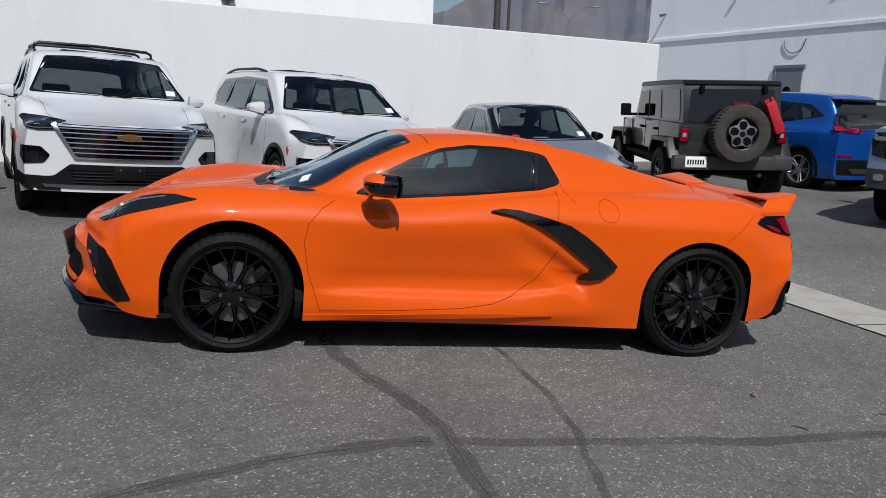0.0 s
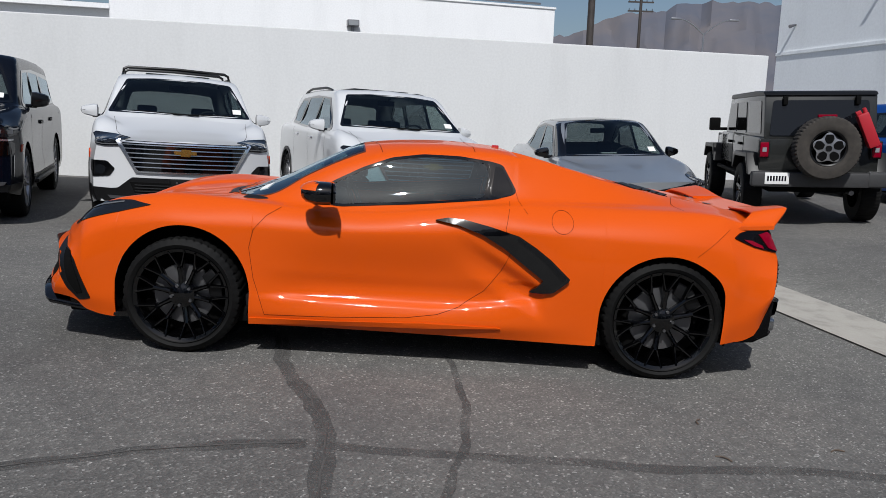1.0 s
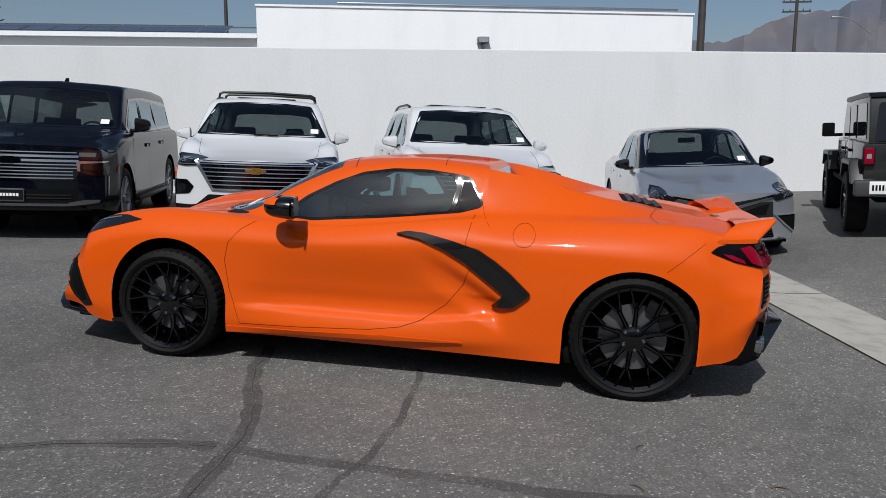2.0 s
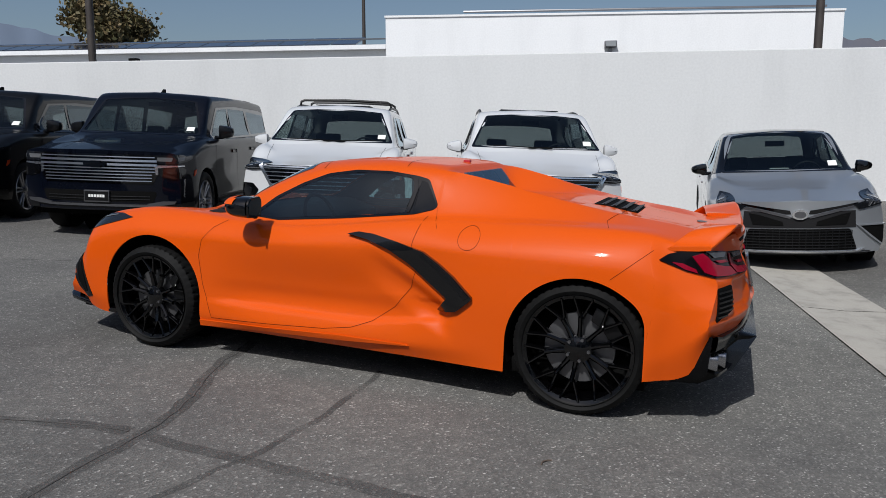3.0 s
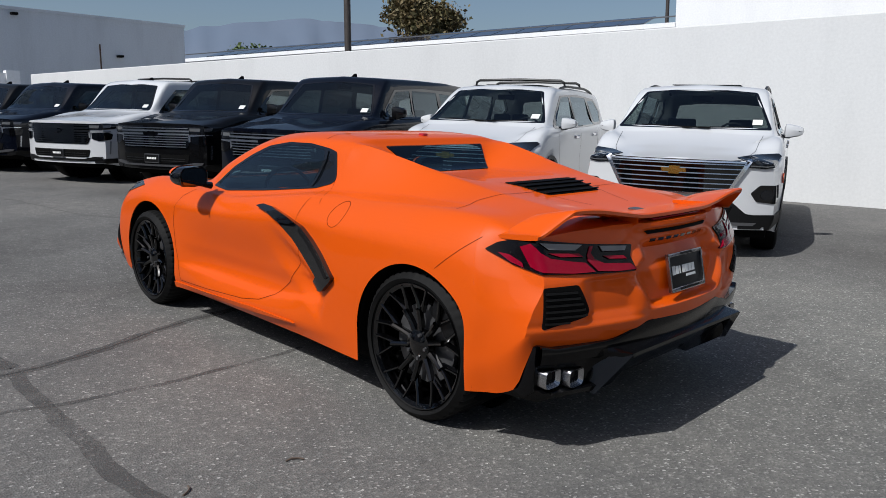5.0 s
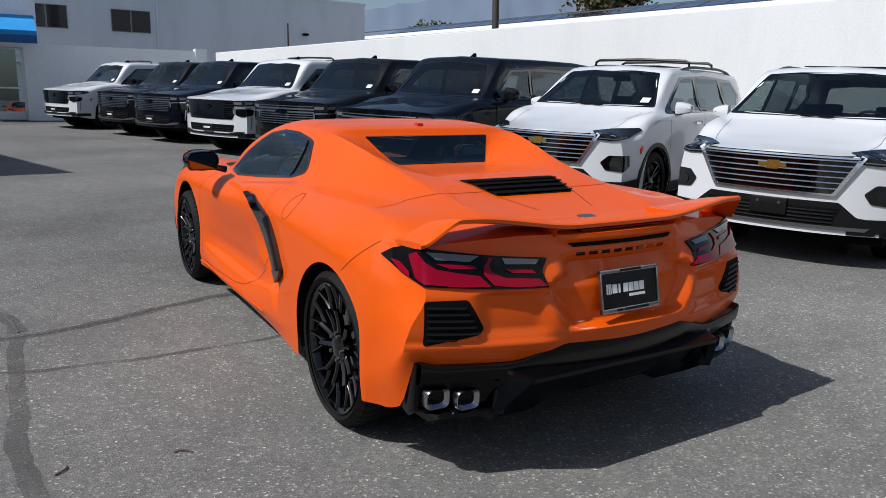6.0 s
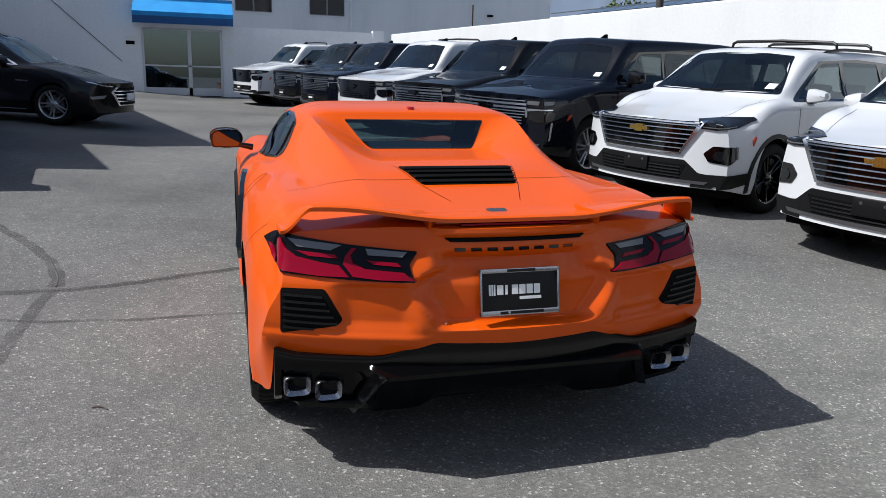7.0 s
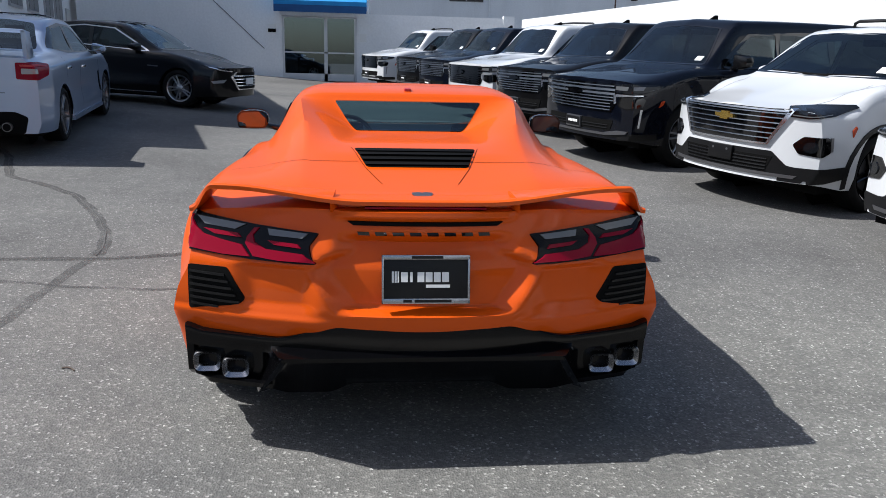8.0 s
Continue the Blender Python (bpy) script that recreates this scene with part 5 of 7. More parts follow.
part("roof_sensor", boxed(.385, .43, -.018, .018, 1.212, 1.236, bevel=.006), RED_PLASTIC, vette)
part("roof_seam", strip(VT, [(.24, -.58), (.21, -.3), (.20, 0), (.21, .3), (.24, .58)], "top", .004), SEAM, vette)
part("windscreen_header_seam", strip(VT, [(-.30, -.60), (-.36, -.3), (-.37, 0), (-.36, .3), (-.30, .60)], "top", .004), SEAM, vette)
# engine vent in the deck
vent = part("engine_vent", panel(VT, rounded([(1.285, -.272), (1.285, .272), (1.53, .212), (1.53, -.212)], .02), "top", .003, .01, .04), MATT_BLACK, vette)
for i in range(4):
    x = 1.305 + i * .058
    w = .258 - i * .0135
    z = float(V_Z[8](x))
    part("vent_slat", prism(bmesh.new(), [(x, z - .002), (x + .04, z + .009), (x + .044, z + .004), (x + .006, z - .012)], -w, w, "y"), SATIN_BLACK, vent)
for s in (-1, 1):
    part("deck_seam", strip(VT, [(1.27, s * .285), (1.40, s * .255), (1.55, s * .215), (1.74, s * .15)], "top", .003), SEAM, vette)
    part("deck_seam", strip(VT, [(1.46, s * .25), (1.47, s * .45), (1.42, s * .62), (1.45, s * .78)], "top", .003), SEAM, vette)
part("crest", panel(VT, [(1.857, 0), (1.848, .014), (1.857, .040), (1.89, .036), (1.928, .013), (1.940, 0), (1.928, -.013), (1.89, -.036), (1.857, -.040), (1.848, -.014)], "top", .006, .005, .02), STEEL, vette, "small dark metal crest")


def spoiler_top(a):
    """Trailing edge of the spoiler at a distance from the middle: x and height."""
    end = step01(.742, .84, a)
    return 2.098 - .04 * (a / .73) ** 2 - .09 * end, .980 + .048 * step01(.22, .70, a) - .105 * end


def lofted(rows):
    bm = bmesh.new()
    vs = [[bm.verts.new(p) for p in row] for row in rows]
    n = len(vs[0])
    for a, b in zip(vs, vs[1:]):
        for k in range(n):
            bm.faces.new((a[k], b[k], b[(k + 1) % n], a[(k + 1) % n]))
    bm.faces.new(vs[0])
    bm.faces.new(vs[-1][::-1])
    bmesh.ops.recalc_face_normals(bm, faces=bm.faces)
    return bm


def spoiler_block(y0, y1, n):
    """A solid stretch of the spoiler that stands on the deck."""
    rows = []
    for i in range(n + 1):
        y = y0 + (y1 - y0) * i / n
        a = abs(y)
        x1, top = spoiler_top(a)
        deep = .26
        root = .950
        tail = 2.143 - .20 * (a / .93) ** 2
        low = .940
        inset = .003 + .05 * step01(.335, .30, a)
        rows.append([(x, y, z) for x, z in ((x1 - deep, root), (x1 - deep * .6, root + (top - root) * .30), (x1 - deep * .25, root + (top - root) * .74), (x1 - .012, top), (x1, top - .005), (x1 - .003, top - .020),
                                            (x1 - inset, top - .026), (x1 - inset + .002, low + .006), (x1 - inset - .004, low), (min(tail, x1) - .03, low - .012), (x1 - deep * .7, .915))])
    return lofted(rows)


def spoiler_blade(s):
    """The raised blade on one side, with a gap between it and the deck; its outer end bends down to the body."""
    rows = []
    for i in range(41):
        a = .325 + .52 * i / 40
        x1, top = spoiler_top(a)
        lead = .978 + .012 * step01(.34, .6, a) - .085 * step01(.742, .845, a)
        rows.append([(x, s * a, z) for x, z in ((x1 - .205, lead - .008), (x1 - .19, lead), (x1 - .12, lead + (top - lead) * .42), (x1 - .05, lead + (top - lead) * .80), (x1 - .010, top), (x1, top - .005), (x1 - .003, top - .019),
                                                (x1 - .06, lead + (top - lead) * .70 - .022), (x1 - .14, lead + (top - lead) * .25 - .020), (x1 - .195, lead - .018))])
    return lofted(rows)


wing = part("spoiler", spoiler_block(-.335, .335, 50), ORANGE, vette, "orange raised rear spoiler", angle=22)
for s in (-1, 1):
    part("spoiler_blade", spoiler_blade(s), ORANGE, wing, angle=30)
part("brake_lamp", boxed(2.060, 2.088, -.215, .215, .9475, .9545, bevel=.002), TAIL_RED, wing)
part("tail_slot", panel(VT, [(-.275, .905), (.275, .905), (.255, .890), (-.255, .890)], "rear", .006, .02, .04), MATT_BLACK, vette)
# lettering drawn as bars
for i in range(8):
    y = -.241 + i * .061
    part("badge_bar", panel(VT, [(y, .869), (y + .040, .869), (y + .044, .855), (y + .004, .855)], "rear", .003, .003, .03), GLOSS_BLACK, vette)
# plate with its frame
plate = part("plate", boxed(2.108, 2.114, -.150, .150, .634, .788, bevel=.002), SATIN_BLACK, vette, "black dealer plate in a chrome frame")
frame_bm = bmesh.new()
for a in ((-.156, .156, .780, .796), (-.156, .156, .624, .643), (-.156, -.147, .624, .796), (.147, .156, .624, .796)):
    box(frame_bm, 2.106, 2.124, a[0], a[1], a[2], a[3], bevel=.003)
part("plate_frame", frame_bm, EXHAUST, plate)
for y0, y1, z0, z1, mat in (*[(-.088 + i * .029, -.064 + i * .029, .700, .735, PAPER) for i in range(6) if i != 1], (-.056, -.047, .700, .735, PAPER), (.0, .085, .680, .691, PAPER), (-.12, -.113, .698, .738, PAPER), (-.11, -.103, .698, .738, PAPER), (-.10, -.095, .698, .738, PAPER), (-.05, .06, .783, .793, SATIN_BLACK), (-.08, -.05, .629, .639, SATIN_BLACK), (-.04, .09, .629, .639, SATIN_BLACK)):
    part("plate_bar", boxed(2.113, 2.1265 if mat is SATIN_BLACK else 2.116, y0, y1, z0, z1), mat, plate, smooth=False)

plate.matrix_basis = Matrix.Translation((2.150, 0, .71)) @ Matrix.Rotation(math.radians(-13), 4, "Y") @ Matrix.Translation((-2.112, 0, -.71))

# floor pan and front grille
part("floor_pan", boxed(-2.0, 1.7, -.84, .84, .15, .24, bevel=.02), MATT_BLACK, vette)
part("grille", panel(VT, rounded([(-.62, .42), (.62, .42), (.72, .30), (.60, .22), (-.60, .22), (-.72, .30)], .03), "front", .004, .02, .05), MATT_BLACK, vette)
def front_lip():
    """A thin black splitter that follows the nose in plan and turns back along the flanks."""
    bm = bmesh.new()
    rows = []
    for i in range(61):
        y = -.905 + 1.81 * i / 60
        a = abs(y)
        x = -2.375 + .30 * (a / .93) ** 2 + .38 * step01(.80, .905, a)
        rise = .075 * step01(.94, .66, a)
        rows.append([bm.verts.new(q) for q in ((x + .14, y * .97, .178 + rise), (x + .012, y, .176 + rise), (x, y * 1.004, .168 + rise), (x + .004, y * 1.003, .150 + rise), (x + .14, y * .96, .146 + rise))])
    for r0, r1 in zip(rows, rows[1:]):
        for k in range(5):
            bm.faces.new((r0[k], r1[k], r1[(k + 1) % 5], r0[(k + 1) % 5]))
    bm.faces.new(rows[0])
    bm.faces.new(rows[-1][::-1])
    bmesh.ops.recalc_face_normals(bm, faces=bm.faces)
    return bm


part("front_lip", front_lip(), GLOSS_BLACK, vette, "gloss black front splitter", angle=40)
bracket = bmesh.new()
box(bracket, -.004, .004, -.15, .15, -.075, .075, bevel=.002)
bmesh.ops.transform(bracket, matrix=pose(-2.335, -.10, .40, 0, -12, 0), verts=bracket.verts)
part("front_plate", bracket, STEEL, vette)


# ---- the parked cars ----
def car_shell(p):
    """A road car's skin from its main measures; front at -x, the middle of the wheelbase at x = 0."""
    xf, xr, hw, H = p["xf"], p["xr"], p["hw"], p["H"]
    belt, nose, cowl, xc, xt, xb, xd, deck = p["belt"], p["nose"], p["cowl"], p["x_cowl"], p["x_top"], p["x_back"], p["x_deck"], p["deck"]
    wb, ar, tr, low = p["wb"] / 2, p["arch"], p["tyre"], p["low"]
    tum = p.get("tumble", .26)
    end_low = p.get("end_low", low + .12)
    Z = [knots(xf, end_low, xf + .45, low, xr - .45, low, xr, end_low),
         knots(xf, end_low + .12, xf + .5, low + .16, xr - .5, low + .16, xr, end_low + .12),
         knots(xf, nose * .66, 0, belt * .60, xr, belt * .66),
         knots(xf, nose * .90, xf + .5, nose * .95, xc, belt * .93, xr - .2, belt * .95, xr, belt * .95),
         knots(xf, nose - .03, xf + .3, nose + .005, xc - .1, belt - .01, xc + .5, belt, xb, belt + .03, xr - .1, belt + .02, xr, min(belt, deck) - .0),
         knots(xf, nose - .01, xf + .3, nose + .03, xc, cowl - .015, xc + .5, belt + .025, xb, belt + .055, xd, deck - .01, xr, deck - .03),
         knots(xf, nose, xf + .3, nose + .045, xc, cowl, xt, H - .06, (xt + xb) / 2, H - .035, xb, H - .07, xd, deck + .0, xr, deck - .025),
         knots(xf, nose + .005, xf + .3, nose + .055, xc - .05, cowl + .01, xt - .05, H - .015, (xt + xb) / 2, H, xb, H - .04, xd, deck + .01, xr, deck - .02)]
    yb = hw - .055
    Y = [knots(xf, hw - .10, xf + .5, hw - .03, 0, hw - .03, xr - .5, hw - .03, xr, hw - .10),
         knots(xf, hw - .06, xf + .5, hw, 0, hw - .005, xr - .5, hw, xr, hw - .06),
         knots(xf, hw - .06, xf + .5, hw, 0, hw - .03, xr - .5, hw, xr, hw - .06),
         knots(xf, hw - .09, xf + .5, hw - .015, 0, hw - .015, xr - .5, hw - .015, xr, hw - .08),
         knots(xf, hw - .11, xf + .5, yb - .04, xc, yb, xb, yb - .01, xr, hw - .12),
         knots(xf, hw - .20, xf + .5, yb - .16, xc, yb - .06, xc + .5, yb - .035, xb, yb - .05, xr, hw - .20),
         knots(xf, hw - .45, xc - .4, hw - .38, xc, yb - .13, xt, hw - tum, xb, hw - tum - .02, xd, hw - tum - .0, xr, hw - .30),
         knots(xf, 0, xr, 0)]
    bend_f, bend_r = p.get("bend_f", .22), p.get("bend_r", .12)

    def bend(x, y):
        a = abs(y) / hw
        return bend_f * a ** 2.4 * step01(xf + .9, xf + .1, x) - bend_r * a ** 2.4 * step01(xr - .7, xr - .05, x)
    xs = set(np.round(np.linspace(xf, xr, 90), 4)) | {xf, xr}
    arches = ((-wb, tr, ar), (wb, tr, ar))
    for cx, cz, r in arches:
        xs |= {round(cx - r * math.cos(math.pi * i / 24), 4) for i in range(25)} | {round(cx + s * (r + .001), 4) for s in (-1, 1)}
    xs = sorted(xs)
    xs = [x for i, x in enumerate(xs) if i == 0 or x - xs[i - 1] > .0008]
    secs = []
    for x in xs:
        zs, ys = [float(f(x)) for f in Z], [float(f(x)) for f in Y]
        zs = [max(z, zs[0] + .01 * i) for i, z in enumerate(zs)]
        sec = across(list(zip(ys, zs)), (3, 5, 5, 5, 3, 8, 8))
        for cx, cz, r in arches:
            if abs(x - cx) < r and cz + math.sqrt(r * r - (x - cx) ** 2) > zs[0]:
                sec = over_arch(sec, 18, cz + math.sqrt(r * r - (x - cx) ** 2))
        secs.append(sec)
    return shell(secs, xs, bend, 30, 30)


def mirror_y(pts):
    return [(-y, z) for y, z in pts]


def make_car(name, p, paint_m, m, label, group="", wheel_metal=None, pillar=None):
    """The common parts of every parked car: skin, glass, wheels, mirrors, wells, floor."""
    car = thing(name, m, label, "car", group)
    key = p["key"]
    sc = p["screen"]
    mid = sum(z for _, z in sc) / len(sc)
    inner = [(y * .955, mid + (z - mid) * .93) for y, z in sc]
    screen_o = rounded(inner + mirror_y(inner[::-1]), .03, 2)
    panes = [rounded(w, .025, 2) for w in p.get("windows", ())]
    back = [rounded(p["back_glass"] + mirror_y(p["back_glass"][::-1]), .04, 2)] if "back_glass" in p else []
    if key not in SHELLS:
        bm = car_shell(p)
        whole = BVHTree.FromBMesh(bm)
        cut_openings(bm, panes, "y", lambda f: abs(f.calc_center_median().y) > .3)
        cut_openings(bm, [screen_o], "x", lambda f: f.calc_center_median().x < 0 and f.normal.x < -.1)
        cut_openings(bm, back, "x", lambda f: f.calc_center_median().x > 0 and f.normal.x > .1)
        SHELLS[key] = (mesh_of("car_body", bm, paint_m, True, 45), whole)
    me = SHELLS[key][0].copy()
    me.materials.clear()
    me.materials.append(paint_m)
    body = new("body", me)
    body.parent = car
    T = SHELLS[key][1]
    cabin(car, p)
    hw, wb, tr = p["hw"], p["wb"] / 2, p["tyre"]
    for side, s in (("left", -1), ("right", 1)):
        if "dlo" in p:
            fr = part("window_frame", panel(T, rounded(p["dlo"], .03), side, .004, .01, .08, holes=panes), pillar or GLOSS_BLACK, car)
            for i, w in enumerate(panes):
                part("side_window", panel(T, w, side, .002, .0, .08), GLASS if i == 0 else TINTED, fr)
        for sx in p.get("seams", ()):
            part("door_seam", strip(T, sx, side, .007, .002, .05), MATT_BLACK, car)
        for hx, hz in p.get("handles", ()):
            part("door_handle", boxed(hx - .10, hx + .10, s * (hw - .025) - .015, s * (hw - .025) + .02 * s, hz - .016, hz + .016, bevel=.008), p.get("handle_mat", CHROME), car)
        if p.get("cladding"):
            part("lower_cladding", panel(T, [(-wb + p["arch"] + .01, p["low"] + .01), (wb - p["arch"] - .01, p["low"] + .01), (wb - p["arch"] - .01, p["low"] + .13), (-wb + p["arch"] + .01, p["low"] + .13)], side, .012, .01, .15), SATIN_BLACK, car)
        for cx in (-wb, wb):
            add_wheel(car, cx, s * (hw - .015), s, tr, p.get("tyre_w", .255), p["rim"], p.get("spokes", 6), p.get("twin", True), wheel_metal or ALLOY, 0, turn=17 * cx)
            part("wheel_well", upper_half(spin(bmesh.new(), [(p["arch"] + .003, s * (hw - .04)), (p["arch"] + .005, s * .5), (0, s * .5)], (cx, 0, tr), "y", 24), tr - .1), MATT_BLACK, car)
            if p.get("lips"):
                a0 = math.asin(max(-1, min(1, (p["low"] + .02 - tr) / (p["arch"] + .02))))
                arc = [a0 + (math.pi - 2 * a0) * i / 16 for i in range(17)]
                part("arch_trim", panel(T, [(cx + (p["arch"] + .004) * math.cos(a), tr + (p["arch"] + .004) * math.sin(a)) for a in arc] + [(cx + (p["arch"] + .05) * math.cos(a), tr + (p["arch"] + .05) * math.sin(a)) for a in arc[::-1]], side, .012, .012, .1), SATIN_BLACK, car)
        mx, mz = p["mirror"]
        mir = bmesh.new()
        box(mir, mx - .085, mx + .06, s * (hw - .05) if s > 0 else -(hw + .15), (hw + .15) if s > 0 else -(hw - .05), mz, mz + p.get("mirror_h", .15), bevel=.055)
        for vv in mir.verts:
            vv.co.x -= .05 * (1 - (abs(vv.co.y) - hw + .05) / .2) - .03
            vv.co.z += .02 * (abs(vv.co.y) - hw - .05) / .1 * (1 if vv.co.z < mz + .07 else -1)
        mo = part("door_mirror", mir, p.get("mirror_mat", paint_m), car)
        part("mirror_foot", boxed(mx - .05, mx + .05, min(s * (hw - .15), s * (hw + .02)), max(s * (hw - .15), s * (hw + .02)), mz - .015, mz + .03, bevel=.012), GLOSS_BLACK, mo)
        gm = bmesh.new()
        box(gm, mx + .062, mx + .068, min(s * (hw - .02), s * (hw + .125)), max(s * (hw - .02), s * (hw + .125)), mz + .025, mz + p.get("mirror_h", .16) - .025, bevel=.002)
        part("mirror_glass", gm, shader_mirror, mo)
    rim = part("windscreen_surround", panel(T, rounded(sc + mirror_y(sc[::-1]), .03), "front", .004, .006, .08, 4.0, holes=[screen_o]), GLOSS_BLACK, car)
    part("windscreen", panel(T, screen_o, "front", .002, .0, .08, 4.0), GLASS, rim)
    y, z = inner[0]
    part("window_sticker", panel(T, [(-y + .07, z + .03), (-y + .17, z + .03), (-y + .17, z + .085), (-y + .07, z + .085)], "front", .013, .001, .05, 4.0), PAPER, rim, "white price sticker")
    for o in back:
        part("rear_window", panel(T, o, "rear", .002, .0, .08, 4.0), BACK_GLASS, car)
    part("floor_pan", boxed(p["xf"] + .35, p["xr"] - .3, -hw + .12, hw - .12, p["low"] - .04, p["low"] + .1), MATT_BLACK, car, smooth=False)
    return car, T


SHELLS = {}


def cabin(car, p):
    """Seats, dashboard and steering wheel, seen through the glass."""
    z0 = p["belt"] - .62
    for x in (p["x_top"] + .55, p["x_top"] + 1.42):
        if x + .3 < p["x_back"] + .2:
            for s in (-1, 1):
                seat(car, x, s * .38, z0 - .04, .54, SEAT_GREY)
    xc = p["x_cowl"]
    part("dashboard", prism(bmesh.new(), [(xc - .05, z0 + .2), (xc + .0, p["cowl"] - .06), (xc + .45, p["belt"] - .02), (xc + .62, p["belt"] - .08), (xc + .62, z0 + .2)], -p["hw"] + .16, p["hw"] - .16, "y", .03), MATT_GREY, car)
    steering(car, xc + .78, -.38, p["belt"] - .04, .18)
    part("rear_view_mirror", boxed(p["x_top"] - .02, p["x_top"] + .02, -.12, .12, p["H"] - .22, p["H"] - .15, bevel=.015), SEAT_BLACK, car)
    part("cabin_floor", boxed(xc, p["x_back"], -p["hw"] + .1, p["hw"] - .1, z0 - .1, z0 - .05), SEAT_BLACK, car, smooth=False)


def front(T, car, name, outline, mat, lift=.006, depth=.02, both=False, r=.0, step=.06, label=""):
    """A front part; with both, its mirror image too."""
    made = []
    for pts in ([outline, mirror_y(outline)] if both else [outline]):
        made.append(part(name, panel(T, rounded(pts, r, 3) if r else pts, "front", lift, depth, step, 4.0, .34), mat, car, label))
    return made


def corner(T, car, name, pts, mat, lift=.008, depth=.02, end=-1, r=.0, step=.022, sides=(1, -1)):
    """A part that wraps round both corners of an end; pts: (x, distance from the middle, z)."""
    out = [((y - end * x) / math.sqrt(2), z) for x, y, z in pts]
    return [part(name, panel(T, rounded(out, r, 3) if r else out, (end, s), lift, depth, step, 4.0), mat, car) for s in sides]


def bars(T, parent, name, zs, half, thick, mat, lift, taper=0.0, skip=0.0):
    for i, z in enumerate(zs):
        h = half(z) if callable(half) else half
        bm = panel(T, [(-h, z - thick / 2), (h, z - thick / 2), (h, z + thick / 2), (-h, z + thick / 2)], "front", lift, .02, .12, 4.0)
        for v in bm.verts:  # the upper edge leans back
            v.co.x += .2 * (v.co.z - z)
        part(name, bm, mat, parent)


def roof_rails(car, xs, y, z, cross=(), rise=.05):
    n = 14
    for s in (-1, 1):
        part("roof_rail", sweep([(xs[0] + (xs[1] - xs[0]) * i / n, s * y, z + rise * min(1, 4 * min(i, n - i) / n) ** .6) for i in range(n + 1)], .018), p_rail, car)
    for x in cross:
        h = z + rise
        part("cross_bar", sweep([(x, -y, h - .01), (x, -y + .01, h + .05), (x, -y + .06, h + .075), (x, 0, h + .09), (x, y - .06, h + .075), (x, y - .01, h + .05), (x, y, h - .01)], .019), SATIN_BLACK, car)


p_rail = SATIN_BLACK

TRAVERSE = dict(key="traverse", xf=-2.56, xr=2.63, hw=.985, H=1.765, belt=1.175, nose=.965, cowl=1.215, x_cowl=-1.42, x_top=-.55, x_back=1.75, x_deck=2.52, deck=1.10, wb=3.07, arch=.43, tyre=.375, low=.24,
                tumble=.30, rim=.265, spokes=5, twin=True, cladding=True, lips=True, bend_f=.30, end_low=.30,
                dlo=[(-1.22, 1.177), (-.50, 1.611), (.4, 1.648), (1.45, 1.611), (1.75, 1.412), (1.55, 1.231), (.4, 1.190)],
                windows=[[(-1.08, 1.204), (-.46, 1.585), (-.06, 1.607), (-.06, 1.204)], [(.02, 1.204), (.02, 1.611), (.88, 1.607), (.98, 1.226)], [(1.10, 1.249), (1.02, 1.575), (1.42, 1.575), (1.66, 1.412), (1.52, 1.268)]],
                seams=([(-1.15, 1.155), (-1.12, .8), (-1.08, .36)], [(-.02, 1.158), (-.02, .36)], [(.98, 1.177), (1.0, .85), (.98, .75)]), handles=((-.25, 1.057), (.75, 1.077)),
                mirror=(-.93, 1.175), mirror_h=.135, screen=[(.82, 1.245), (.62, 1.655), (.3, 1.680)], back_glass=[(.70, 1.22), (.6, 1.54), (.3, 1.567)])
TAHOE = dict(key="tahoe", xf=-2.56, xr=2.79, hw=1.02, H=1.895, belt=1.225, nose=1.085, cowl=1.265, x_cowl=-1.30, x_top=-.62, x_back=2.25, x_deck=2.66, deck=1.20, wb=3.07, arch=.46, tyre=.405, low=.30,
             tumble=.25, rim=.285, spokes=6, twin=True, cladding=True, bend_f=.20, end_low=.36,
             dlo=[(-1.10, 1.240), (-.55, 1.685), (.4, 1.732), (1.9, 1.713), (2.42, 1.665), (2.36, 1.306), (.4, 1.258)],
             windows=[[(-.98, 1.277), (-.50, 1.657), (-.04, 1.685), (-.04, 1.277)], [(.04, 1.277), (.04, 1.689), (.95, 1.685), (1.02, 1.296)], [(1.14, 1.306), (1.08, 1.675), (2.22, 1.637), (2.24, 1.344)]],
             seams=([(-1.10, 1.158), (-1.08, .8), (-1.05, .42)], [(0, 1.201), (0, .42)], [(1.05, 1.201), (1.04, .9)]), handles=((-.22, 1.062), (.82, 1.081)), handle_mat=BLACK_PAINT,
             mirror=(-.80, 1.255), mirror_h=.17, mirror_mat=BLACK_PAINT, screen=[(.84, 1.285), (.66, 1.755), (.3, 1.785)], back_glass=[(.72, 1.29), (.62, 1.66), (.3, 1.69)])
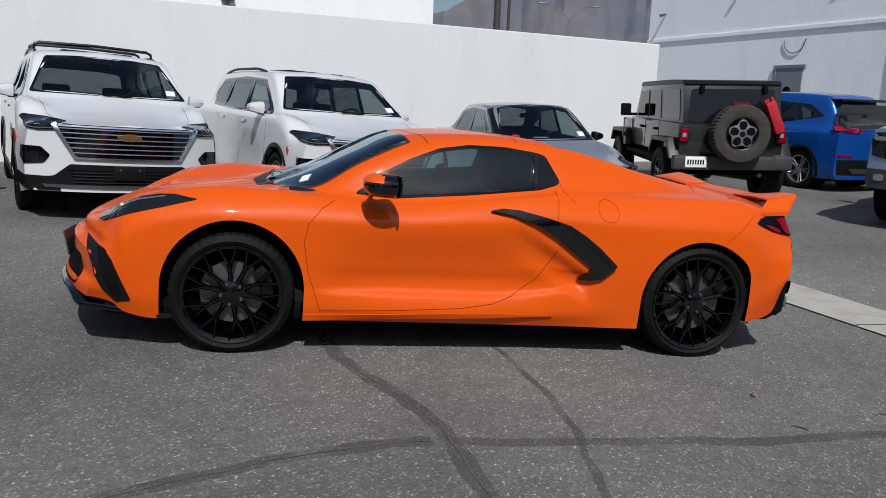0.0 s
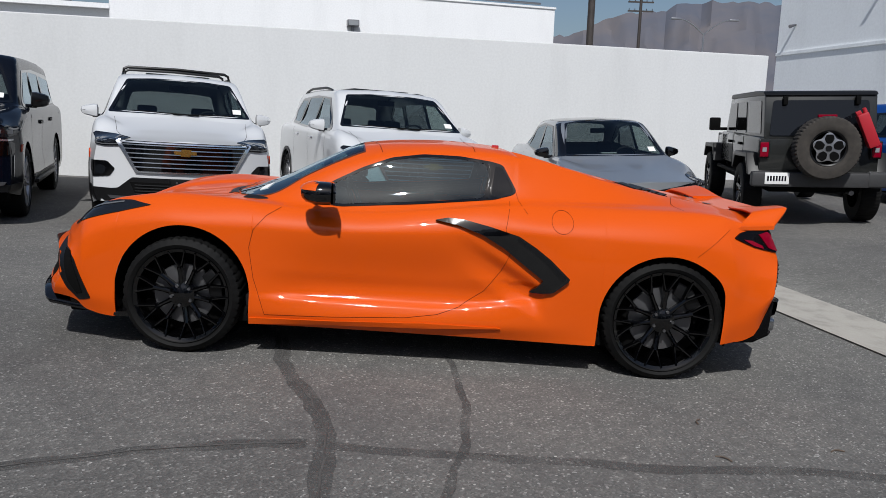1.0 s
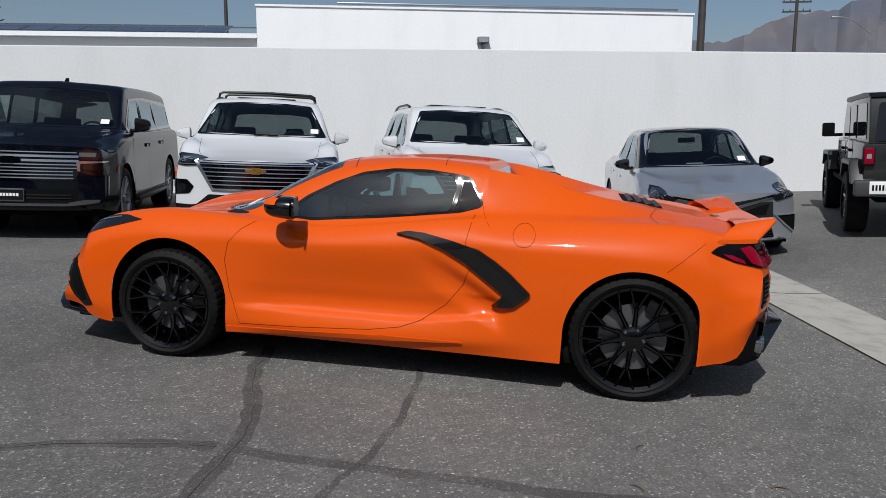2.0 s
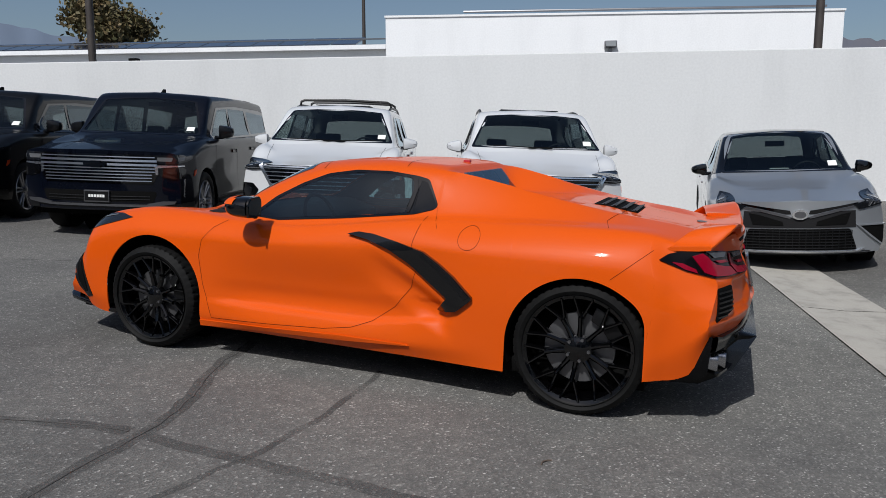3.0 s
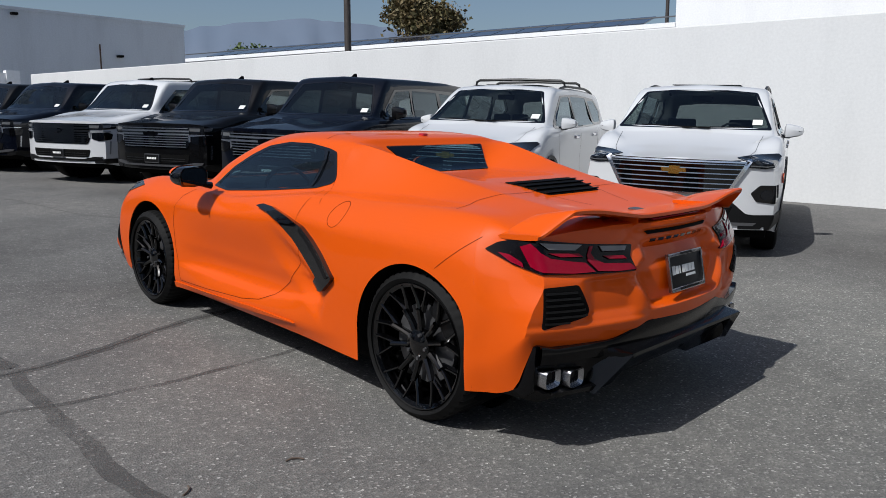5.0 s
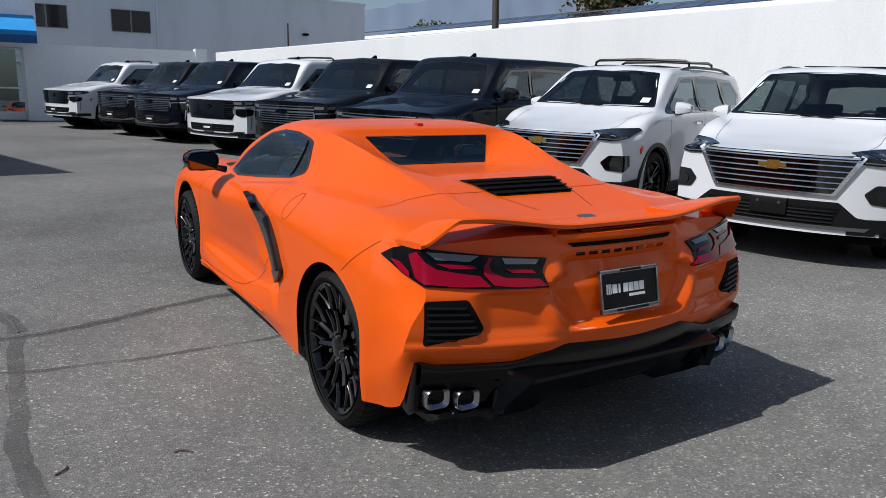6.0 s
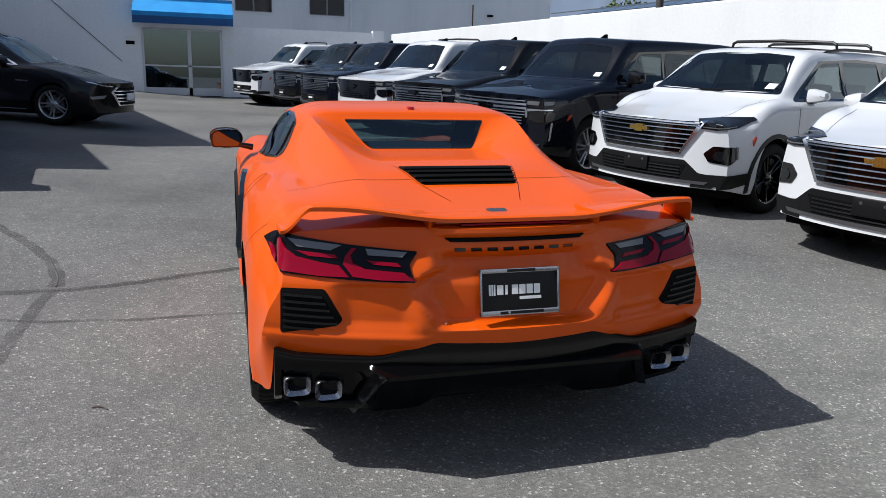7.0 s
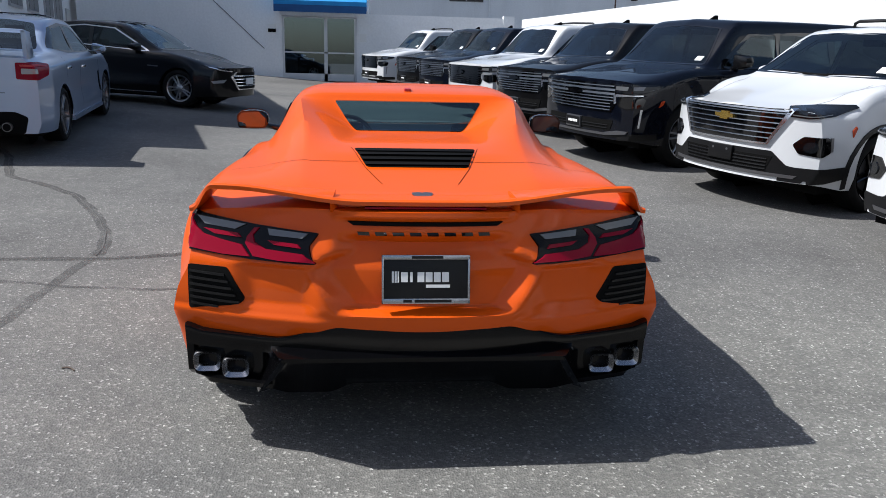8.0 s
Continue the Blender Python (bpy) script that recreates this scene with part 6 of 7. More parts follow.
CAMRY = dict(key="camry", xf=-2.38, xr=2.50, hw=.92, H=1.50, belt=.95, nose=.76, cowl=.985, x_cowl=-1.05, x_top=-.15, x_back=.95, x_deck=1.72, deck=1.05, wb=2.825, arch=.37, tyre=.335, low=.20,
             tumble=.30, rim=.24, spokes=5, twin=True, bend_f=.34, end_low=.22,
             dlo=[(-.80, .97), (-.12, 1.385), (.5, 1.415), (1.0, 1.35), (1.45, 1.08), (.6, 1.0)],
             windows=[[(-.66, .995), (-.10, 1.355), (.30, 1.385), (.30, 1.005)], [(.38, 1.01), (.38, 1.385), (.92, 1.33), (1.12, 1.05)], [(1.18, 1.07), (1.02, 1.24), (1.38, 1.09)]],
             seams=([(-.80, .93), (-.85, .6), (-.80, .32)], [(.34, .98), (.34, .32)], [(1.12, 1.0), (1.1, .75)]), handles=((.12, .83), (.95, .86)),
             mirror=(-.62, .97), mirror_h=.125, mirror_mat=GLOSS_BLACK, screen=[(.72, 1.0), (.56, 1.425), (.28, 1.465)], back_glass=[(.62, 1.08), (.50, 1.37), (.2, 1.40)])
MALIBU = dict(CAMRY, key="malibu", xf=-2.40, xr=2.53, H=1.47, nose=.74, bend_f=.42, mirror_mat=BLACK_PAINT)
WRX = dict(CAMRY, key="wrx", xf=-2.22, xr=2.37, hw=.895, H=1.46, belt=.97, nose=.80, wb=2.65, x_back=.75, x_deck=1.45, deck=1.06, tyre=.325, rim=.24, bend_f=.3,
           dlo=[(-.80, .985), (-.15, 1.34), (.4, 1.375), (.85, 1.33), (1.22, 1.10), (.6, 1.02)],
           windows=[[(-.66, 1.01), (-.12, 1.31), (.22, 1.34), (.22, 1.02)], [(.30, 1.03), (.30, 1.34), (.80, 1.30), (1.08, 1.08)]], mirror_mat=SILVER_BLUE)
BOLT = dict(CAMRY, key="bolt", xf=-2.1, xr=2.2, hw=.885, H=1.66, belt=1.02, nose=.86, cowl=1.06, x_cowl=-1.05, x_top=-.3, x_back=1.55, x_deck=2.05, deck=1.08, wb=2.675, tyre=.335, rim=.24, low=.22, arch=.37, bend_r=.2, bend_f=.3,
            dlo=[(-.85, 1.04), (-.25, 1.44), (.5, 1.49), (1.3, 1.44), (1.62, 1.25), (.6, 1.08)],
            windows=[[(-.70, 1.07), (-.22, 1.40), (.22, 1.44), (.22, 1.09)], [(.30, 1.10), (.30, 1.45), (1.0, 1.41), (1.10, 1.16)], [(1.2, 1.18), (1.1, 1.40), (1.5, 1.27)]], lips=True,
            screen=[(.70, 1.09), (.56, 1.52), (.3, 1.55)], back_glass=[(.66, 1.12), (.55, 1.42), (.2, 1.46)], mirror=(-.7, 1.05))


def dress_traverse(car, T, rack):
    half = lambda z: .49 + (z - .64) * .58
    gr = front(T, car, "grille", [(-.48, .640), (.48, .640), (.66, .965), (-.66, .965)], GLOSS_BLACK, .008, .02, r=.03)[0]
    bars(T, gr, "grille_bar", (.690, .738, .786, .834, .882, .925), half, .010, DARK_CHROME, .022)
    bars(T, gr, "grille_bar", (.950,), .65, .016, CHROME, .020)
    front(T, gr, "grille_edge", [(.475, .630), (.505, .630), (.695, .955), (.69, .97), (.655, .965)], CHROME, .024, .02, True)
    part("grille_edge", panel(T, [(-.49, .628), (.49, .628), (.49, .645), (-.49, .645)], "front", .024, .02, .1, 4.0), CHROME, gr)
    front(T, gr, "emblem", [(-.115, 0.840), (-.05, 0.840), (-.045, 0.820), (.055, 0.820), (.05, 0.840), (.115, 0.840), (.125, 0.876), (.05, 0.876), (.045, 0.896), (-.055, 0.896), (-.05, 0.876), (-.105, 0.876)], GOLD, .035, .012)
    hl = corner(T, car, "headlight", [(-2.49, .69, .985), (-2.50, .66, .905), (-2.40, .82, .893), (-2.22, .95, .920), (-1.95, .985, 1.000), (-1.98, .97, 1.025), (-2.30, .88, 1.01)], LENS_DARK, .014, .02, r=.01)
    for h, s in zip(hl, (1, -1)):
        corner(T, h, "daytime_lamp", [(-2.47, .71, .915), (-2.38, .83, .908), (-2.24, .94, .930), (-2.24, .94, .938), (-2.38, .83, .918), (-2.47, .71, .925)], LENS_SMOKE, .019, .004, sides=(s,))
    fog = corner(T, car, "fog_lamp_bezel", [(-2.46, .74, .655), (-2.40, .80, .735), (-2.22, .93, .735), (-2.20, .95, .60), (-2.26, .91, .555), (-2.42, .78, .575)], GLOSS_BLACK, .008, .02, r=.02)
    for f, s in zip(fog, (1, -1)):
        corner(T, f, "fog_lamp", [(-2.36 + .045 * math.cos(a), .86 + .045 * math.cos(a), .64 + .05 * math.sin(a)) for a in [math.pi * i / 8 for i in range(16)]], LENS_DARK, .016, .01, sides=(s,))
        corner(T, f, "fog_lamp_trim", [(-2.215, .935, .735), (-2.195, .95, .735), (-2.185, .955, .61), (-2.205, .945, .61)], STEEL, .016, .01, sides=(s,))
    lower = front(T, car, "lower_bumper", [(-.78, .29), (.78, .29), (.80, .44), (.68, .455), (.54, .575), (-.54, .575), (-.68, .455), (-.80, .44)], SATIN_BLACK, .008, .02, r=.02)[0]
    corner(T, lower, "bumper_corner", [(-2.50, .66, .285), (-2.50, .66, .445), (-2.2, .94, .45), (-2.0, .98, .47), (-1.985, .98, .36), (-2.2, .93, .31)], SATIN_BLACK, .009, .02)
    inn = front(T, lower, "lower_grille", [(-.50, .38), (.50, .38), (.56, .525), (-.56, .525)], MATT_BLACK, .012, .02)[0]
    bars(T, inn, "grille_bar", (.40, .432, .464, .496), .51, .010, SATIN_BLACK, .02)
    part("skid_trim", panel(T, [(-.75, .34), (.75, .34), (.78, .37), (-.78, .37)], "front", .016, .02, .1, 4.0), STEEL, lower)
    bracket = part("plate_bracket", boxed(TRAVERSE["xf"] - .035, TRAVERSE["xf"] + .02, -.155, .155, .43, .575, bevel=.012), SATIN_BLACK, car, "blank black plate bracket")
    for y in (-.09, .09):
        part("bracket_hole", prism(bmesh.new(), ring(y, .535, .013, 10), TRAVERSE["xf"] - .037, TRAVERSE["xf"] - .033, "x"), STEEL, bracket)
    roof_rails(car, (-.35, 1.6), .68, 1.685, (.0, .85) if rack else (), .07)
    part("sunroof", boxed(-.30, .45, -.40, .40, 1.752, 1.762, bevel=.003), DARK_GLASS, car)
    for s in (-1, 1):
        part("side_marker", panel(T, [(-1.99, .80), (-1.955, .84), (-1.94, .82), (-1.975, .74)], "left" if s < 0 else "right", .012, .01, .03), AMBER, car)
    part("wiper", tubed((-1.45, -.2, 1.255), (-1.38, .55, 1.275), .008, .006, 6), MATT_BLACK, car)
    part("wiper", tubed((-1.45, .1, 1.255), (-1.38, -.6, 1.275), .008, .006, 6), MATT_BLACK, car)
    for s in (-1, 1):
        part("hood_line", strip(T, [(-2.38, s * .60), (-2.0, s * .70), (-1.5, s * .74)], "top", .004, .002, .06, 3.0), MATT_BLACK, car)


AMBER = shader("amber_reflector", (0.45, 0.05, 0.01), 0.25, spec=0.4)


def dress_tahoe(car, T, chrome, paint_m, rack=False, plate=True):
    trim = DARK_CHROME if chrome else GLOSS_BLACK
    gr = front(T, car, "grille", [(-.66, .694), (.66, .694), (.71, .792), (.69, 1.044), (-.69, 1.044), (-.71, .792)], GLOSS_BLACK, .010, .02, r=.03)[0]
    bars(T, gr, "grille_bar", (.722, .760, .798, .836, .874, 1.012), lambda z: .65 if z < .8 else .69, .012, trim, .024)
    bars(T, gr, "grille_bar", (.918, .968), .71, .026, trim, .028)
    front(T, gr, "emblem", [(-.14, .902), (-.06, .902), (-.055, .881), (.065, .881), (.06, .902), (.14, .902), (.15, .937), (.06, .937), (.055, .960), (-.065, .960), (-.06, .937), (-.13, .937)], GLOSS_BLACK, .045, .02)
    hl = corner(T, car, "headlight", [(-2.52, .70, 1.039), (-2.52, .70, .941), (-2.40, .87, .937), (-2.20, .98, .960), (-2.04, 1.0, 1.002), (-2.06, .99, 1.039), (-2.35, .91, 1.048)], LENS_DARK, .014, .02, r=.012)
    for h, s in zip(hl, (1, -1)):
        corner(T, h, "lamp_bowl", [(-2.50, .73, 1.016), (-2.50, .73, .969), (-2.41, .85, .965), (-2.40, .86, 1.016)], LENS_SMOKE, .020, .004, r=.01, sides=(s,))
        corner(T, h, "lamp_bowl", [(-2.36, .89, 1.016), (-2.36, .89, .969), (-2.26, .95, .974), (-2.24, .96, 1.016)], STEEL, .020, .004, r=.01, sides=(s,))
        corner(T, h, "daytime_lamp", [(-2.52, .71, .918), (-2.36, .90, .918), (-2.26, .96, .918), (-2.26, .96, .904), (-2.40, .87, .899), (-2.50, .74, .885), (-2.50, .74, .802), (-2.515, .72, .802)], CHROME if chrome else LENS_CLEAR, .014, .006, sides=(s,))
        corner(T, h, "lower_lamp_bezel", [(-2.49, .76, .881), (-2.30, .935, .895), (-2.22, .97, .867), (-2.25, .96, .774), (-2.42, .85, .746), (-2.49, .76, .783)], GLOSS_BLACK, .010, .01, r=.02, sides=(s,))
        corner(T, h, "corner_slot", [(-2.27, .945, .746), (-2.245, .955, .746), (-2.265, .945, .522), (-2.285, .935, .522)], CHROME if chrome else LENS_CLEAR, .010, .006, sides=(s,))
    low = front(T, car, "lower_grille", [(-.66, .466), (.66, .466), (.70, .596), (-.70, .596)], MATT_BLACK, .008, .02, r=.03)[0]
    bars(T, low, "grille_bar", (.494, .531, .530,), .62, .010, SATIN_BLACK, .015)
    lb = front(T, car, "lower_bumper", [(-.80, .345), (.80, .345), (.82, .438), (-.82, .438)], SATIN_BLACK, .008, .02)[0]
    corner(T, lb, "bumper_corner", [(-2.47, .78, .345), (-2.47, .78, .438), (-2.2, .97, .447), (-2.03, 1.0, .447), (-2.02, 1.0, .373)], SATIN_BLACK, .009, .02)
    corner(T, lb, "skid_end", [(-2.52, .60, .405), (-2.52, .60, .443), (-2.46, .76, .475), (-2.36, .86, .475), (-2.38, .85, .443), (-2.46, .76, .424)], STEEL if chrome else SATIN_BLACK, .024, .03)
    part("skid_trim", panel(T, [(-.60, .405), (.60, .405), (.60, .433), (-.60, .433)], "front", .022, .03, .1, 4.0), STEEL if chrome else SATIN_BLACK, lb)
    x0 = TAHOE["xf"]
    if plate:
        pl = part("plate", boxed(x0 - .035, x0 + .02, -.155, .155, .455, .600, bevel=.006), STEEL, car, "black dealer plate in a bright frame")
        part("plate_face", boxed(x0 - .038, x0 - .034, -.145, .145, .472, .585), SATIN_BLACK, pl, smooth=False)
        for y in range(6):
            part("plate_bar", boxed(x0 - .041, x0 - .037, -.10 + y * .034, -.074 + y * .034, .515, .548), PAPER, pl, smooth=False)
    for s in (-1, 1):
        part("running_board", boxed(-1.0, 1.0, min(s * .90, s * 1.06), max(s * .90, s * 1.06), .34, .39, bevel=.015), SATIN_BLACK, car)
        part("side_marker", panel(T, [(-2.05, .774), (-2.0, .802), (-1.97, .857), (-2.02, .848)], "left" if s < 0 else "right", .012, .01, .03), AMBER, car)
        part("hood_line", strip(T, [(-2.42, s * .45), (-1.5, s * .62)], "top", .004, .002, .06, 3.0), MATT_BLACK, car)
    roof_rails(car, (-.3, 2.1), .74, 1.795, (.0, 1.1) if rack else (), .05)
    part("roof_aerial", prism(bmesh.new(), [(-.45, 1.87), (-.28, 1.87), (-.29, 1.94), (-.33, 1.94)], -.015, .015, "y", .006), MATT_BLACK, car)


ROW_TURN = 14.2
NOSE_TURN = ROW_TURN + 96.0  # noses away from the wall


def nose_at(x, y, p, turn=NOSE_TURN):
    """The pose of a car whose nose stands at a place of the lot."""
    a = radians(turn)
    return on_lot(x - p["xf"] * math.cos(a), y - p["xf"] * math.sin(a), turn)


car, T = make_car("suv", TRAVERSE, WHITE_PAINT, nose_at(.06, 3.82, TRAVERSE) @ Matrix.Diagonal((1, 1.015, 1.015, 1)), "white family SUV with chrome-barred grille and plain roof rails", "parked row of SUVs", ALLOY)
dress_traverse(car, T, False)
car, T = make_car("suv", TRAVERSE, WHITE_PAINT, nose_at(-2.66, 3.34, TRAVERSE) @ Matrix.Diagonal((1, 1.015, 1.015, 1)), "white family SUV with black roof cross bars and black wheels", "parked row of SUVs", GLOSS_BLACK)
dress_traverse(car, T, True)
for pm, ch, rk, lab, nx, ny in (
        (NAVY_PAINT, True, False, "large navy blue SUV with chrome grille bars", -5.2, 2.48), (GREY_PAINT, True, False, "large dark grey SUV with chrome grille bars", -8.15, 2.2),
        (WHITE_PAINT, False, True, "large white SUV with black grille and roof bars", -10.5, 1.55), (NAVY_PAINT, True, False, "large dark blue SUV among the parked row", -13.9, 1.12),
        (GREY_PAINT, True, False, "large charcoal SUV among the parked row", -16.3, .62), (WHITE_PAINT, False, True, "large white SUV at the end of the row", -19.5, -.40)):
    car, T = make_car("large_suv", TAHOE, pm, nose_at(nx, ny, TAHOE), lab, "parked row of SUVs", ALLOY if ch else GLOSS_BLACK)
    dress_tahoe(car, T, ch, pm, rk)


def side(T, car, name, outline, mat, lift=.006, depth=.02, r=.0, sides=(-1, 1)):
    made = []
    for s in sides:
        made.append(part(name, panel(T, rounded(outline, r, 3) if r else outline, "left" if s < 0 else "right", lift, depth, .06), mat, car))
    return made


def rear(T, car, name, outline, mat, lift=.006, depth=.02, r=.0, both=False, limit=.3):
    return [part(name, panel(T, rounded(o, r, 3) if r else o, "rear", lift, depth, .06, 4.0, limit), mat, car) for o in ([outline, mirror_y(outline)] if both else [outline])]


# silver saloon with a black roof, nose out beside the white SUV
car, T = make_car("sedan", CAMRY, SILVER_PAINT, nose_at(2.79, 4.22, CAMRY, NOSE_TURN - 16.0) @ Matrix.Diagonal((1, 1, 1.035, 1)), "silver saloon with a black roof and sharp black grilles", "", ALLOY)
part("roof_panel", panel(T, rounded([(-.16, -.60), (-.24, -.3), (-.27, 0), (-.24, .3), (-.16, .60), (.4, .635), (1.0, .60), (1.05, 0), (1.0, -.60), (.4, -.635)], .05), "top", .004, .004, .1), GLOSS_BLACK, car)
for s in (-1, 1):
    front(T, car, "upper_slot", [(s * .58, .742), (s * .36, .705), (s * .10, .668), (s * .085, .630), (s * .14, .628), (s * .36, .680), (s * .56, .716)], GLOSS_BLACK, .006, .02)
    front(T, car, "grille_wing", [(s * .60, .716), (s * .36, .676), (s * .14, .622), (s * .08, .60), (s * .10, .585), (s * .36, .650), (s * .58, .70)], STEEL, .014, .02)
    ins = front(T, car, "grille_insert", [(s * .50, .640), (s * .40, .622), (s * .17, .553), (s * .16, .515), (s * .46, .520)], MATT_BLACK, .012, .02)[0]
    for i in range(4):
        part("insert_bar", panel(T, [(s * (.20 + .055 * i), .528), (s * (.206 + .055 * i), .528), (s * (.226 + .055 * i), .545 + .015 * i), (s * (.22 + .055 * i), .545 + .015 * i)], "front", .010, .01, .1, 4.0), GLOSS_BLACK, ins)
front(T, car, "grille_surround", [(-.55, .66), (-.36, .655), (-.12, .60), (0, .575), (.12, .60), (.36, .655), (.55, .66), (.56, .485), (-.56, .485)], MATT_GREY, .006, .02)
corner(T, car, "pillar_trim", [(-1.0, .71, 1.0), (-.22, .555, 1.43), (-.10, .60, 1.40), (-.80, .80, .985)], GLOSS_BLACK, .005, .006)
front(T, car, "emblem", [(.078 * math.cos(a), .625 + .052 * math.sin(a)) for a in [math.pi * 2 * i / 20 for i in range(20)]], CHROME, .024, .02)
front(T, car, "emblem_face", [(.058 * math.cos(a), .625 + .036 * math.sin(a)) for a in [math.pi * 2 * i / 20 for i in range(20)]], STEEL, .028, .01)
low_g = front(T, car, "lower_grille", [(-.50, .475), (.50, .475), (.58, .252), (-.58, .252)], MATT_BLACK, .008, .03, r=.02)[0]
bars(T, low_g, "grille_bar", [.275 + .030 * i for i in range(7)], lambda z: .565 - (z - .25) * .3, .006, SATIN_BLACK, .018)
for i in range(17):
    y = -.52 + 1.04 * i / 16
    part("grille_rib", panel(T, [(y - .003, .265), (y + .003, .265), (y + .003, .46), (y - .003, .46)], "front", .014, .02, .12, 4.0), SATIN_BLACK, low_g)
front(T, car, "lower_lip", [(-.70, .195), (.70, .195), (.72, .235), (-.72, .235)], SATIN_BLACK, .014, .02)
front(T, car, "lip_trim", [(-.60, .232), (.60, .232), (.66, .262), (.63, .262), (.58, .244), (-.58, .244), (-.63, .262), (-.66, .262)], CHROME, .022, .02)
hl = corner(T, car, "headlight", [(-2.30, .53, .715), (-2.24, .70, .765), (-2.05, .86, .815), (-1.86, .90, .835), (-1.95, .89, .775), (-2.12, .84, .715), (-2.28, .60, .665)], LENS_DARK, .014, .02, r=.01)
for h, s in zip(hl, (1, -1)):
    corner(T, h, "lamp_reflector", [(-2.225, .69, .735), (-2.10, .82, .780), (-1.95, .885, .812), (-2.0, .875, .775), (-2.13, .81, .728), (-2.23, .68, .698)], STEEL, .018, .004, sides=(s,))
    for w, mat, lift in ((.030, LENS_DARK, .021), (.017, CHROME, .024)):
        corner(T, h, "lamp_bowl", [(-2.08 + .7 * w * math.cos(a), .82 + .7 * w * math.cos(a), .762 + w * math.sin(a)) for a in [math.pi * 2 * i / 14 for i in range(14)]], mat, lift, .004, sides=(s,))
    for k in range(2):
        corner(T, h, "daytime_lamp", [(-2.20 + .04 * k, .71 + .04 * k, .738 + .014 * k), (-2.18 + .04 * k, .73 + .04 * k, .742 + .014 * k), (-2.205 + .04 * k, .705 + .04 * k, .700 + .014 * k), (-2.225 + .04 * k, .685 + .04 * k, .696 + .014 * k)], LENS_DARK, .022, .003, sides=(s,))
corner(T, car, "corner_intake", [(-2.27, .60, .495), (-2.02, .865, .490), (-1.98, .88, .315), (-2.09, .83, .300), (-2.20, .73, .395)], MATT_BLACK, .008, .02, r=.012)
corner(T, car, "intake_edge", [(-2.29, .57, .512), (-2.02, .865, .506), (-2.02, .865, .494), (-2.27, .60, .499), (-2.20, .73, .393), (-2.09, .83, .298), (-2.10, .82, .288), (-2.215, .71, .388)], SILVER_PAINT, .018, .02)
part("dash_card", boxed(-.78, -.70, -.1, .12, 1.02, 1.03), PAPER, car, smooth=False)

# four-wheel drive with its spare wheel, nose to the wall
jeep = thing("off_roader", on_lot(5.75, 7.1, -102) @ Matrix.Diagonal((1, .97, .98, 1)), "dark grey boxy off-roader with spare wheel and red jerry can", "car")
JB, JG = GUNMETAL, DARK_GLASS
jb = boxed(-1.05, 1.95, -.79, .79, .72, 1.22, bevel=.05)
part("body", jb, JB, jeep)
part("hood", boxed(-2.15, -1.0, -.66, .66, .80, 1.17, bevel=.06), JB, jeep)
part("grille_face", boxed(-2.22, -2.14, -.66, .66, .72, 1.16, bevel=.02), JB, jeep)
part("rear_panel", boxed(1.95, 1.985, -.775, .775, .72, 1.20, bevel=.012), JB, jeep)
cab = bmesh.new()
prism(cab, [(-.98, 1.20), (-.62, 1.78), (1.86, 1.80), (1.97, 1.20)], -.735, .735, "y", .03)
part("cabin", cab, JB, jeep)
roof = bmesh.new()
prism(roof, [(-.66, 1.77), (-.55, 1.845), (1.2, 1.865), (1.80, 1.85), (1.90, 1.79)], -.745, .745, "y", .03)
part("hard_top", roof, SATIN_BLACK, jeep)
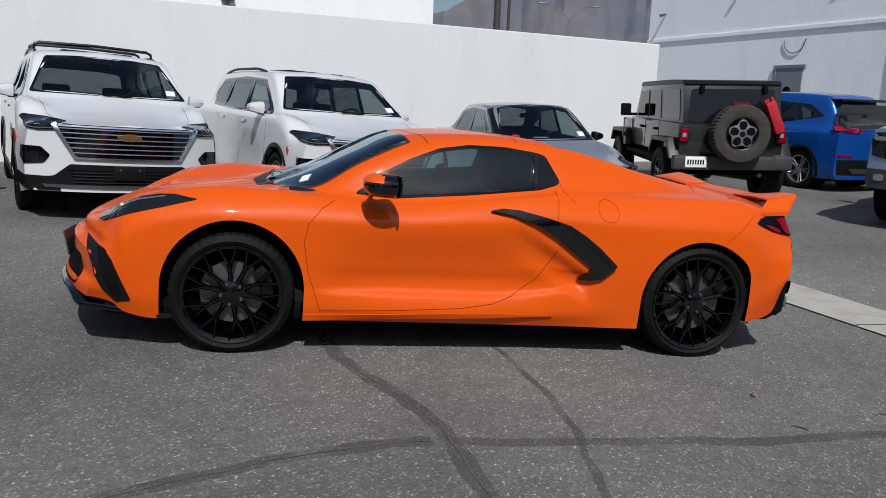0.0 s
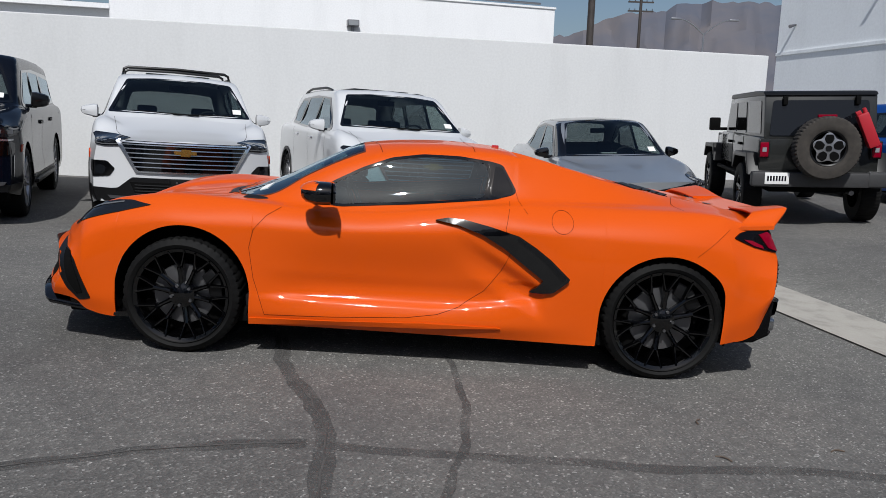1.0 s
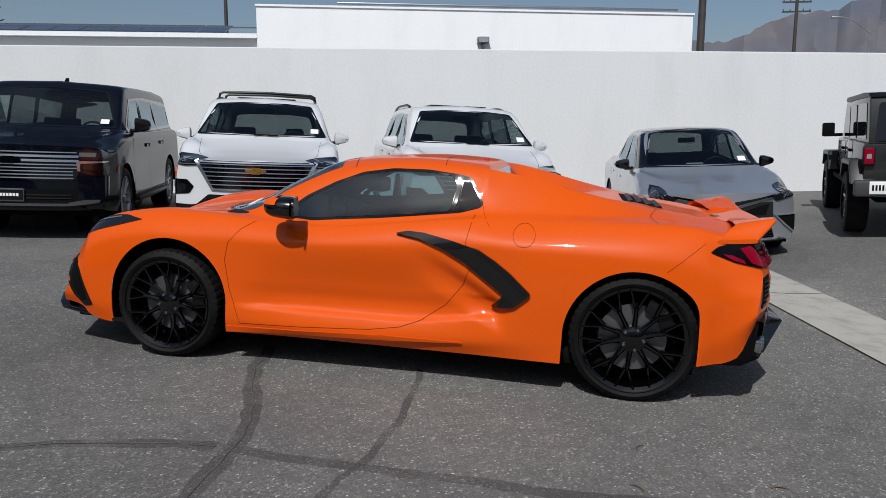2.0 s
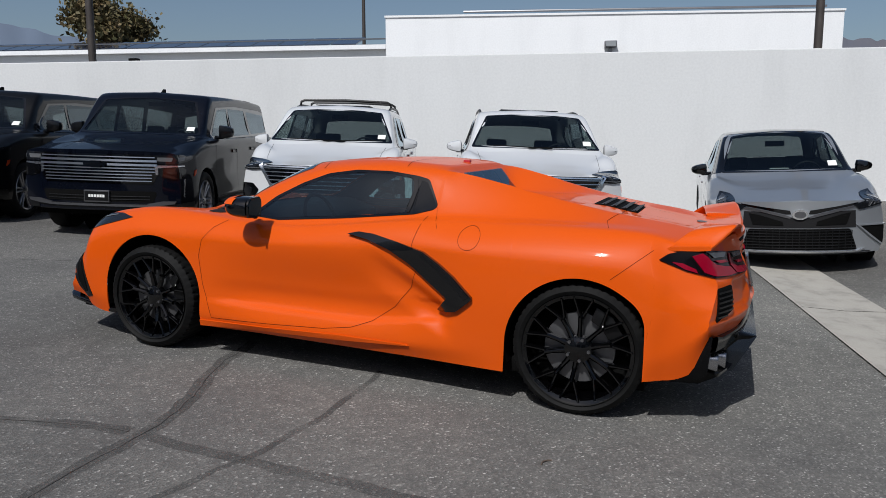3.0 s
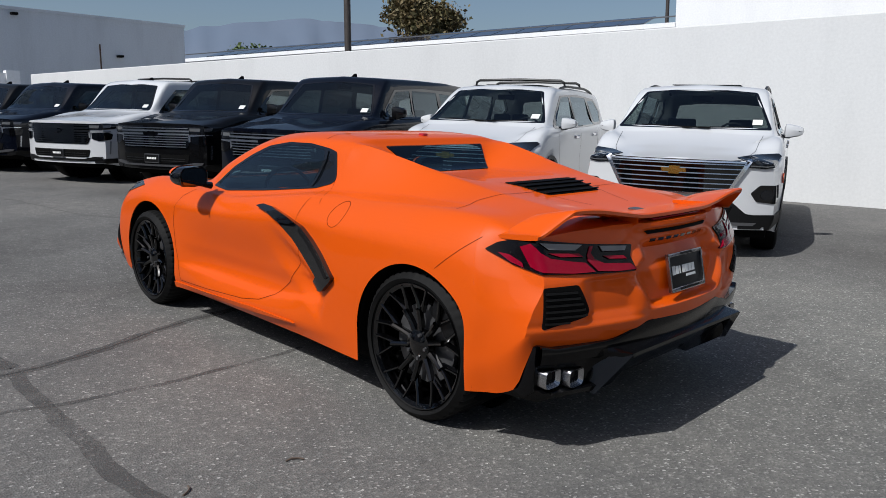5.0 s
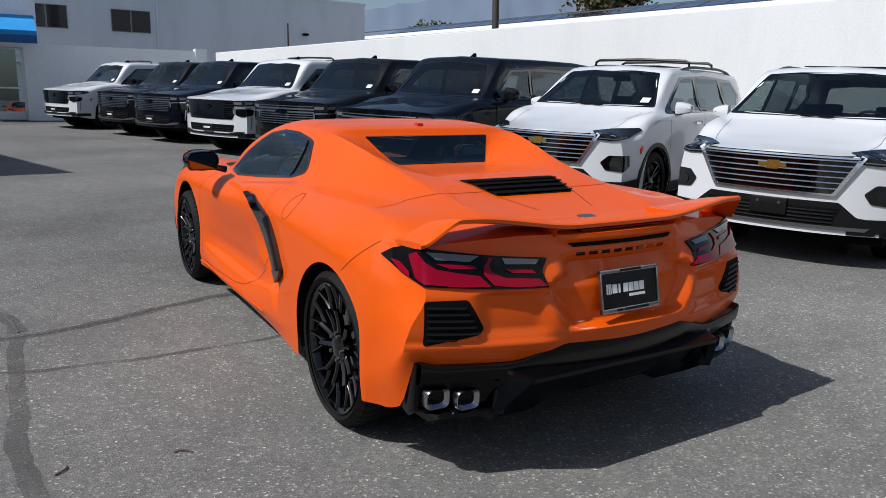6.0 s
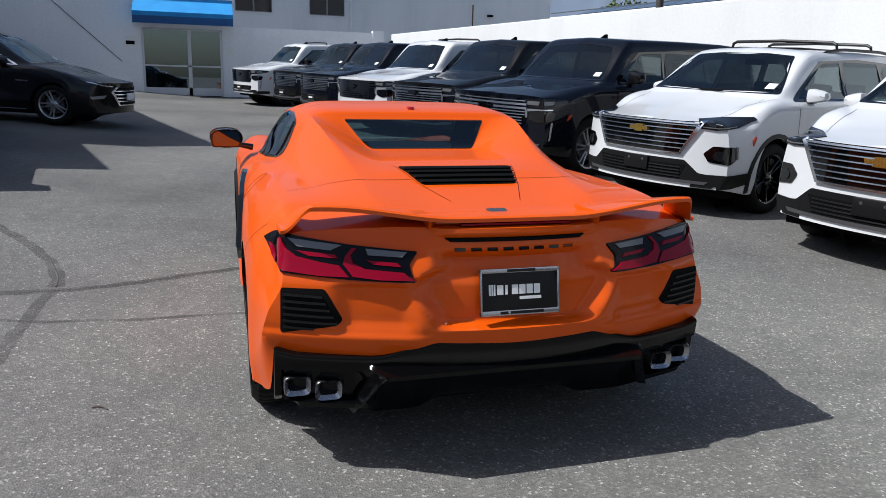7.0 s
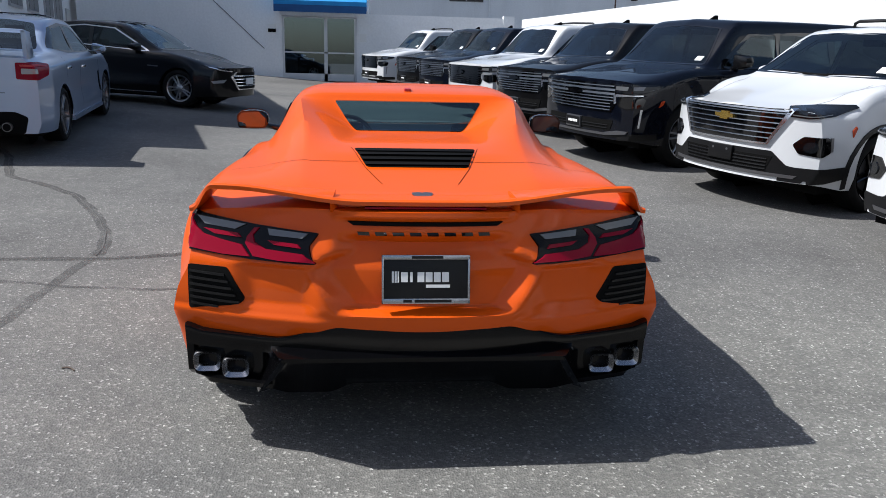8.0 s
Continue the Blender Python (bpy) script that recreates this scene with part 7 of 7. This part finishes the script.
for s in (-1, 1):
    yy = s * .737
    for poly in ([(-.80, 1.24), (-.55, 1.68), (-.02, 1.70), (-.02, 1.24)], [(.08, 1.24), (.08, 1.70), (.72, 1.71), (.78, 1.24)], [(.92, 1.26), (.90, 1.72), (1.72, 1.72), (1.80, 1.26)]):
        part("side_window", prism(bmesh.new(), rounded(poly, .04), min(yy, yy + s * .008), max(yy, yy + s * .008), "y"), JG, jeep)
    for x in (-.92, .03, .88):
        part("door_seam", boxed(x - .004, x + .004, min(s * .79, s * .794), max(s * .79, s * .794), .74, 1.2), MATT_BLACK, jeep, smooth=False)
    for x in (-.12, .72):
        part("door_handle", boxed(x - .09, x + .09, min(s * .79, s * .83), max(s * .79, s * .83), 1.06, 1.10, bevel=.012), MATT_BLACK, jeep)
    for cx in (-1.5, 1.42):
        fl = bmesh.new()
        prism(fl, [(cx - .62, .72), (cx - .46, .98), (cx + .40, 1.00), (cx + .60, .70), (cx + .54, .70), (cx + .36, .93), (cx - .42, .91), (cx - .55, .72)], min(s * .66, s * .93), max(s * .66, s * .93), "y", .015)
        part("wheel_arch", fl, SATIN_BLACK, jeep)
        add_wheel(jeep, cx, s * .93, s, .415, .27, .235, 5, False, GLOSS_BLACK, 46)
    tl = part("tail_lamp", boxed(1.94, 2.03, min(s * .655, s * .80), max(s * .655, s * .80), .93, 1.17, bevel=.015), SATIN_BLACK, jeep)
    part("red_lens", boxed(2.025, 2.045, min(s * .67, s * .785), max(s * .67, s * .785), .95, 1.15, bevel=.01), TAIL_RED, tl)
    part("lens_centre", boxed(2.043, 2.05, min(s * .70, s * .755), max(s * .70, s * .755), 1.02, 1.08), LENS_CLEAR, tl)
    part("mirror_arm", boxed(-.78, -.70, min(s * .76, s * .90), max(s * .76, s * .90), 1.24, 1.29, bevel=.01), MATT_BLACK, jeep)
    part("door_mirror", boxed(-.80, -.68, min(s * .88, s * 1.06), max(s * .88, s * 1.06), 1.24, 1.46, bevel=.03), MATT_BLACK, jeep)
    part("rear_hinge", boxed(1.88, 1.95, min(s * .44, s * .50), max(s * .44, s * .50), 1.66, 1.78, bevel=.01), MATT_BLACK, jeep)
    part("sill_rail", tubed((-1.0, s * .82, .62), (1.0, s * .82, .62), .035, .035, 8), MATT_BLACK, jeep)
bg = bmesh.new()
prism(bg, rounded([(-.66, 1.24), (.66, 1.24), (.62, 1.73), (-.62, 1.73)], .04), 0, .012, "x")
bmesh.ops.transform(bg, matrix=Matrix.Translation((1.972, 0, 0)) @ Matrix.Translation((0, 0, 1.20)) @ Matrix.Rotation(radians(-10.4), 4, "Y") @ Matrix.Translation((0, 0, -1.20)), verts=bg.verts)
part("rear_window", bg, JG, jeep)
bumper = part("rear_bumper", boxed(1.95, 2.14, -.88, .88, .54, .74, bevel=.03), STEEL_BUMPER, jeep)
part("bumper_cap", boxed(2.0, 2.15, -.89, -.62, .55, .75, bevel=.03), STEEL_BUMPER, bumper)
part("bumper_cap", boxed(2.0, 2.15, .62, .89, .55, .75, bevel=.03), STEEL_BUMPER, bumper)
pl = part("plate", boxed(2.14, 2.155, -.72, -.40, .58, .74, bevel=.004), PAPER, jeep, "white number plate with plain dark bars")
for i in range(7):
    part("plate_bar", boxed(2.155, 2.158, -.69 + i * .038, -.667 + i * .038, .625, .695), NAVY_PAINT, pl, smooth=False)
part("floor_pan", boxed(-2.0, 1.9, -.6, .6, .45, .73), MATT_BLACK, jeep, smooth=False)
part("carrier", boxed(1.97, 2.10, -.10, .35, .80, 1.25, bevel=.02), MATT_BLACK, jeep)
sp = add_wheel(jeep, 0, 0, -1, .425, .265, .235, 5, False, ALLOY, 48)
sp.name = "spare_wheel"
sp.data = sp.data.copy()
sp.data.materials[0] = SATIN_BLACK
for ob in sp.children:
    if ob.name.startswith("tyre"):
        ob.data = ob.data.copy()
        ob.data.materials[0] = DUSTY_RUBBER
    elif ob.name.startswith("brake_disc"):
        ob.data = ob.data.copy()
        ob.data.materials[0] = MATT_BLACK
    elif ob.name.startswith("spokes"):  # a five-lobed plate with dark pockets
        lobes = [math.pi * 2 * i / 60 for i in range(60)]
        plate = prism(bmesh.new(), [((.186 + .026 * math.cos(5 * a)) * math.sin(a), (.186 + .026 * math.cos(5 * a)) * math.cos(a)) for a in lobes], .006, .04, "y", .003)
        ob.data = mesh_of("spokes", plate, ALLOY, True, 30)
for i in range(5):
    a = math.pi * 2 * i / 5
    c = (.122 * math.sin(a), .122 * math.cos(a))
    pocket = [(c[0] + rx * math.cos(a) + rz * math.sin(a), c[1] - rx * math.sin(a) + rz * math.cos(a)) for rx, rz in rounded([(-.030, -.058), (.030, -.058), (.062, .0), (.045, .062), (-.045, .062), (-.062, .0)], .016, 3)]
    part("rim_pocket", prism(bmesh.new(), pocket, .002, .012, "y"), MATT_BLACK, sp)
part("hub_cap", tubed((0, -.006, 0), (0, .02, 0), .040, .046, 20), SATIN_BLACK, sp)
sp.matrix_basis = Matrix.Translation((2.37, .015, 1.085)) @ Matrix.Rotation(radians(90), 4, "Z")
part("third_brake_lamp", boxed(2.20, 2.26, -.12, .12, 1.49, 1.53, bevel=.01), TAIL_RED, jeep)
can = bmesh.new()
box(can, -.065, .065, -.075, .075, -.24, .24, bevel=.025)
box(can, -.025, .025, -.07, .0, .24, .29, bevel=.01)
tube(can, (0, .05, .24), (0, .05, .30), .03, .025, 10)
bmesh.ops.transform(can, matrix=pose(2.12, .56, 1.32, 24, 0, 0), verts=can.verts)
part("jerry_can", can, RED_PLASTIC, jeep, "red plastic jerry can")
part("exhaust_pipe", tubed((1.4, .45, .48), (2.05, .45, .46), .035, .035, 8), STEEL, jeep)

# blue electric hatchback behind it
car, T = make_car("hatchback", BOLT, BLUE_PAINT, on_lot(8.47, 8.66, ROW_TURN - 90) @ Matrix.Diagonal((1, 1, 1.04, 1)), "bright blue small crossover with dark tail glass", "", ALLOY)
rear(T, car, "tail_glass_panel", [(-.76, 1.05), (.76, 1.05), (.68, 1.45), (-.68, 1.45)], GLOSS_BLACK, .004, .01, .04)
rear(T, car, "tail_lamp", [(.42, 1.05), (.84, 1.10), (.84, 1.02), (.46, .98)], TAIL_RED, .016, .02, 0, True)
rear(T, car, "lower_bumper", [(-.78, .30), (.78, .30), (.80, .55), (-.80, .55)], SATIN_BLACK, .008, .02, .03)
rear(T, car, "bumper_reflector", [(.55, .58), (.80, .60), (.80, .64), (.55, .62)], TAIL_RED, .010, .01, 0, True)
rear(T, car, "skid_plate", [(-.5, .32), (.5, .32), (.6, .40), (-.6, .40)], STEEL, .02, .02)
part("tail_spoiler", boxed(1.45, 1.85, -.60, .60, 1.50, 1.545, bevel=.015), BLACK_PAINT, car)
roof_rails(car, (-.1, 1.5), .56, 1.555, (), .035)

# black saloon in the shade
car, T = make_car("sedan", MALIBU, BLACK_PAINT, on_lot(-10.95, -4.95, 257.8), "black saloon with a chrome-edged grille in the shade", "", ALLOY)
gr = front(T, car, "grille", [(-.48, .66), (.48, .66), (.56, .58), (.40, .36), (-.40, .36), (-.56, .58)], MATT_BLACK, .006, .02)[0]
bars(T, gr, "grille_bar", (.42, .48, .54, .60), lambda z: .40 + (z - .36) * .6, .014, CHROME, .018)
front(T, gr, "grille_edge", [(.46, .675), (.58, .585), (.42, .345), (.39, .36), (.53, .585), (.44, .655)], CHROME, .02, .02, True)
part("grille_edge", panel(T, [(-.42, .345), (.42, .345), (.42, .362), (-.42, .362)], "front", .02, .02, .1, 4.0), CHROME, gr)
part("number_plate", boxed(MALIBU["xf"] - .03, MALIBU["xf"] + .02, -.155, .155, .44, .56, bevel=.005), PAPER, car)
hl = corner(T, car, "headlight", [(-2.32, .52, .695), (-2.22, .68, .735), (-2.0, .85, .775), (-1.90, .88, .775), (-2.0, .85, .73), (-2.2, .70, .685), (-2.31, .55, .665)], LENS_DARK, .010, .02)
for h, s in zip(hl, (1, -1)):
    corner(T, h, "daytime_lamp", [(-2.30, .55, .688), (-2.2, .70, .70), (-2.0, .85, .745), (-2.0, .85, .73), (-2.2, .70, .682), (-2.30, .56, .668)], CHROME, .015, .005, sides=(s,))
corner(T, car, "fog_lamp", [(-2.24, .66, .53), (-2.0, .85, .50), (-2.03, .84, .455), (-2.20, .71, .47)], LENS_CLEAR, .010, .02)
side(T, car, "name_badge", [(-1.02, .72), (-.82, .725), (-.82, .705), (-1.02, .70)], STEEL, .004, .002)
side(T, car, "sill_trim", [(-.98, .235), (.98, .24), (.98, .255), (-.98, .25)], CHROME, .012, .01)
side(T, car, "window_trim", [(-.86, .955), (-.12, 1.345), (.5, 1.375), (1.0, 1.318), (1.5, 1.08), (1.46, 1.08), (.99, 1.30), (.5, 1.357), (-.10, 1.325), (-.80, .958)], CHROME, .012, .006)
side(T, car, "window_trim", [(-.80, .952), (1.46, 1.058), (1.46, 1.072), (-.80, .966)], CHROME, .012, .006)

# silver rally saloon seen from behind, in the shade
car, T = make_car("sedan", WRX, SILVER_BLUE, on_lot(-6.20, -5.01, 8.4), "silver sports saloon with a tall rear wing in the shade", "", STEEL)
tl = corner(T, car, "tail_lamp", [(2.28, .60, .985), (2.20, .72, .99), (2.10, .80, .985), (1.90, .87, .955), (1.96, .86, .84), (2.16, .77, .80), (2.28, .60, .81)], TAIL_RED, .010, .02, end=1, r=.015)
for h, s in zip(tl, (1, -1)):
    corner(T, h, "reverse_lamp", [(2.26, .64, .925), (2.17, .76, .92), (2.16, .765, .87), (2.26, .64, .865)], LENS_CLEAR, .016, .01, end=1, r=.01, sides=(s,))
    corner(T, h, "lamp_band", [(2.26, .63, .965), (2.12, .79, .965), (1.97, .86, .945), (1.99, .855, .93), (2.14, .78, .945), (2.26, .63, .945)], RED_PLASTIC, .015, .01, end=1, sides=(s,))
rear(T, car, "lower_bumper", [(-.68, .22), (.68, .22), (.72, .40), (.60, .46), (-.60, .46), (-.72, .40)], MATT_BLACK, .008, .02, .03)
rear(T, car, "trunk_seam", [(-.52, .66), (.52, .66), (.52, .666), (-.52, .666)], MATT_BLACK, .004, .004)
rear(T, car, "plate_recess", [(-.26, .70), (.26, .70), (.30, .89), (-.30, .89)], SILVER_BLUE, .006, .01, .02)
rear(T, car, "number_plate", [(-.16, .72), (.16, .72), (.16, .86), (-.16, .86)], PAPER, .014, .01)
side(T, car, "fender_vent", [(-.88, .42), (-.80, .44), (-.76, .70), (-.80, .72)], MATT_BLACK, .008, .01)
side(T, car, "sill_skirt", [(-.92, .205), (.92, .205), (.92, .27), (-.92, .25)], SILVER_BLUE, .03, .03)
wing = bmesh.new()
prism(wing, [(2.02, 1.30), (2.30, 1.335), (2.31, 1.325), (2.18, 1.29), (2.03, 1.28)], -.74, .74, "y", .004)
wg = part("rear_wing", wing, SILVER_BLUE, car)
for s in (-1, 1):
    part("wing_stay", prism(bmesh.new(), [(1.92, 1.0), (2.22, 1.0), (2.24, 1.32), (2.06, 1.30)], min(s * .70, s * .745), max(s * .70, s * .745), "y", .006), SILVER_BLUE, wg)
    for y in (.52, .40):
        tip = part("exhaust_tip", tubed((2.1, s * y, .30), (2.40, s * y, .30), .045, .05, 14), STEEL, car)
        part("exhaust_bore", tubed((2.39, s * y, .30), (2.404, s * y, .30), .041, .041, 14), MATT_BLACK, tip)

# the front of a silver pickup past the gutter
PICKUP = dict(TAHOE, key="pickup", xf=-2.9, xr=3.0, nose=1.25, belt=1.32, cowl=1.36, x_back=.9, x_deck=1.15, deck=1.32, wb=3.7, low=.42, tyre=.42, end_low=.50)
for k in ("dlo", "windows", "seams", "handles", "back_glass", "cladding"):
    PICKUP.pop(k)
PICKUP.update(mirror=(-.95, 1.36), screen=[(.80, 1.40), (.66, 1.80), (.3, 1.83)], mirror_mat=MATT_BLACK)
car, T = make_car("pickup_truck", PICKUP, SILVER_BLUE, nose_at(6.43, 2.42, PICKUP, 30), "pale silver pickup truck with a tall dark grille", "", ALLOY)
gr = front(T, car, "grille", [(-.62, .80), (.62, .80), (.66, 1.20), (-.66, 1.20)], GLOSS_BLACK, .010, .02, r=.03)[0]
bars(T, gr, "grille_bar", (.88, 1.0, 1.12), .6, .04, STEEL, .024)
front(T, car, "headlight", [(.68, 1.20), (.68, .86), (.92, .90), (.94, 1.18)], LENS_DARK, .010, .02, True, .02)
front(T, car, "daytime_lamp", [(.72, 1.14), (.90, 1.14), (.90, 1.09), (.72, 1.09)], LENS_CLEAR, .018, .01, True)
front(T, car, "front_bumper", [(-.95, .50), (.95, .50), (.95, .74), (-.95, .74)], STEEL_BUMPER, .03, .03, r=.03)
front(T, car, "fog_lamp", [(.72, .60), (.84, .60), (.84, .68), (.72, .68)], LENS_CLEAR, .04, .02, True, .02)
